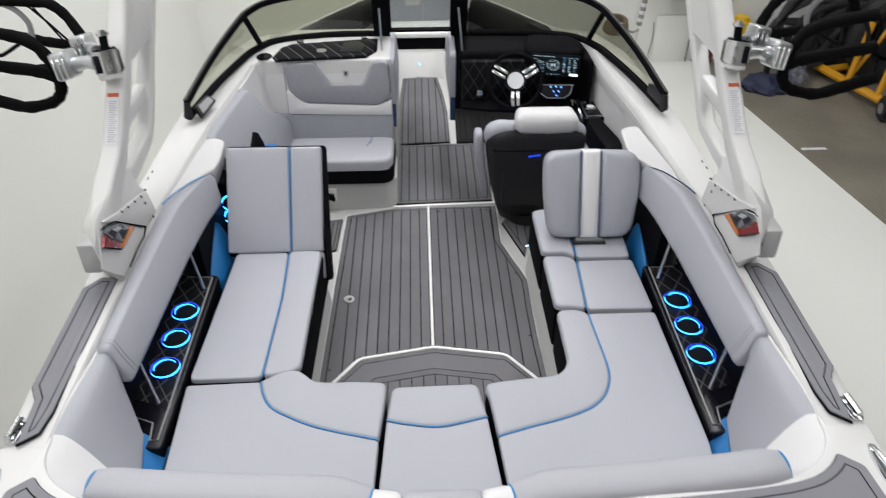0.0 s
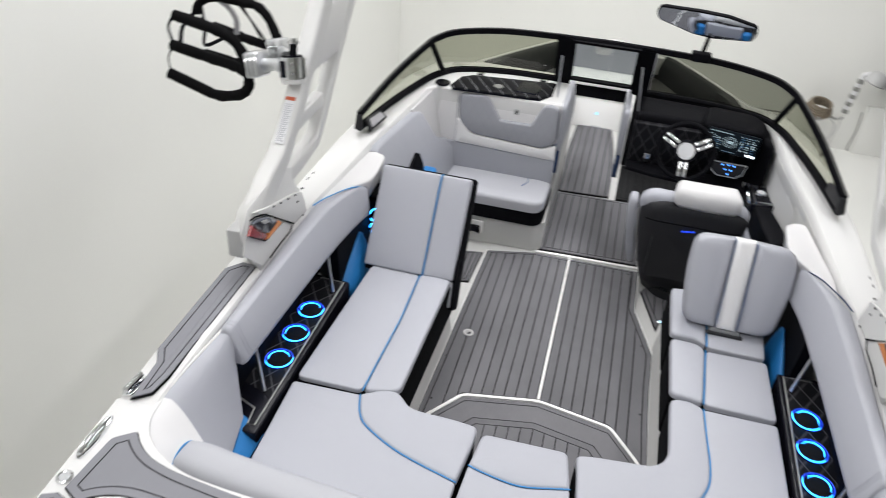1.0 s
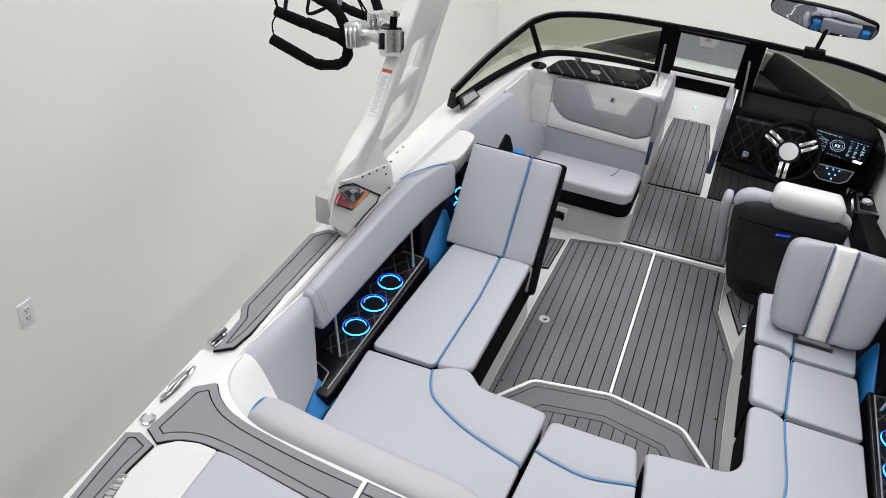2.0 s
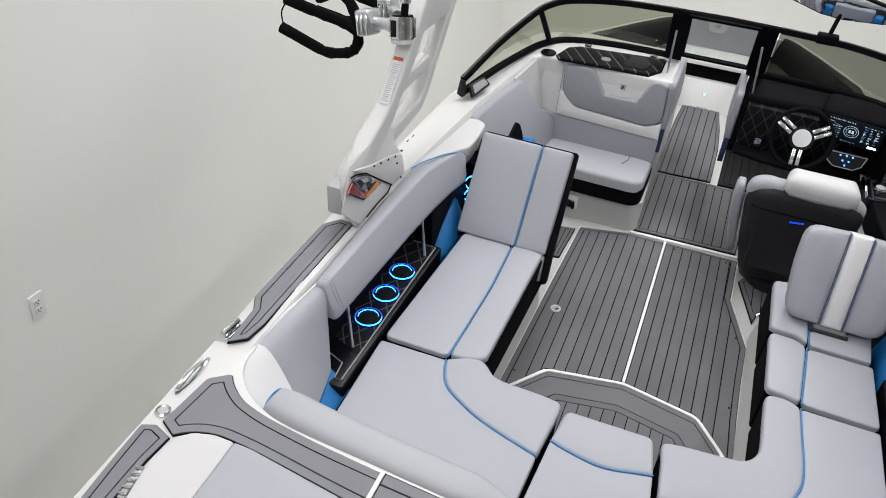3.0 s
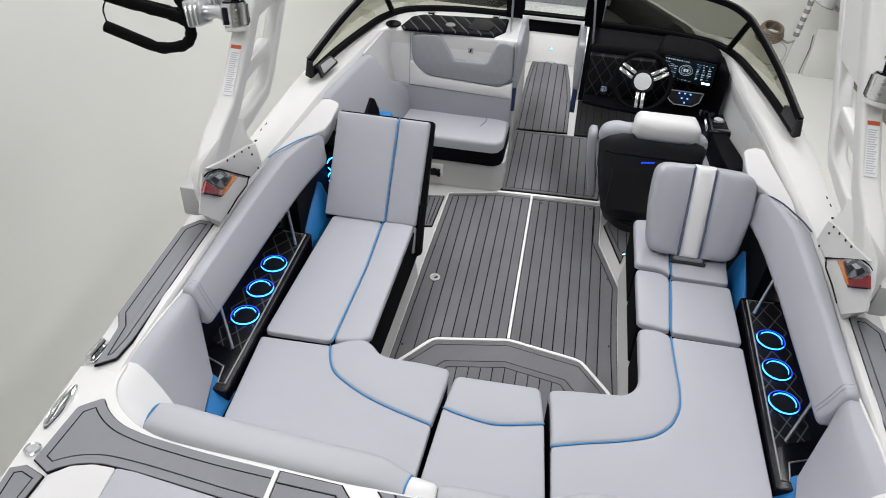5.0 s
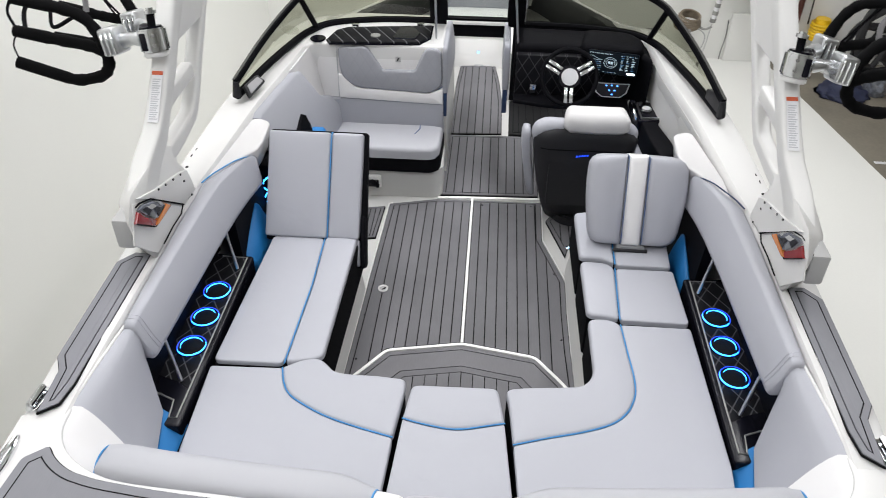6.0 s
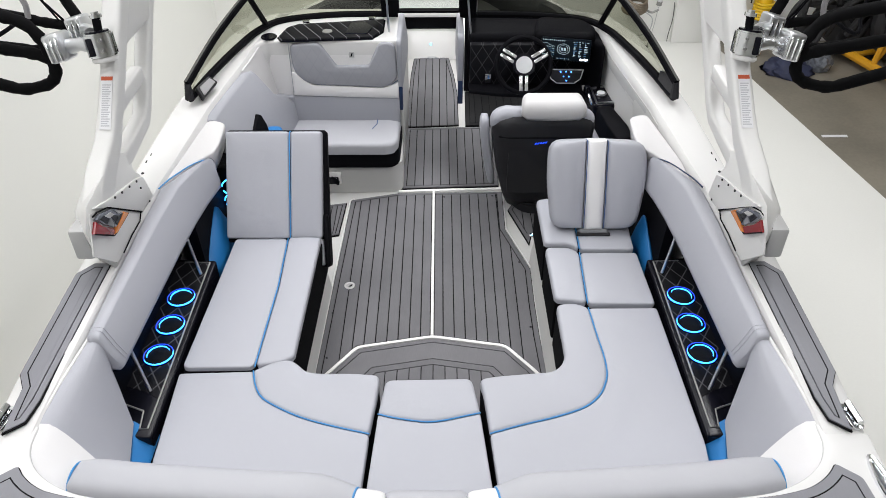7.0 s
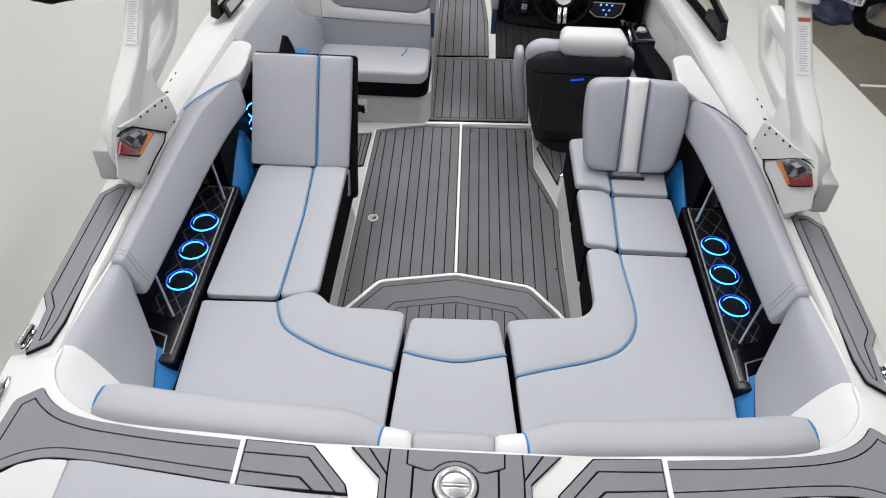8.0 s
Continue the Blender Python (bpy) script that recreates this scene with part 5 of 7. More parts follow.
part("side_bolster", loft([[(x, y, z) for x, y in rounded(cushion_poly(xa, xb, yc - hw, yc + hw), 0.4 * (xb - xa), 3)] for z, xa, xb, yc, hw in
                           ((0.17, 0.318, 0.342, 1.09, 0.03), (0.20, 0.305, 0.345, 1.085, 0.05), (0.30, 0.284, 0.332, 1.07, 0.06), (0.42, 0.264, 0.314, 1.045, 0.06), (0.54, 0.250, 0.300, 1.02, 0.058), (0.60, 0.249, 0.296, 1.01, 0.05), (0.626, 0.255, 0.290, 1.008, 0.036), (0.634, 0.263, 0.282, 1.007, 0.02))]), VINYL, helm, "grey vinyl side bolster", smooth=70)
for k in range(5):
    part("light_script", slab([(0.533 + 0.0135 * k, 0.517 + 0.002 * k), (0.541 + 0.0135 * k, 0.518 + 0.002 * k), (0.545 + 0.0135 * k, 0.527 + 0.002 * k), (0.537 + 0.0135 * k, 0.526 + 0.002 * k)], 0.0, 0.003, m=frame_from((0, 0.900, 0.0), (1, 0, 0), (0, 0, 1))), LED_DIM, helm, "short glowing blue bar", smooth=0)
part("seat_cushion", slab(rounded(cushion_poly(0.41, 0.75, 1.05, 1.36), 0.04), 0.34, 0.45, 0.03, 3, 0.01), VINYL, helm, "grey vinyl seat cushion", smooth=60)
for xa, xb in ((0.35, 0.405), (0.755, 0.81)):
    part("seat_bolster", slab(rounded(cushion_poly(xa, xb, 1.05, 1.36), 0.02), 0.32, 0.475, 0.022, 3), BLUE, helm, "bright blue vinyl seat side", smooth=60)
part("front_pad", slab(rounded(cushion_poly(0.415, 0.745, 0.40, 0.66), 0.03), 0.0, 0.035, 0.014, m=frame_from((0, 1.035, 0.0), (-1, 0, 0), (0, 0.0, 1)) @ Matrix.Diagonal((-1, 1, 1, 1))), VINYL_DARK, helm, "grey vinyl front of the back", smooth=60)
for xa, xb in ((0.335, 0.410), (0.750, 0.825)):
    part("back_bolster", box(xa, xb, 1.03, 1.085, 0.34, 0.615, 0.022, 3), BLUE, helm, "bright blue vinyl side of the back", smooth=60)
part("pedestal", disc((0.58, 1.12, 0.03), 0.13, 0.07, 24, 0.01), CHARCOAL, helm)
hp = thing("helm_side_pad", "off-white padded panel on the hull side by the helm", "pad")
# liner grey in place of gelcoat white puts this side's shadow into the colour
part("cushion", loft([[(x, y, z) for x, z in ((inner_x(y) + 0.012, rail_z(y) - 0.026), (inner_x(y) - 0.004, rail_z(y) - 0.030), (1.06, 0.45), (1.085, 0.45))] for y in np.linspace(0.66, 1.6, 7)]), LINER, hp, smooth=60)

# ---- bow passage ----
for s in (-1, 1):
    jamb = thing("passage_panel", "grey vinyl panel beside the bow passage", "lining", "bow passage linings")
    x, ya, w = (-0.205, 1.475, 0.028) if s < 0 else (0.140, 1.55, 0.036)
    # darker grey vinyl here carries the shade the panel stands in
    part("cushion", slab(rounded([(ya, 0.55), (2.28, 0.42), (2.28, 0.55), (1.92, 0.835), (ya, 0.845)], 0.04), 0, w, 0.013, 4, 0, frame_from((x, 0, 0), (0, 1, 0), (0, 0, 1))), VINYL_DARK, jamb, smooth=60)
    part("blue_edge", box(x + 0.003, x + w - 0.004, ya + 0.006, ya + 0.05, 0.41, 0.56, 0.004), NAVY, jamb, "dark blue lower edge")
    if s < 0:
        part("base", box(x + 0.002, x + 0.024, 1.52, 2.3, -0.004, 0.555, 0.006), LINER, jamb, "off-white base")
        part("bulkhead", box(x - 0.6, x, 1.95, 2.0, 0.0, 0.82), LINER, jamb)
    else:
        part("bulkhead", box(x + 0.07, x + 0.67, 2.54, 2.58, 0.0, 0.58), BLACK, jamb)
bow = thing("bow_step", "white moulded step with a black recess at the bow", "step")
# brighter white than the gelcoat: the light falling in the bow is painted in
part("riser", loft([[(x, y, z) for y, z in ((3.095, -0.004), (3.15, 0.18), (3.165, 0.20), (3.22, 0.205), (3.22, -0.004))] for x in (-0.26, 0.19)]), BEAD, bow, "white step riser", smooth=40)
part("recess", box(-0.25, 0.18, 3.20, 3.30, 0.19, 0.32), BLACK, bow, "black recess")
part("tread", box(-0.30, 0.26, 3.14, 3.5, 0.315, 0.36, 0.015), BEAD, bow, "white upper tread")
for s, runs in ((-1, ((2.02, 0.205, 0.235), (2.6, 0.212, 0.245), (3.11, 0.240, 0.256), (3.3, 0.240, 0.256))), (1, ((2.57, 0.182, 0.20), (2.8, 0.182, 0.20), (3.13, 0.182, 0.172), (3.3, 0.182, 0.172)))):
    part("cheek", loft([[(s * xx, y, z) for xx, z in ((x0, -0.004), (x1, 0.22), (x1 + 0.006, 0.345), (x1 + 0.07, 0.345), (x1 + 0.07, -0.004))] for y, x0, x1 in runs]), BEAD, bow, "white sloping side")
part("courtesy_light", disc((0, 0, 0), 0.010, 0.006, 14, 0, frame_from((-0.037, 3.127, 0.108), (1, 0, 0), (0, 0.3, 1))), LED_PALE, bow, "small lit courtesy lamp")
part("courtesy_bezel", ring((0, 0, 0), 0.012, 0.003, 16, 6, frame_from((-0.037, 3.127, 0.108), (1, 0, 0), (0, 0.3, 1))), BRUSHED, bow)
part("drain", disc((-0.028, 3.105, 0.010), 0.038, 0.014, 20, 0.004), CHROME, bow, "chrome drain")
for s in (-1, 1):
    dip = lambda y: 0.10 * max(0.0, (2.6 - y) / 0.68)
    bs = thing("bow_bench", "dark grey vinyl bow seat beyond the tinted windshield", "seat", "bow seats")
    part("seat_cushion", slab(rounded([(s * 0.26, 2.15 if s < 0 else 2.6), (s * (0.78 if s < 0 else 0.64), 2.15 if s < 0 else 2.6), (s * 0.46, 2.95), (s * 0.29, 3.2)], 0.04), 0.12, 0.36, 0.03, 3, 0.005), BOW_VINYL, bs, smooth=60)
    part("backrest", loft([[(s * (inner_x(y) + dx), y, z) for dx, z in ((0.045, rail_z(y) + 0.004 - dip(y)), (0.0, rail_z(y) + 0.010 - dip(y)), (-0.045, rail_z(y) - 0.004 - dip(y)), (-0.075, 0.42), (-0.09, 0.33), (0.0, 0.33))] for y in np.linspace(1.92, 3.52, 18)]), BOW_VINYL, bs, "upholstered bow seat back", smooth=60)
fb = thing("bow_cushion", "grey and white vinyl cushion in the bow", "seat")
part("cushion", box(-0.34, 0.34, 3.40, 3.48, 0.34, 0.58, 0.03, 3), VINYL, fb, smooth=60)
part("emblem", box(-0.10, -0.06, 3.388, 3.396, 0.525, 0.555, 0.002), BRUSHED, fb, "small metal emblem")
part("white_inset", slab([(-0.17, 0.595), (0.01, 0.595), (-0.03, 0.49), (-0.13, 0.49)], 0, 0.012, 0.003, m=frame_from((0, 3.403, 0), (1, 0, 0), (0, 0, 1))), VINYL_WHITE, fb, "white vinyl inset")
part("foredeck", slab([(-0.36, 3.485), (0.36, 3.485), (0.42, 3.5), (0.05, 3.78), (-0.05, 3.78), (-0.42, 3.5)], 0.36, 0.50, 0.01), GEL, boat, "white foredeck")

# ---- windshield ----
ws = thing("windshield", "tinted wraparound windshield in a black frame", "windshield")
TOP = smooth_line([(-1.172, 0.785, 0.925), (-1.10, 1.10, 1.017), (-1.015, 1.40, 1.088), (-0.965, 1.53, 1.112), (-0.86, 1.64, 1.127), (-0.60, 1.70, 1.148), (-0.26, 1.715, 1.158)], 5)
LOW = smooth_line([(-1.178, 0.79, 0.845), (-1.12, 1.10, 0.855), (-1.05, 1.40, 0.858), (-0.99, 1.60, 0.856), (-0.88, 1.76, 0.85), (-0.60, 1.84, 0.85), (-0.26, 1.855, 0.85)], 5)
for s in (-1, 1):
    top = [(s * -x, y, z) for x, y, z in TOP]
    low = [(s * -x, y, z) for x, y, z in LOW]
    rail, cap_rail = [], []
    for i, q in enumerate(top):
        q, d = Vector(q), (Vector(top[min(i + 1, len(top) - 1)]) - Vector(top[max(i - 1, 0)])).normalized()
        out = d.cross(Vector((0, 0, 1))).normalized() * (1 if s > 0 else -1)
        up = Vector((0, 0, 1)) - d * d.z
        rail.append([tuple(q + out * a + up * b) for a, b in ((-0.011, -0.016), (0.010, -0.016), (0.012, 0.010), (-0.009, 0.012))])
        cap_rail.append([tuple(q + out * a + up * b) for a, b in ((0.0105, -0.015), (0.0150, -0.013), (0.0150, 0.0135), (0.001, 0.0145), (0.001, 0.0125), (0.0125, 0.0105))])
    rail = part("top_rail", loft(rail), BLACK, ws, "black top rail", smooth=40)
    part("rail_face", loft(cap_rail), RAIL_GREY, rail, "dark grey anodised face", smooth=40)
    part("sill", tube(low, 0.020, 8), BLACK, ws, "black lower frame")
    part("end_post", tube([top[0], low[0]], [0.015, 0.024], 8), CHARCOAL, ws, "dark end post")
    kt, kl = 12.4, 17.0
    at = lambda line, q: tuple(Vector(line[int(q)]).lerp(Vector(line[min(int(q) + 1, len(line) - 1)]), q - int(q)))
    part("corner_post", tube([at(top, kt), at(low, kl)], 0.016, 8), BLACK, ws, "black corner post")
    px0 = -0.258 if s < 0 else 0.205
    part("centre_post", loft([[(px0 + dx, y + dy, z) for dx, dy in ((-0.048, -0.012), (0.048, -0.012), (0.048, 0.016), (-0.048, 0.016))] for y, z in ((1.712, 1.168), (1.85, 0.83))]), BLACK, ws, "wide black centre post", smooth=0)
    last = len(top) - 1.001
    for t0, t1, l0, l1, nm in ((0, kt, 0, kl, "side_pane"), (kt, last, kl, last, "front_pane")):
        pane = part(nm, loft([[at(top, t0 + (t1 - t0) * q / 12), at(low, l0 + (l1 - l0) * q / 12)] for q in range(13)], False, False), GLASS if s < 0 or nm == "side_pane" else GLASS_DARK, ws, "tinted glass pane")
        pane.visible_shadow = False
    EM = frame_from((s * (1.115 if s < 0 else 1.125), 0.865, 0.862), (-s * 0.26, 1, 0.1), (s * 0.75, 0.15, 0.6))
    EB = rounded([(-0.078, -0.028), (0.082, -0.025), (0.078, 0.028), (-0.042, 0.036)], 0.012)
    if s > 0:
        gus = []
        for q in (0.0, 0.9, 1.8, 2.6):
            hi, lo = Vector(at(top, q)), Vector(at(low, q))
            hi = lo.lerp(hi, 1.0 if q < 1 else 0.9 - 0.25 * (q - 0.9))
            gus.append([tuple(hi + Vector((-0.008, 0, 0))), tuple(lo + Vector((-0.016, 0, 0))), tuple(lo + Vector((0.016, 0, 0))), tuple(hi + Vector((0.008, 0, 0)))])
        part("end_gusset", loft(gus), CHARCOAL, ws, "dark gusset at the end of the frame", smooth=0)
    bracket = part("end_bracket", slab(EB, -0.012, 0.008, 0.004, 2, 0, EM), CHARCOAL, ws, "bracket at the end of the frame") if s < 0 else None
    if s < 0:
        part("bracket_plate", slab(rounded([(-0.056, -0.019), (0.070, -0.016), (0.066, 0.018), (-0.030, 0.024)], 0.008), 0.006, 0.011, 0.002, 1, 0, EM), PLATE_GREY, bracket, "grey inner plate")
    part("stay", tube([(-0.258, 1.60, 1.09), (-0.252, 1.60, 0.845)] if s < 0 else [(0.189, 1.60, 1.09), (0.222, 1.60, 0.775)], 0.006, 8), BRUSHED, ws, "thin steel stay")
door = thing("windshield_door", "hinged tinted centre pane in a black frame", "windshield")
DM = frame_from((0, 1.80, 0.884), (1, 0, 0), (0, -0.10, 0.275))
part("door_frame", outline_ring(cushion_poly(-0.215, 0.165, 0.0, 0.29), 0.016, -0.012, 0.012), BLACK, door).data.transform(DM)
dp = part("pane", slab(cushion_poly(-0.205, 0.155, 0.012, 0.28), -0.002, 0.002, m=DM), GLASS_CLEAR, door, "tinted glass pane", smooth=0)
dp.visible_shadow = False
part("header", tube([(-0.26, 1.715, 1.158), (0.0, 1.722, 1.160), (0.26, 1.715, 1.158)], 0.016, 8), BLACK, door)

mir = thing("rear_view_mirror", "wide rear view mirror on a black stalk", "mirror")
MM = frame_from((0.475, 1.73, 1.330), (1, -0.080, -0.045), (0, -0.26, 0.966)) @ Matrix.Diagonal((1, 1.07, 1, 1))
MP = rounded([(-0.268, 0.012), (-0.255, 0.045), (-0.05, 0.062), (0.10, 0.062), (0.25, 0.035), (0.262, 0.0), (0.248, -0.040), (0.05, -0.062), (-0.06, -0.058), (-0.25, -0.020)], 0.012)
shell = inset(MP, -0.007)
sag = lambda x, y, d: (x, y, d - (x * x + y * y) / 6.5)
housing = loft([[sag(x * k, y * k, d) for x, y in shell] for k, d in ((0.3, -0.035), (0.8, -0.032), (0.97, -0.026), (1.0, -0.016), (1.0, -0.002), (0.985, 0.0))])
housing.transform(MM)
part("housing", housing, BLACK, mir, "black housing", smooth=60)
pane = loft([[sag(x * k, y * k, 0.0035) for x, y in MP] for k in (1.0, 0.92, 0.82, 0.7, 0.58, 0.46, 0.34, 0.22, 0.11, 0.03)])
pane.transform(MM)
part("glass", pane, MIRROR, mir, "convex mirror glass", smooth=60)
part("stalk", tube([(0.51, 1.745, 1.29), (0.49, 1.72, 1.165)], 0.011, 8), BLACK, mir)
part("clamp", box(0.435, 0.54, 1.68, 1.74, 1.135, 1.185, 0.008), BLACK, mir, "black clamp")


# ---- tower, racks and lamps ----

def beam(points, wx, wy, name, parent, material, label=""):
    """A flattened rounded beam along a line, wx by wy across."""
    pts = [Vector(p) for p in points]
    secs = []
    for i, p in enumerate(pts):
        d = (pts[min(i + 1, len(pts) - 1)] - pts[max(i - 1, 0)]).normalized()
        u = Vector((1, 0, 0))
        u = (u - d * u.dot(d)).normalized()
        v = d.cross(u)
        w = wy[i] if isinstance(wy, (list, tuple)) else wy
        prof = rounded([(-wx / 2, -w / 2), (wx / 2, -w / 2), (wx / 2, w / 2), (-wx / 2, w / 2)], min(wx, w) * 0.24, 3)
        secs.append([tuple(p + u * a + v * b) for a, b in prof])
    return part(name, loft(secs), material, parent, label, smooth=50)


for s in (-1, 1):
    tw = thing("tower_leg", "white powder-coated tower leg standing on the gunwale", "tower", "wake tower legs")
    T = lambda pts: [(s * x, y, z) for x, y, z in pts]
    side = lambda x: frame_from((s * x, 0, 0), (0, 1, 0), (0, 0, 1))
    plate = lambda pts, x0, x1, r=0.004: slab(pts, min(s * x0, s * x1), max(s * x0, s * x1), r if r else 0.0, 2, m=side(0))
    foot = [(-0.36, 0.735), (-0.455, 0.885), (-0.475, 0.98), (-0.42, 1.052), (-0.176, 1.075), (-0.10, 1.065), (0.0, 1.018), (-0.01, 0.945), (0.04, 0.883), (0.08, 0.78), (0.08, 0.735)][::-1]
    foot_out = [(-0.30, 0.72), (-0.36, 0.83), (-0.372, 0.93), (-0.34, 0.985), (-0.15, 1.045), (-0.09, 1.055), (-0.01, 1.01), (-0.01, 0.945), (0.03, 0.883), (0.07, 0.78), (0.07, 0.72)][::-1]
    part("foot", loft([[(s * x, y, z) for y, z in outl] for x, outl in ((1.178, foot), (1.182, inset(foot, -0.006)), (1.262, inset(foot_out, -0.006)), (1.278, inset(foot_out, 0.008)))]), TOWER, tw, "white cast foot", smooth=50)
    cover = [(-0.40, 1.035), (-0.31, 0.972), (-0.068, 0.787), (0.023, 0.766), (0.080, 0.757), (0.064, 0.817), (0.039, 0.883), (-0.03, 0.915), (-0.25, 0.98)]
    part("cover", plate(cover, 1.168, 1.180, 0.003), TOWER, tw, "white side plate")
    for y, z in ((-0.238, 0.970), (-0.175, 0.950), (-0.104, 0.929), (-0.034, 0.907), (-0.014, 0.863), (0.029, 0.768)):
        part("screw", disc((0, 0, 0), 0.005, 0.006, 8, 0, side(1.167) @ Matrix.Translation((y, z, 0))), CHARCOAL, tw)
    beam(T([(1.215, -0.34, 0.92), (1.212, -0.20, 1.045), (1.202, -0.09, 1.12), (1.197, -0.025, 1.19), (1.192, 0.092, 1.314), (1.19, 0.18, 1.42), (1.185, 0.27, 1.53), (1.17, 0.42, 1.75), (1.12, 0.60, 2.10)]), 0.074, [0.14, 0.115, 0.09, 0.08, 0.08, 0.085, 0.09, 0.11, 0.12], "after_leg", tw, TOWER)
    beam(T([(1.215, -0.12, 0.99), (1.205, 0.06, 1.01), (1.195, 0.225, 1.04), (1.192, 0.27, 1.085), (1.19, 0.52, 1.377), (1.185, 0.62, 1.50), (1.16, 0.76, 1.75), (1.12, 0.90, 2.10)]), 0.064, [0.08, 0.07, 0.06, 0.055, 0.055, 0.06, 0.08, 0.10], "forward_leg", tw, TOWER)
    beam(T([(1.197, -0.02, 1.20), (1.192, 0.30, 1.21)]), 0.05, 0.065, "cross_brace", tw, TOWER)
    part("cross_plate", plate([(0.165, 1.375), (0.545, 1.360), (0.70, 1.60), (0.345, 1.60)], 1.160, 1.212, 0.012), TOWER, tw, smooth=50)
    # warning label on the after face of the leg
    a, b = Vector((s * 1.197, -0.066, 1.149)), Vector((s * 1.192, 0.070, 1.291))
    up = (b - a).normalized()
    out = Vector((1, 0, 0)).cross(up) * 1.0
    LM = frame_from((a + b) / 2 + out * 0.0425 * (1 if out.y < 0 else -1), (1, 0, 0), up)
    lab = part("warning_label", slab(cushion_poly(-0.021, 0.021, -0.10, 0.10), 0, 0.002, m=LM), PAPER, tw, "white warning label with an orange head", smooth=0)
    for j in range(19):
        yy = 0.070 - 0.0086 * j
        part("print", slab(cushion_poly(-0.016, 0.016 - 0.004 * (j % 3), yy - 0.0042, yy), 0.002, 0.0026, m=LM), INK, lab, smooth=0)
    part("print", slab(cushion_poly(-0.021, 0.021, 0.085, 0.10), 0.002, 0.003, m=LM), ORANGE, lab, "orange heading bar", smooth=0)
    # navigation lamp let into the foot
    lamp = thing("navigation_lamp", "red and amber navigation lamp in the tower foot", "lamp", "navigation lamps")
    part("housing", plate([(-0.435, 1.035), (-0.317, 0.965), (-0.075, 0.780), (-0.10, 0.757), (-0.36, 0.757), (-0.50, 0.90)], 1.172, 1.178, 0.0), TOWER, lamp, "white recessed housing")
    part("gasket", tube([(s * 1.169, y, z) for y, z in ((-0.428, 1.018), (-0.397, 1.014), (-0.312, 0.977), (-0.06, 0.778))], 0.0035, 6), BLACK, lamp, "black gasket line")
    part("red_lens", plate([(-0.466, 0.971), (-0.430, 0.998), (-0.397, 0.955), (-0.318, 0.885), (-0.343, 0.875)], 1.160, 1.172, 0.003), RED_LENS, lamp, "red lens")
    part("clear_lens", plate([(-0.424, 1.003), (-0.395, 1.004), (-0.315, 0.970), (-0.226, 0.894), (-0.311, 0.888), (-0.390, 0.958)], 1.159, 1.172, 0.003), SMOKE_LENS, lamp, "smoked clear lens")
    for pts, mat in (([(-0.405, 0.992), (-0.375, 0.985), (-0.345, 0.950), (-0.372, 0.945)], BLACK_GLOSS), ([(-0.372, 0.982), (-0.322, 0.962), (-0.300, 0.938), (-0.340, 0.950)], LAMP_GREY),
                     ([(-0.366, 0.940), (-0.335, 0.944), (-0.322, 0.915), (-0.335, 0.903)], GREY_PLASTIC), ([(-0.325, 0.944), (-0.296, 0.932), (-0.275, 0.912), (-0.312, 0.918)], CHARCOAL),
                     ([(-0.310, 0.913), (-0.270, 0.908), (-0.238, 0.897), (-0.305, 0.893)], CHARCOAL), ([(-0.292, 0.955), (-0.262, 0.930), (-0.250, 0.916), (-0.268, 0.918)], LAMP_GREY)):
        part("reflector", plate(pts, 1.1565, 1.1595, 0.0), mat, lamp)
    part("amber_lens", plate([(-0.220, 0.893), (-0.190, 0.866), (-0.316, 0.866), (-0.338, 0.876), (-0.310, 0.884)], 1.157, 1.172, 0.002), AMBER_LENS, lamp, "amber strip")
    part("after_gasket", box(s * 1.199, s * 1.262, -0.436, -0.425, 0.846, 0.964, 0.003), BLACK, lamp, "black gasket behind the lamp body")
    part("seam", tube([(s * 1.1690, y, z) for y, z in ((-0.07, 0.782), (-0.098, 0.760), (-0.20, 0.764), (-0.30, 0.757))], 0.0028, 6), GROOVE, lamp, "dark seam under the housing")
    part("lens_edge", tube([(s * 1.160, y, z) for y, z in ((-0.466, 0.971), (-0.343, 0.872), (-0.318, 0.868), (-0.188, 0.864))], 0.0025, 6), BLACK, lamp, "dark lens edge")
    part("after_lamp", box(s * 1.205, s * 1.272, -0.445, -0.33, 0.838, 0.966, 0.012), LAMP_GREY, lamp, "pale grey lamp body")
    # swivel clamp and rack
    rk = thing("board_rack", "black foam-sleeved board rack on a silver swivel clamp", "rack", "board racks")
    CM = Matrix.Translation((s * 1.190, 0.055, 1.442)) @ Matrix.Rotation(radians(-14), 4, "X") @ Matrix.Rotation(radians(s * 8), 4, "Y")
    part("clamp_body", disc((0, 0, 0), 0.053, 0.085, 28, 0.006, CM), CHROME, rk, "polished swivel clamp")
    part("clamp_collar", disc((0, 0, -0.052), 0.046, 0.02, 28, 0.004, CM), TOWER, rk, "white lower collar")
    part("clamp_band", box(s * 0.004, s * 0.028, -0.0555, -0.02, -0.034, 0.030, 0.004, 2, CM), BLACK_GLOSS, rk, "black clamp insert")
    part("clamp_top", disc((0, 0, 0.045), 0.042, 0.008, 28, 0.002, CM), BLACK_GLOSS, rk)
    for dz in (-0.018, 0.018):
        part("bolt", disc((0, 0, 0), 0.006, 0.006, 10, 0, CM @ frame_from((-s * 0.022, -0.049, dz), (1, 0, 0), (0, 0, 1))), STEEL_DULL, rk)
    part("pin", tube([CM @ Vector((-s * 0.006, 0, 0.04)), CM @ Vector((-s * 0.012, 0, 0.092))], 0.015, 12), BLACK, rk)
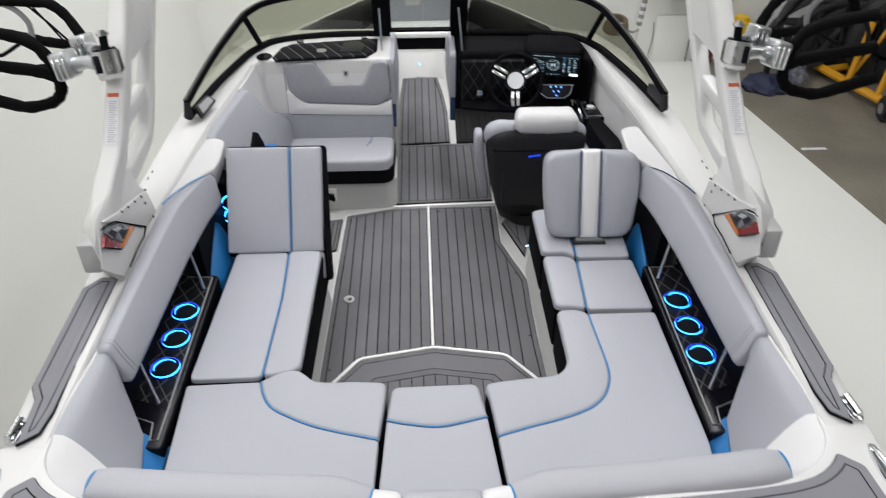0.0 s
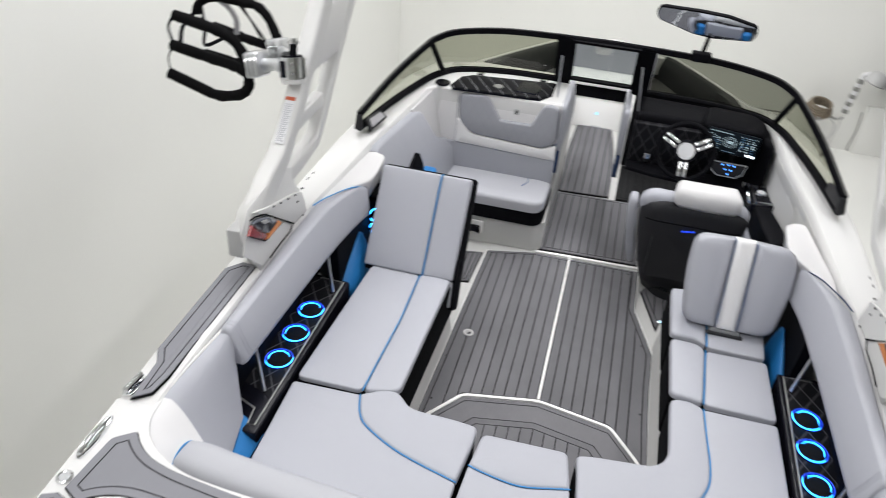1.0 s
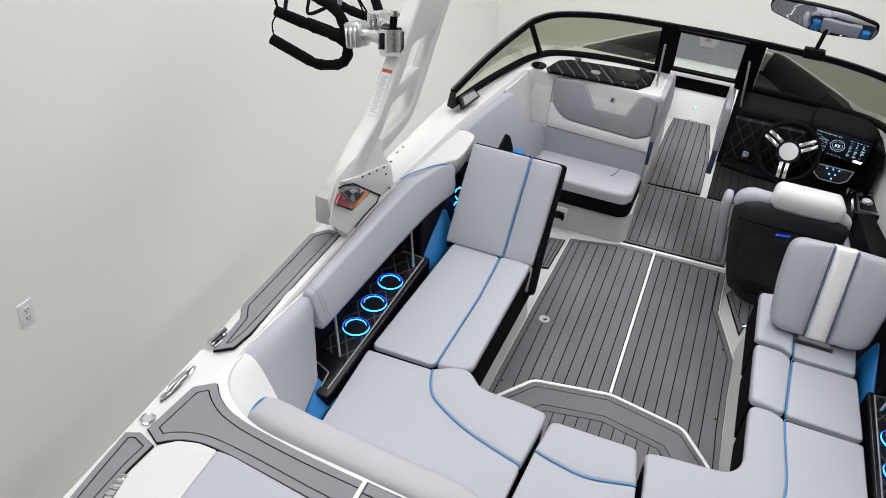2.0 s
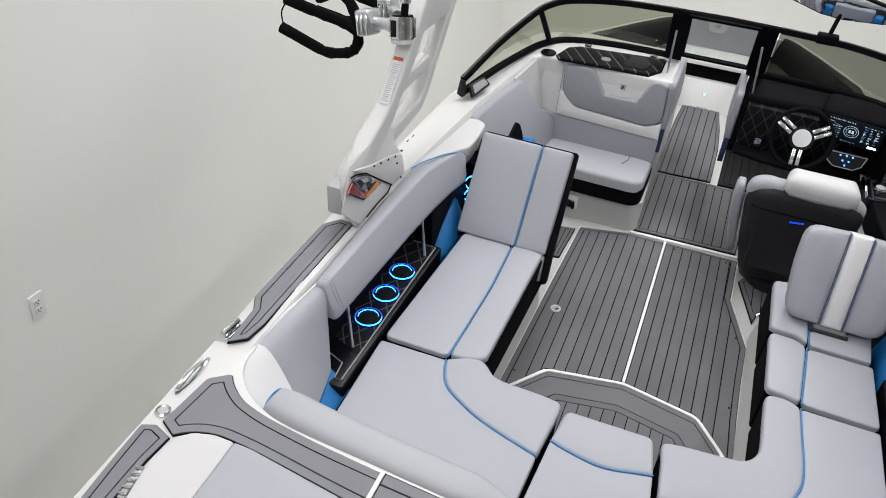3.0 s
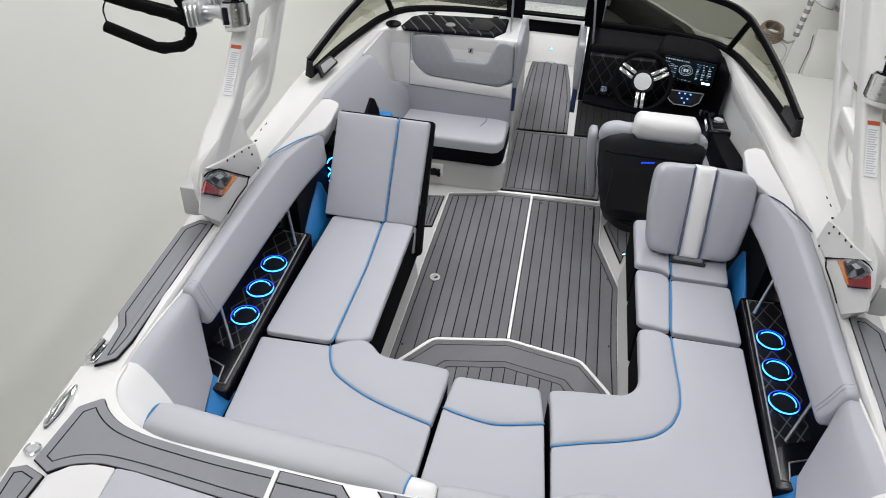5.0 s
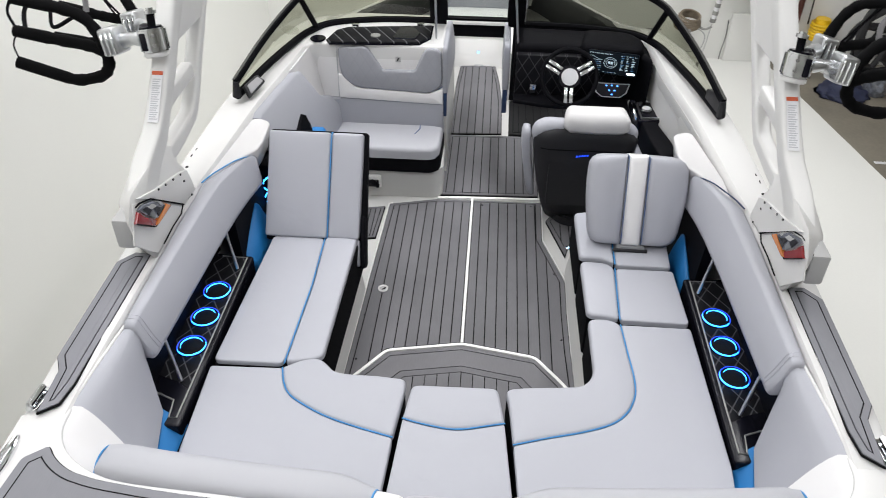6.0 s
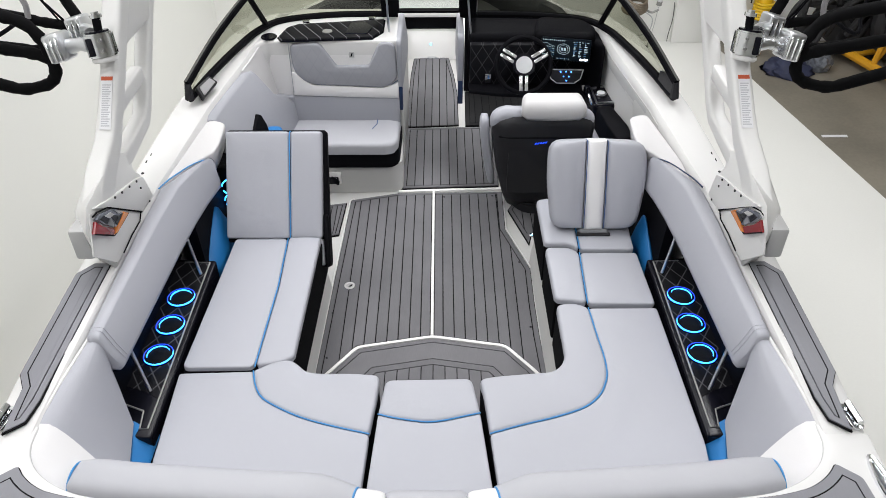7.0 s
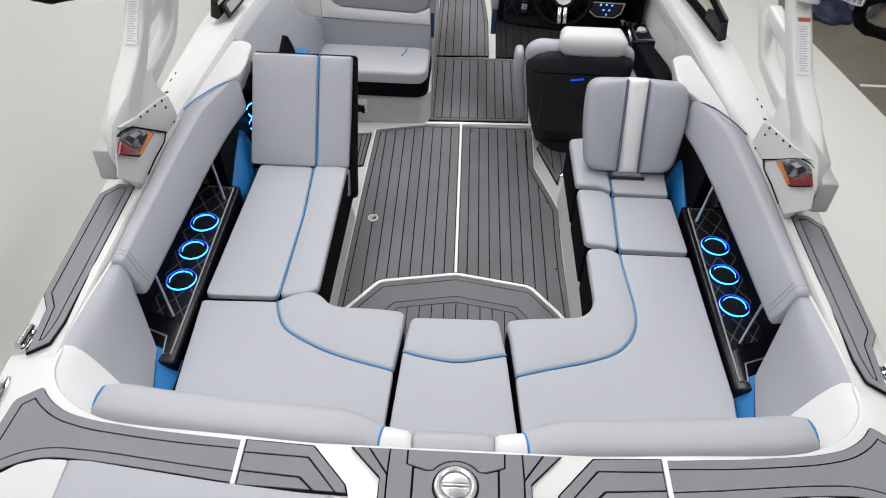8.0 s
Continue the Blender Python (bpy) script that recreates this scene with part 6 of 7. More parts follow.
    part("knob", disc((-s * 0.013, 0, 0.098), 0.022, 0.030, 20, 0.009, CM), CHROME, rk, "chrome release knob")
    part("arm", tube([(s * 1.22, 0.065, 1.435), (s * 1.28, 0.085, 1.430), (s * 1.34, 0.10, 1.412)], [0.032, 0.024, 0.03], 12), BRUSHED, rk, "cast arm")
    part("arm", tube([(s * 1.235, 0.10, 1.46), (s * 1.28, 0.19, 1.44), (s * 1.345, 0.29, 1.40)], [0.026, 0.022, 0.026], 12), BRUSHED, rk, "cast arm")
    for (hx, hy, hz), nm in (((1.365, 0.095, 1.415), "fork_head"), ((1.37, 0.31, 1.395), "second_head")):
        HM = Matrix.Translation((s * hx, hy, hz)) @ Matrix.Rotation(radians(s * 14), 4, "Y") @ Matrix.Rotation(radians(-12), 4, "X")
        head = part(nm, box(-0.034, 0.034, -0.045, 0.05, -0.052, 0.052, 0.012, 3, HM), BRUSHED, rk, "ribbed cast head")
        for k in (-0.02, 0.0, 0.02):
            part("rib", tube([HM @ Vector((k, -0.036, 0.044)), HM @ Vector((k, -0.048, 0.02)), HM @ Vector((k, -0.049, -0.045))], 0.0055, 8), CHROME, head)
    def fork(pts, corners, r=0.0245):
        line = rounded(T(pts), corners, 4)
        part("fork", tube(line, [r * (0.92 + 0.08 * math.sin(1.9 * i)) for i in range(len(line))], 12), RUBBER, rk, "black foam-sleeved fork", smooth=50)

    fork([(1.725, 0.11, 1.560), (1.555, 0.11, 1.530), (1.462, 0.11, 1.500), (1.412, 0.10, 1.415), (1.408, 0.10, 1.305), (1.452, 0.11, 1.258), (1.562, 0.11, 1.232), (1.785, 0.11, 1.303)], [0, 0.04, 0.05, 0.04, 0.03, 0.03, 0.04, 0])
    fork([(1.755, 0.11, 1.432), (1.59, 0.11, 1.402), (1.47, 0.105, 1.385), (1.41, 0.10, 1.365)], [0, 0.04, 0.03, 0])
    fork([(1.80, 0.40, 1.475), (1.775, 0.40, 1.530), (1.70, 0.40, 1.560), (1.50, 0.40, 1.548), (1.445, 0.39, 1.505), (1.385, 0.36, 1.405)], [0, 0.03, 0.04, 0.06, 0.05, 0], 0.022)
    fork([(1.72, 0.40, 1.425), (1.56, 0.40, 1.388), (1.40, 0.37, 1.375)], [0, 0.03, 0], 0.022)
    fork([(1.78, 0.40, 1.290), (1.63, 0.40, 1.268), (1.46, 0.40, 1.285), (1.40, 0.37, 1.355)], [0, 0.03, 0.05, 0], 0.022)
    # cords and webbing between the fork tips
    for pts, r in (([(1.735, 0.12, 1.555), (1.765, 0.12, 1.50), (1.752, 0.12, 1.435)], 0.006), ([(1.752, 0.12, 1.425), (1.785, 0.12, 1.37), (1.782, 0.12, 1.312)], 0.0035),
                   ([(1.80, 0.40, 1.48), (1.84, 0.34, 1.42), (1.80, 0.24, 1.36), (1.76, 0.16, 1.42)], 0.010), ([(1.77, 0.40, 1.50), (1.73, 0.34, 1.43), (1.70, 0.28, 1.38), (1.64, 0.36, 1.40)], 0.008),
                   ([(1.60, 0.40, 1.55), (1.53, 0.40, 1.47), (1.46, 0.38, 1.40)], 0.005), ([(1.58, 0.40, 1.55), (1.52, 0.39, 1.46), (1.47, 0.38, 1.385)], 0.004)):
        part("cord", tube(smooth_line(T(pts), 5), r, 6), BLACK, rk, "black elastic cord")
    part("strap", tube(smooth_line(T([(1.70, 0.41, 1.545), (1.64, 0.40, 1.52), (1.60, 0.39, 1.47), (1.60, 0.38, 1.41)]), 5), 0.012, 6), PLATE_GREY, rk, "grey reflective strap")

    if s > 0:
        # the starboard leg leans in a little more than the port one
        for ob in tw.children_recursive + rk.children_recursive:
            for v in ob.data.vertices:
                v.co.x -= 0.05 * max(0.0, v.co.z - 0.80)

# ---- gunwale and after deck foam, hardware ----
GP = [(1.207, -0.352), (1.265, -0.350), (1.315, -0.41), (1.318, -0.895), (1.287, -0.952), (1.281, -1.118), (1.230, -1.08), (1.216, -1.0)]


def foam_pad(polys, label, z, bands=(0.012,), end=None):
    """A foam deck pad with a black outline and grooves along its sides; with end, the grooves run out at that x."""
    pad = thing("deck_pad", label, "deck pad", "foam pads on the deck")
    for poly in polys:
        poly = poly if area(poly) > 0 else poly[::-1]
        part("backing", slab(inset(poly, -0.003), z - 0.004, z + 0.004), GROOVE, pad, smooth=0)
        run_out = lambda pts: [(math.copysign(end, p[0]), p[1]) if end and abs(abs(p[0]) - end) < 0.045 else p for p in pts]
        for d in bands:
            rim = slab(poly, z + 0.001, z + 0.008)
            bmesh.ops.delete(rim, geom=[f for f in rim.faces if len(f.verts) > 4 and f.normal.z > -2], context="FACES_ONLY")
            inner = run_out(inset(poly, d - 0.0042))
            n = len(poly)
            top, low = ([rim.verts.new((*p, h)) for p in pts] for pts, h in ((poly, z + 0.008), (inner, z + 0.008)))
            for i in range(n):
                j = (i + 1) % n
                if (Vector(inner[i]) - Vector(poly[i])).length + (Vector(inner[j]) - Vector(poly[j])).length > 0.004:
                    rim.faces.new((top[i], top[j], low[j], low[i]))
            part("band", rim, FOAM_LIGHT, pad, smooth=0)
            core = run_out(inset(poly, d))
        part("middle", slab(core, z + 0.001, z + 0.008), FOAM_LIGHT, pad, smooth=0)
    return pad


def lay_on_gunwale(ob, s):
    """Bends a pad down onto the sheer of the gunwale."""
    for o in ob.children_recursive:
        for v in o.data.vertices:
            v.co.z += rail_z(v.co.y) - rail_z(-0.7) + 0.004


for s in (-1, 1):
    gp = foam_pad([[(s * x, y) for x, y in GP]], "long grey foam step pad on the gunwale", rail_z(-0.7) + 0.006, (0.024,))
    lay_on_gunwale(gp, s)
    edge = [(-1.187, -1.236), (-1.165, -1.264), (-1.129, -1.294), (-1.085, -1.318), (-1.002, -1.340), (-0.809, -1.363), (-0.581, -1.378), (-0.582, -1.504), (-0.80, -1.478), (-0.963, -1.460), (-1.074, -1.455), (-1.135, -1.468), (-1.179, -1.491), (-1.205, -1.513), (-1.263, -1.482), (-1.246, -1.284)]
    edge = rounded(edge, [0.01, 0.03, 0.06, 0.06, 0.09, 0.09, 0, 0, 0.09, 0.09, 0.06, 0.05, 0.03, 0, 0, 0.01], 4)
    foam_pad([[(-s * x, y) for x, y in edge]], "curved grey foam pad on the after deck corner", 0.705, (0.030,), 0.5815)
    wing = thing("deck_pad", "grey grooved foam pad on the after deck", "deck pad", "foam pads on the deck")
    flip = lambda pts: [(-s * x, y) for x, y in pts]
    part("backing", slab(flip([(-0.569, -1.371), (-0.379, -1.381), (-0.279, -1.494), (-0.271, -1.523), (-0.569, -1.513)]), 0.701, 0.709), GROOVE, wing, smooth=0)
    for piece in ([(-0.564, -1.376), (-0.382, -1.386), (-0.284, -1.496), (-0.277, -1.518), (-0.303, -1.517), (-0.388, -1.418), (-0.564, -1.411)],
                  [(-0.564, -1.4165), (-0.391, -1.4235), (-0.309, -1.5165), (-0.362, -1.5145), (-0.402, -1.4775), (-0.564, -1.466)],
                  [(-0.564, -1.4715), (-0.406, -1.4835), (-0.371, -1.5140), (-0.564, -1.508)]):
        part("band", slab(flip(piece), 0.706, 0.713), FOAM_LIGHT, wing, smooth=0)
    foam_pad([[(-s * x, y) for x, y in ((-1.312, -1.523), (-1.274, -1.506), (-1.210, -1.528), (-1.217, -1.623), (-1.214, -1.76), (-1.205, -2.3), (-1.27, -2.3), (-1.288, -1.832), (-1.303, -1.662))]], "grey foam pad along the after deck edge", 0.705, (0.022,))
    part("divider", box(-s * -0.5815, -s * -0.5680, -1.512, -1.372, 0.70, 0.717, 0.002), BEAD, boat, "white divider between the pads")
    sun = thing("sun_pad", "grey and white vinyl sun pad on the engine hatch", "pad", "sun pads")
    SW = [(-1.016, -1.470), (-1.085, -1.471), (-1.145, -1.490), (-1.183, -1.525), (-1.197, -1.640), (-1.165, -1.8), (-1.14, -2.35), (-0.985, -2.35), (-1.010, -1.712)]
    SG = [(-1.0155, -1.470), (-0.96, -1.470), (-0.80, -1.489), (-0.60, -1.513), (-0.30, -1.538), (-0.30, -2.35), (-0.9845, -2.35), (-1.0095, -1.712)]
    part("white_cushion", slab(rounded([(-s * x, y) for x, y in SW], 0.012), 0.68, 0.728, 0.006, 4, 0.0015), VINYL_WHITE, sun, "white vinyl side", smooth=60)
    part("grey_cushion", slab(rounded([(-s * x, y) for x, y in SG], 0.008), 0.68, 0.728, 0.006, 4, 0.0015), VINYL, sun, "grey vinyl middle", smooth=60)
    hg = thing("slotted_vent", "chrome slotted vent plate beside the sun pad", "vent", "gunwale hardware")
    part("plate", slab(rounded(cushion_poly(-0.012, 0.012, -0.055, 0.055), 0.006), 0, 0.006, 0.002), CHROME, hg)
    for k in range(5):
        part("knuckle", tube([(-0.012, -0.044 + 0.022 * k, 0.009), (0.012, -0.040 + 0.022 * k, 0.009)], 0.005, 8), CHROME, hg)
    hg.matrix_world = pose(s * 1.200, -1.70, 0.713, 0, 0, -s * 8)
    cl = thing("deck_cleat", "chrome pop-up cleat on the gunwale", "cleat", "gunwale hardware")
    part("base", slab(rounded(cushion_poly(-0.022, 0.022, -0.05, 0.05), 0.02), 0, 0.006, 0.002), CHROME, cl)
    part("bar", tube([(0, -0.04, 0.02), (0, 0.04, 0.02)], 0.011, 10), CHROME, cl)
    for k in (-0.03, 0.03):
        part("foot", disc((0, k, 0.010), 0.008, 0.018, 10), CHROME, cl)
    cl.matrix_world = pose(s * 1.307, -1.062, rail_z(-1.06) + 0.002, 0, s * 8, s * 5)
    gh = thing("grab_handle", "oval chrome grab handle on the gunwale corner", "handle", "gunwale hardware")
    part("bezel", ring((0, 0, 0), 0.036, 0.009, 28, 8, Matrix.Diagonal((0.5, 2.0, 1, 1))), CHROME, gh)
    part("cup", disc((0, 0, 0), 0.034, 0.004, 28, 0, Matrix.Diagonal((0.5, 2.0, 1, 1))), BRUSHED, gh)
    part("bar", tube([(0.0, -0.075, 0.006), (0.004, 0, 0.016), (0.0, 0.075, 0.006)], 0.008, 8), CHROME, gh)
    gh.matrix_world = pose(s * 1.302, -1.288, 0.706, 0, s * 12, 0)
    fc = thing("filler_cap", "small round chrome filler cap on the deck", "cap", "gunwale hardware")
    part("rim", ring((0, 0, 0), 0.02, 0.005, 20, 6), CHROME, fc)
    part("cap", disc((0, 0, 0.001), 0.018, 0.006, 16, 0.002), BRUSHED, fc)
    fc.matrix_world = pose(s * 1.292, -1.449, 0.706)

walk_pad = thing("deck_pad", "grey foam pad round the chrome cap at the stern", "deck pad", "foam pads on the deck")
CX = 0.008
part("backing", slab([(CX - 0.287, -1.379), (CX + 0.287, -1.379), (CX + 0.203, -1.468), (CX + 0.203, -2.3), (CX - 0.203, -2.3), (CX - 0.203, -1.468)], 0.70, 0.708), GROOVE, walk_pad, smooth=0)
for poly in ([(-0.280, -1.383), (-0.240, -1.383), (-0.185, -1.462), (-0.176, -2.3), (-0.199, -2.3), (-0.200, -1.468)], [(-0.233, -1.383), (-0.182, -1.383), (-0.185, -1.452)],
             [(-0.177, -1.383), (-0.134, -1.383), (-0.134, -1.427), (-0.118, -1.434), (-0.116, -2.3), (-0.171, -2.3), (-0.180, -1.460)]):
    for sgn in (1, -1):
        part("band", slab([(CX + sgn * x, y) for x, y in poly], 0.704, 0.714), FOAM_LIGHT, walk_pad, smooth=0)
bow_arc = lambda r: [(CX + r * math.cos(q), -1.488 + r * math.sin(q)) for q in np.linspace(radians(38), radians(142), 13)]
part("band", slab([(CX - 0.129, -1.383), (CX - 0.129, -1.424), (CX - 0.080, -1.440)] + bow_arc(0.079)[::-1] + [(CX + 0.080, -1.440), (CX + 0.129, -1.424), (CX + 0.129, -1.383)], 0.704, 0.714), FOAM_LIGHT, walk_pad, smooth=0)
part("band", slab([(CX - 0.111, -1.437), (CX - 0.080, -1.446)] + bow_arc(0.074)[::-1] + [(CX + 0.080, -1.446), (CX + 0.111, -1.437), (CX + 0.111, -2.3), (CX - 0.111, -2.3)], 0.704, 0.714), FOAM_LIGHT, walk_pad, smooth=0)
tc = thing("table_socket", "round chrome table socket in the stern pad", "socket")
part("recess", disc((CX, -1.488, 0.714), 0.062, 0.006, 36), GROOVE, tc)
part("rim", ring((CX, -1.488, 0.718), 0.049, 0.009, 36, 8), BRUSHED, tc)
part("cap", disc((CX, -1.488, 0.717), 0.040, 0.006, 32, 0.002), LAMP_GREY, tc, "pale grey cap")
for sgn in (-1, 1):
    half = [(CX + 0.036 * math.cos(q), -1.488 + sgn * (0.006 + 0.030 * math.sin(q))) for q in np.linspace(0, math.pi, 13)]
    part("finger_plate", slab(half[::sgn], 0.719, 0.725, 0.002), BRUSHED, tc, "half-round metal plate")
part("grip", box(CX - 0.034, CX + 0.034, -1.4915, -1.4845, 0.719, 0.728, 0.003), BRUSHED, tc)

# dark hull vents under the tower
for s in (-1, 1):
    hv = thing("hull_vent", "narrow black vent slot in the white gunwale", "vent", "hull vents")
    for k in range(2):
        y = 0.350 + 0.052 * k
        part("slot", box(-0.003, 0.003, -0.023, 0.023, -0.004, 0.0015, 0.001, 2, Matrix.Translation((s * (1.270 - 0.12 * (y - 0.36)), y, rail_z(y) - 0.001))), BLACK, hv)
    sn = thing("snap_stud", "small dark snap stud on the gunwale", "stud", "gunwale studs")
    part("head", disc((s * 1.262, 0.247, rail_z(0.247) + 0.002), 0.008, 0.006, 12, 0.002), CHARCOAL, sn)
# small latch on the lounge base and courtesy lamp
lt = thing("base_latch", "small black latch on the lounge base", "latch")
part("plate", box(-0.648, -0.545, 1.208, 1.222, 0.066, 0.150, 0.006), BEAD, lt, "white moulded recess")
part("body", box(-0.625, -0.560, 1.186, 1.212, 0.080, 0.120, 0.007), BLACK_GLOSS, lt, "black latch body")
part("catch", tube([(-0.600, 1.186, 0.128), (-0.575, 1.178, 0.120), (-0.562, 1.184, 0.100), (-0.566, 1.186, 0.082)], 0.009, 8), BLACK, lt, "black hook")
part("stud", disc((-0.574, 1.182, 0.124), 0.005, 0.006, 10), BRUSHED, lt)
ct = thing("courtesy_lamp", "small lit courtesy lamp at the foot of the seat", "lamp")
part("lens", disc((0.510, 0.555, 0.182), 0.0055, 0.010, 12, 0.002), LED_PALE, ct)
part("bezel", ring((0.510, 0.555, 0.184), 0.010, 0.004, 16, 6), CHROME, ct, "chrome bezel")

# side speakers with ring lights behind the port backrest
sk = thing("speaker", "black speaker with glowing blue rings", "speaker")
for z in (0.528, 0.448):
    km = frame_from((-0.978, 0.497, z), (1, 0.25, 0), (0, 0.35, 0.94))
    for mid, half in ((2.1, 0.95), (4.4, 0.85)):
        arc = [km @ Vector((0.034 * math.cos(q), 0.034 * math.sin(q), 0.004)) for q in np.linspace(mid - half, mid + half, 14)]
        part("light_ring", tube(arc, [0.001 + 0.003 * abs(math.sin(math.pi * i / 13)) ** 0.7 for i in range(14)], 6), LED, sk, "glowing blue arc")
    part("cone", ring((0, 0, 0), 0.034, 0.004, 24, 6, km), BLACK_GLOSS, sk)
part("grille", box(-1.06, -0.92, 0.515, 0.55, 0.30, 0.62, 0.01), BLACK, sk)

# ---- things along the far side of the room ----
coil = thing("hose_coil", "coiled tan hose hung on a wall bracket", "hose")
for k in range(6):
    part("turn", ring((0.003 * (k % 2), 0, 0.020 * k), 0.128 - 0.006 * k, 0.0125, 30, 6, Matrix.Translation((2.03, 5.14, -0.36)) @ Matrix.Rotation(radians(14), 4, "X") @ Matrix.Rotation(radians(-8 + 2.5 * k), 4, "Y")), BROWN_HOSE, coil)
part("tail", tube(smooth_line([(2.12, 5.1, -0.36), (2.20, 5.08, -0.39), (2.27, 5.08, -0.36)], 5), 0.013, 6), STEEL_DULL, coil)
part("lead", tube(smooth_line([(2.12, 5.1, -0.38), (2.22, 5.08, -0.46), (2.19, 5.06, -0.60), (2.06, 5.06, -0.63), (1.95, 5.06, -0.56)], 5), 0.006, 6), LAMP_GREY, coil, "thin pale lead")
part("bracket", tube([(2.03, 5.28, -0.385), (2.03, 5.0, -0.385)], 0.02, 8), STEEL_DULL, coil)
# ribbed hose neck; the dome at its head is made up for unclear clutter
rkp = thing("work_lamp", "ribbed flexible hose neck with a grey dome for clutter", "lamp")
na, nb = Vector((2.27, 5.10, -0.32)), Vector((2.305, 5.10, 0.04))
for k in range(9):
    part("neck_band", tube([na.lerp(nb, k / 9), na.lerp(nb, (k + 1) / 9)], 0.026 if k % 2 else 0.030, 10), PAPER if k % 2 else STEEL_DULL, rkp, smooth=0)
LPM = Matrix.Translation((2.43, 5.08, 0.055)) @ Matrix.Rotation(radians(18), 4, "Y")
part("shade", loft([[tuple(LPM @ Vector((r * math.cos(q), r * math.sin(q), z))) for q in np.linspace(0, 2 * math.pi, 21)[:-1]] for r, z in ((0.03, 0.085), (0.065, 0.07), (0.095, 0.03), (0.105, -0.02))]), LAMP_GREY, rkp, "pale grey dome", smooth=60)
part("rim", ring((0, 0, -0.025), 0.10, 0.007, 28, 8, LPM), STEEL_DULL, rkp, "dull steel rim")
part("arm", tube(smooth_line([tuple(nb), (2.32, 5.10, 0.09), (2.38, 5.09, 0.11), (2.42, 5.08, 0.11)], 4), 0.018, 8), PAPER, rkp)
part("cable", tube(smooth_line([(2.27, 5.10, -0.34), (2.24, 5.06, -0.55), (2.20, 5.04, -0.75)], 4), 0.004, 6), LAMP_GREY, rkp, "thin pale cable")
part("plug", tube([(2.20, 5.04, -0.74), (2.19, 5.04, -0.80)], 0.016, 8), STEEL_DULL, rkp)
for ob in (coil, rkp):
    ob.location = (0.06, 0.20, -0.09)
bench = thing("work_shelf", "cluttered steel shelf against the wall", "shelf")
part("top", box(2.5, 3.1, 5.0, 5.28, -0.02, 0.02), STEEL_DULL, bench)
part("tin", disc((2.60, 5.12, 0.05), 0.035, 0.06, 16), STEEL_DULL, bench)
part("clamp", tube(smooth_line([(2.66, 5.10, 0.05), (2.70, 5.09, 0.10), (2.76, 5.09, 0.11), (2.80, 5.10, 0.05)], 4), 0.012, 6), DARK_STUFF, bench)
part("tool", box(2.72, 2.95, 5.08, 5.15, 0.02, 0.10, 0.02), DARK_STUFF, bench)
bench.location = (0.10, 0.22, -0.08)
trol = thing("equipment_stand", "low steel equipment stand behind the bow", "stand")
for y in (4.87, 5.02, 5.18):
    part("rail", tube([(1.1, y, -0.46), (1.8, y, -0.46)], 0.008, 8), STEEL_DULL, trol, "thin steel rail")
for x in (1.15, 1.45, 1.75):
    part("cross_bar", tube([(x, 4.87, -0.46), (x, 5.18, -0.46)], 0.008, 8), STEEL_DULL, trol)
for x in (1.15, 1.75):
    part("leg", box(x - 0.02, x + 0.02, 4.86, 4.90, FLOOR_Z, -0.45), STEEL_DULL, trol)
line = solid("floor_mark", slab([(3.46, 3.41), (3.69, 3.41), (3.69, 3.445), (3.46, 3.445)], FLOOR_Z - 0.004, FLOOR_Z + 0.001), PAPER, "short white painted line on the concrete", "floor mark", "structure", smooth=0)
for i, (x, y, r) in enumerate(((4.9, 4.85, 0.40), (5.5, 4.6, 0.42))):
    tyre = thing("spare_tyre", "black tyre standing on the concrete", "tyre", "tyres by the wall")
    part("tread", ring((0, 0, 0), r, 0.12, 36, 10, frame_from((x, y, FLOOR_Z + r + 0.12), (1, 0.3 * i, 0), (0, 0, 1))), DARK_STUFF, tyre)
    part("rim", disc((0, 0, 0), r * 0.62, 0.08, 24, 0.01, frame_from((x, y, FLOOR_Z + r + 0.12), (1, 0.3 * i, 0), (0, 0, 1))), DARK_STUFF, tyre)
yj = thing("yellow_trolley", "yellow steel trolley with dark castors", "trolley")
a, b = Vector((4.24, 5.06, FLOOR_Z + 0.12)), Vector((4.56, 4.02, FLOOR_Z + 0.12))
part("rail", tube([a, b], 0.045, 8), YELLOW, yj)
part("rail", tube([a + Vector((0.75, 0.2, 0)), b + Vector((0.75, 0.2, 0))], 0.045, 8), YELLOW, yj)
for k in (0.15, 0.9):
    part("cross_bar", tube([a.lerp(b, k), a.lerp(b, k) + Vector((0.75, 0.2, 0))], 0.04, 8), YELLOW, yj)
for k in (0.45, 0.82):
    p = a.lerp(b, k)
    part("post", tube([p, p + Vector((0.08, 0.02, 0.62))], 0.03, 8), YELLOW, yj)
    part("brace", tube([p + Vector((0.0, 0.0, 0.03)), p + Vector((0.35, 0.1, 0.60))], 0.022, 8), YELLOW, yj)
for p in (b + Vector((-0.10, -0.06, 0)), a + Vector((0.6, 0.2, 0)), b + Vector((0.7, 0.1, 0))):
    wm = frame_from((p.x, p.y, FLOOR_Z + 0.125), (0.15, 1, 0), (0, 0, 1))
    wh = part("castor", disc((0, 0, 0), 0.125, 0.07, 28, 0.02, wm), DARK_STUFF, yj, "black rubber castor")
    part("hub", disc((0, 0, 0), 0.06, 0.078, 20, 0.006, wm), STEEL_DULL, wh)
bx = thing("hose_reel", "yellow coiled hose on a wall hook with a black cord", "hose")
for k in range(6):
    part("turn", ring((3.48, 5.40, -0.575 + 0.031 * k), 0.098 - 0.003 * (k % 2), 0.0155, 26, 8), HOSE_YELLOW, bx)
part("core", disc((3.48, 5.40, -0.475), 0.078, 0.22, 24, 0.01), HOSE_YELLOW, bx, "yellow drum")
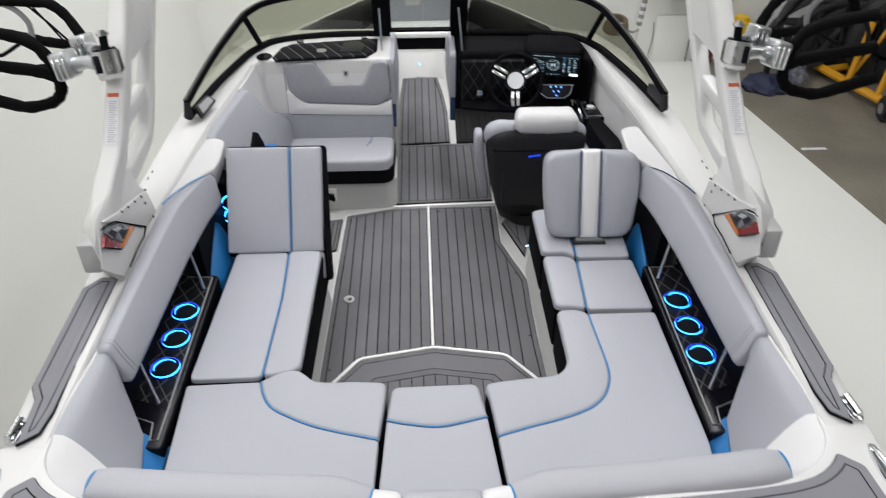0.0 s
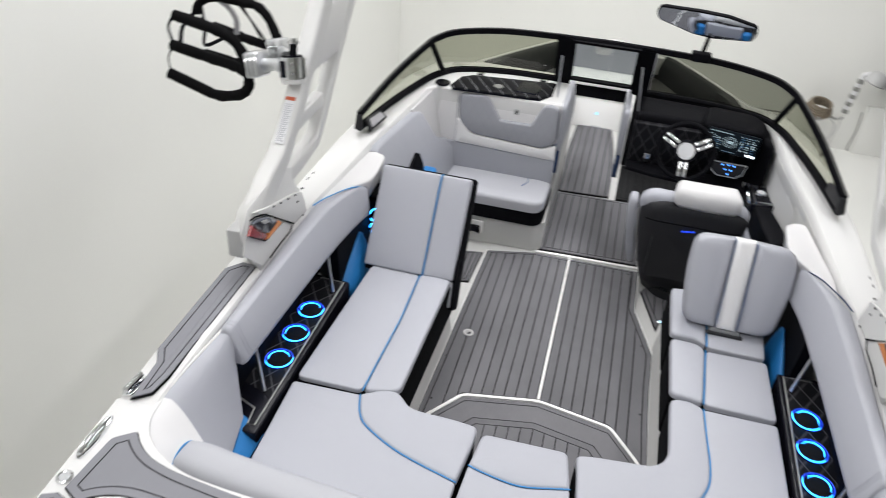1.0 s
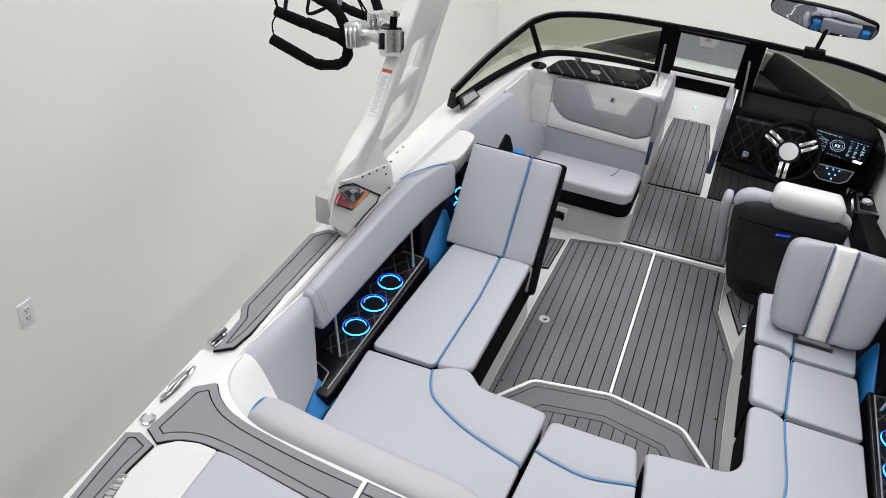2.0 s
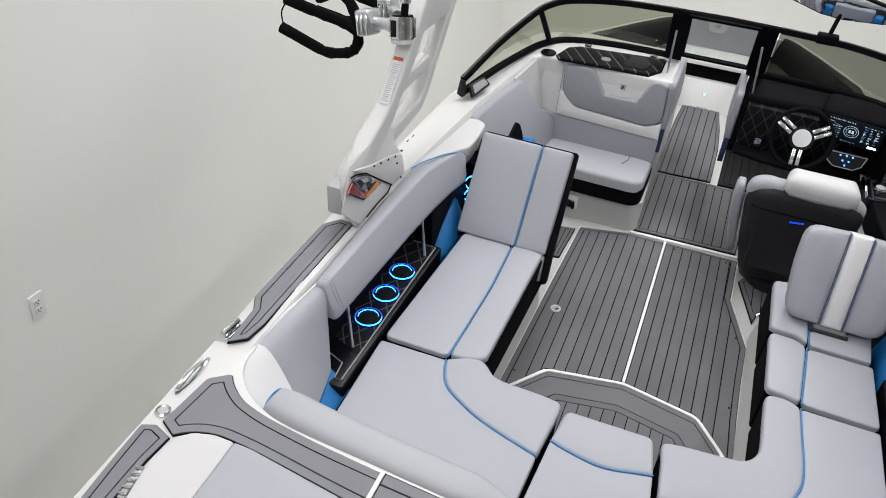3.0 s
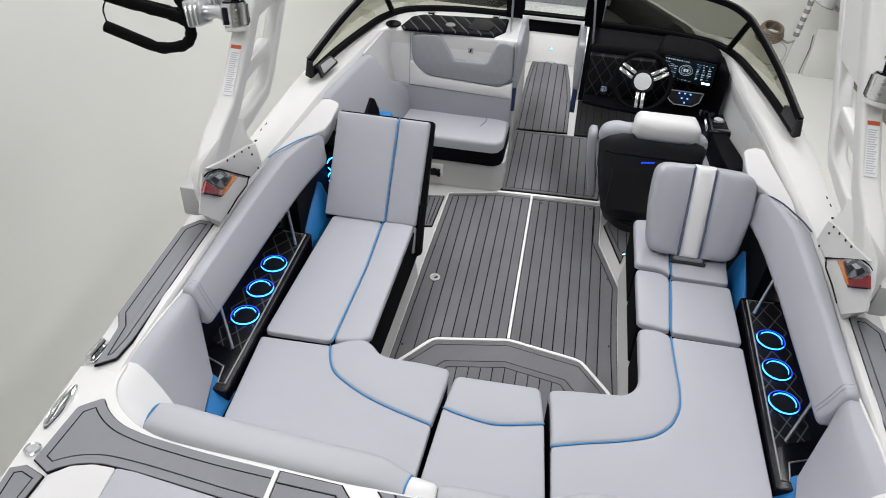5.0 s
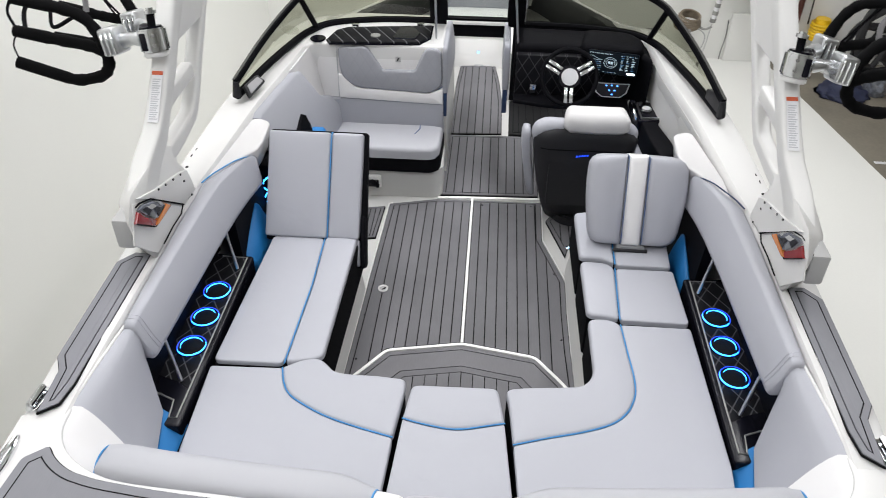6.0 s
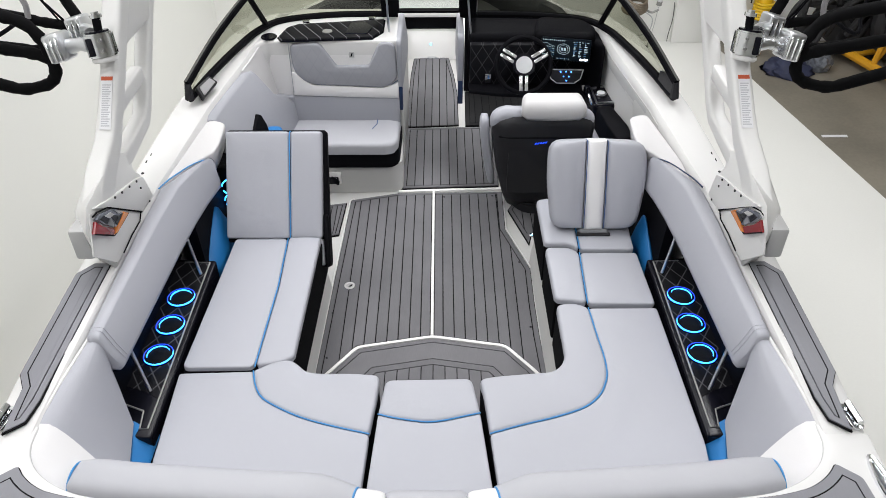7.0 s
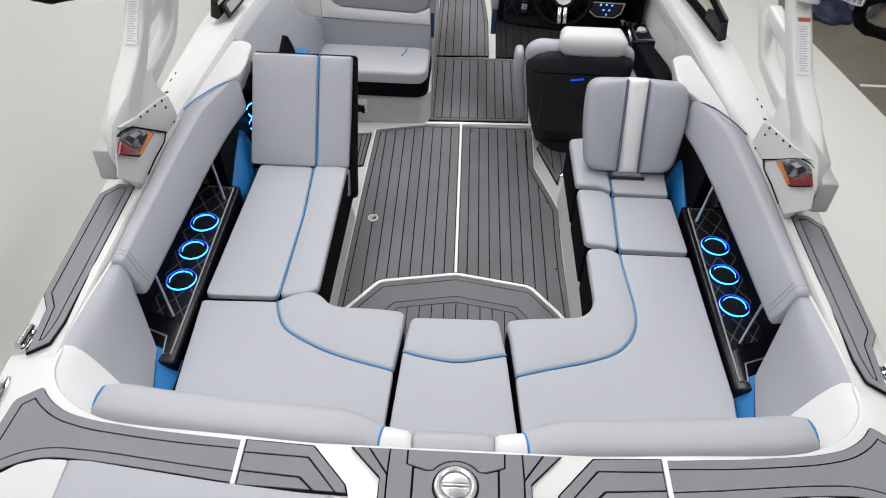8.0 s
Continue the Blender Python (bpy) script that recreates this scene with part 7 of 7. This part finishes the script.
part("hook", tube(smooth_line([(3.55, 5.36, -0.44), (3.62, 5.34, -0.46), (3.62, 5.34, -0.53), (3.56, 5.36, -0.57)], 4), 0.008, 6), DARK_STUFF, bx, "black wire handle")
part("cord", tube([(3.33, 5.47, 0.9), (3.34, 5.47, 0.2), (3.36, 5.46, -0.45)], 0.008, 6), DARK_STUFF, bx, "black cord")
part("stand", box(3.43, 3.55, 5.36, 5.44, FLOOR_Z, -0.585, 0.01), LAMP_GREY, bx, "pale stand")
wb = thing("wall_panel", "white board with dark edges standing against the wall", "board")
part("board", box(2.58, 2.97, 5.475, 5.515, FLOOR_Z, -0.38, 0.004), WALL, wb)
part("edge", tube([(2.985, 5.47, -0.42), (2.965, 5.455, -0.72), (2.955, 5.44, FLOOR_Z + 0.01)], 0.006, 6), DARK_STUFF, wb, "black edge")
part("cord", tube(smooth_line([(2.55, 5.49, -0.45), (2.56, 5.485, -0.62), (2.54, 5.48, -0.80), (2.535, 5.47, -0.88)], 4), 0.004, 6), DARK_STUFF, wb, "thin dark cord")
mach = thing("workshop_machine", "dark machine with a spoked wheel on a frame", "machine")
part("wheel_rim", ring((0, 0, 0), 0.42, 0.045, 36, 8, frame_from((4.05, 4.95, -0.32), (1, 0.25, 0), (0, 0.1, 1))), DARK_STUFF, mach)
for k in range(5):
    wa = 2 * math.pi * k / 5 + 0.4
    part("spoke", tube([frame_from((4.05, 4.95, -0.32), (1, 0.25, 0), (0, 0.1, 1)) @ Vector((0.05 * math.cos(wa), 0.05 * math.sin(wa), 0)), frame_from((4.05, 4.95, -0.32), (1, 0.25, 0), (0, 0.1, 1)) @ Vector((0.42 * math.cos(wa), 0.42 * math.sin(wa), 0))], 0.03, 8), DARK_STUFF, mach)
part("body", box(4.15, 5.9, 5.0, 5.35, FLOOR_Z + 0.12, 0.22, 0.03), DARK_STUFF, mach)
for k in range(4):
    part("arm", tube(smooth_line([(3.55 + 0.22 * k, 4.95, FLOOR_Z + 0.3), (3.62 + 0.25 * k, 4.90, -0.25), (3.95 + 0.25 * k, 4.88, -0.02 - 0.03 * k), (4.35 + 0.25 * k, 4.92, -0.12)], 5), 0.035, 8), DARK_STUFF, mach)
for x in (3.72, 4.4, 5.1):
    part("leg", box(x - 0.025, x + 0.025, 5.0, 5.05, FLOOR_Z, -0.3), DARK_STUFF, mach)
part("beam", box(3.7, 5.15, 5.0, 5.05, -0.32, -0.26), DARK_STUFF, mach)
bag = thing("clear_bag", "crumpled clear plastic bag on the concrete", "bag")
bm = bmesh.new()
bmesh.ops.create_icosphere(bm, subdivisions=3, radius=1)
for v in bm.verts:
    n = noise.noise(v.co * 2.7) * 0.3 + noise.noise(v.co * 7) * 0.2
    v.co = Vector((3.95 + v.co.x * (0.12 + 0.1 * n), 4.80 + v.co.y * (0.12 + 0.1 * n), FLOOR_Z + max(0, v.co.z + 0.5) * (0.14 + 0.1 * n)))
part("film", bm, SMOKE_LENS, bag)
tarp = thing("folded_tarp", "crumpled dark tarp on the floor", "tarp")
bm = bmesh.new()
bmesh.ops.create_icosphere(bm, subdivisions=4, radius=1)
for v in bm.verts:
    n = noise.noise(v.co * 2.3) * 0.35 + noise.noise(v.co * 6) * 0.12
    v.co = Vector((3.62 + v.co.x * (0.24 + n * 0.2), 4.76 + v.co.y * (0.22 + 0.1 * n), FLOOR_Z + max(0, v.co.z) * (0.12 + 0.12 * n)))
part("cloth", bm, NAVY_CLOTH, tarp)
pst = thing("steel_column", "brown-red painted pipe against the wall", "pipe")
part("pipe", tube([(3.22, 5.42, FLOOR_Z), (3.22, 5.42, 4.2)], 0.03, 12), surface("oxide_paint", (0.12, 0.035, 0.025), 0.5), pst)


# ---- small details ----
# dark snap studs in the floor mats
studs = thing("mat_stud", "small dark snap stud in the floor mat", "stud", "mat studs")
part("head", disc((0.0, 0.0, 0.008), 0.0055, 0.004, 10, 0.001), CHARCOAL, studs)
studs.matrix_world = pose(-0.49, 0.16, 0)
for x, y in ((-0.475, 0.62), (-0.46, 1.08), (-0.06, 1.16), (0.06, 1.16), (0.345, 1.17), (0.455, 0.55), (0.470, 0.06), (-0.485, -0.14)):
    copy_thing(studs, pose(x, y, 0))
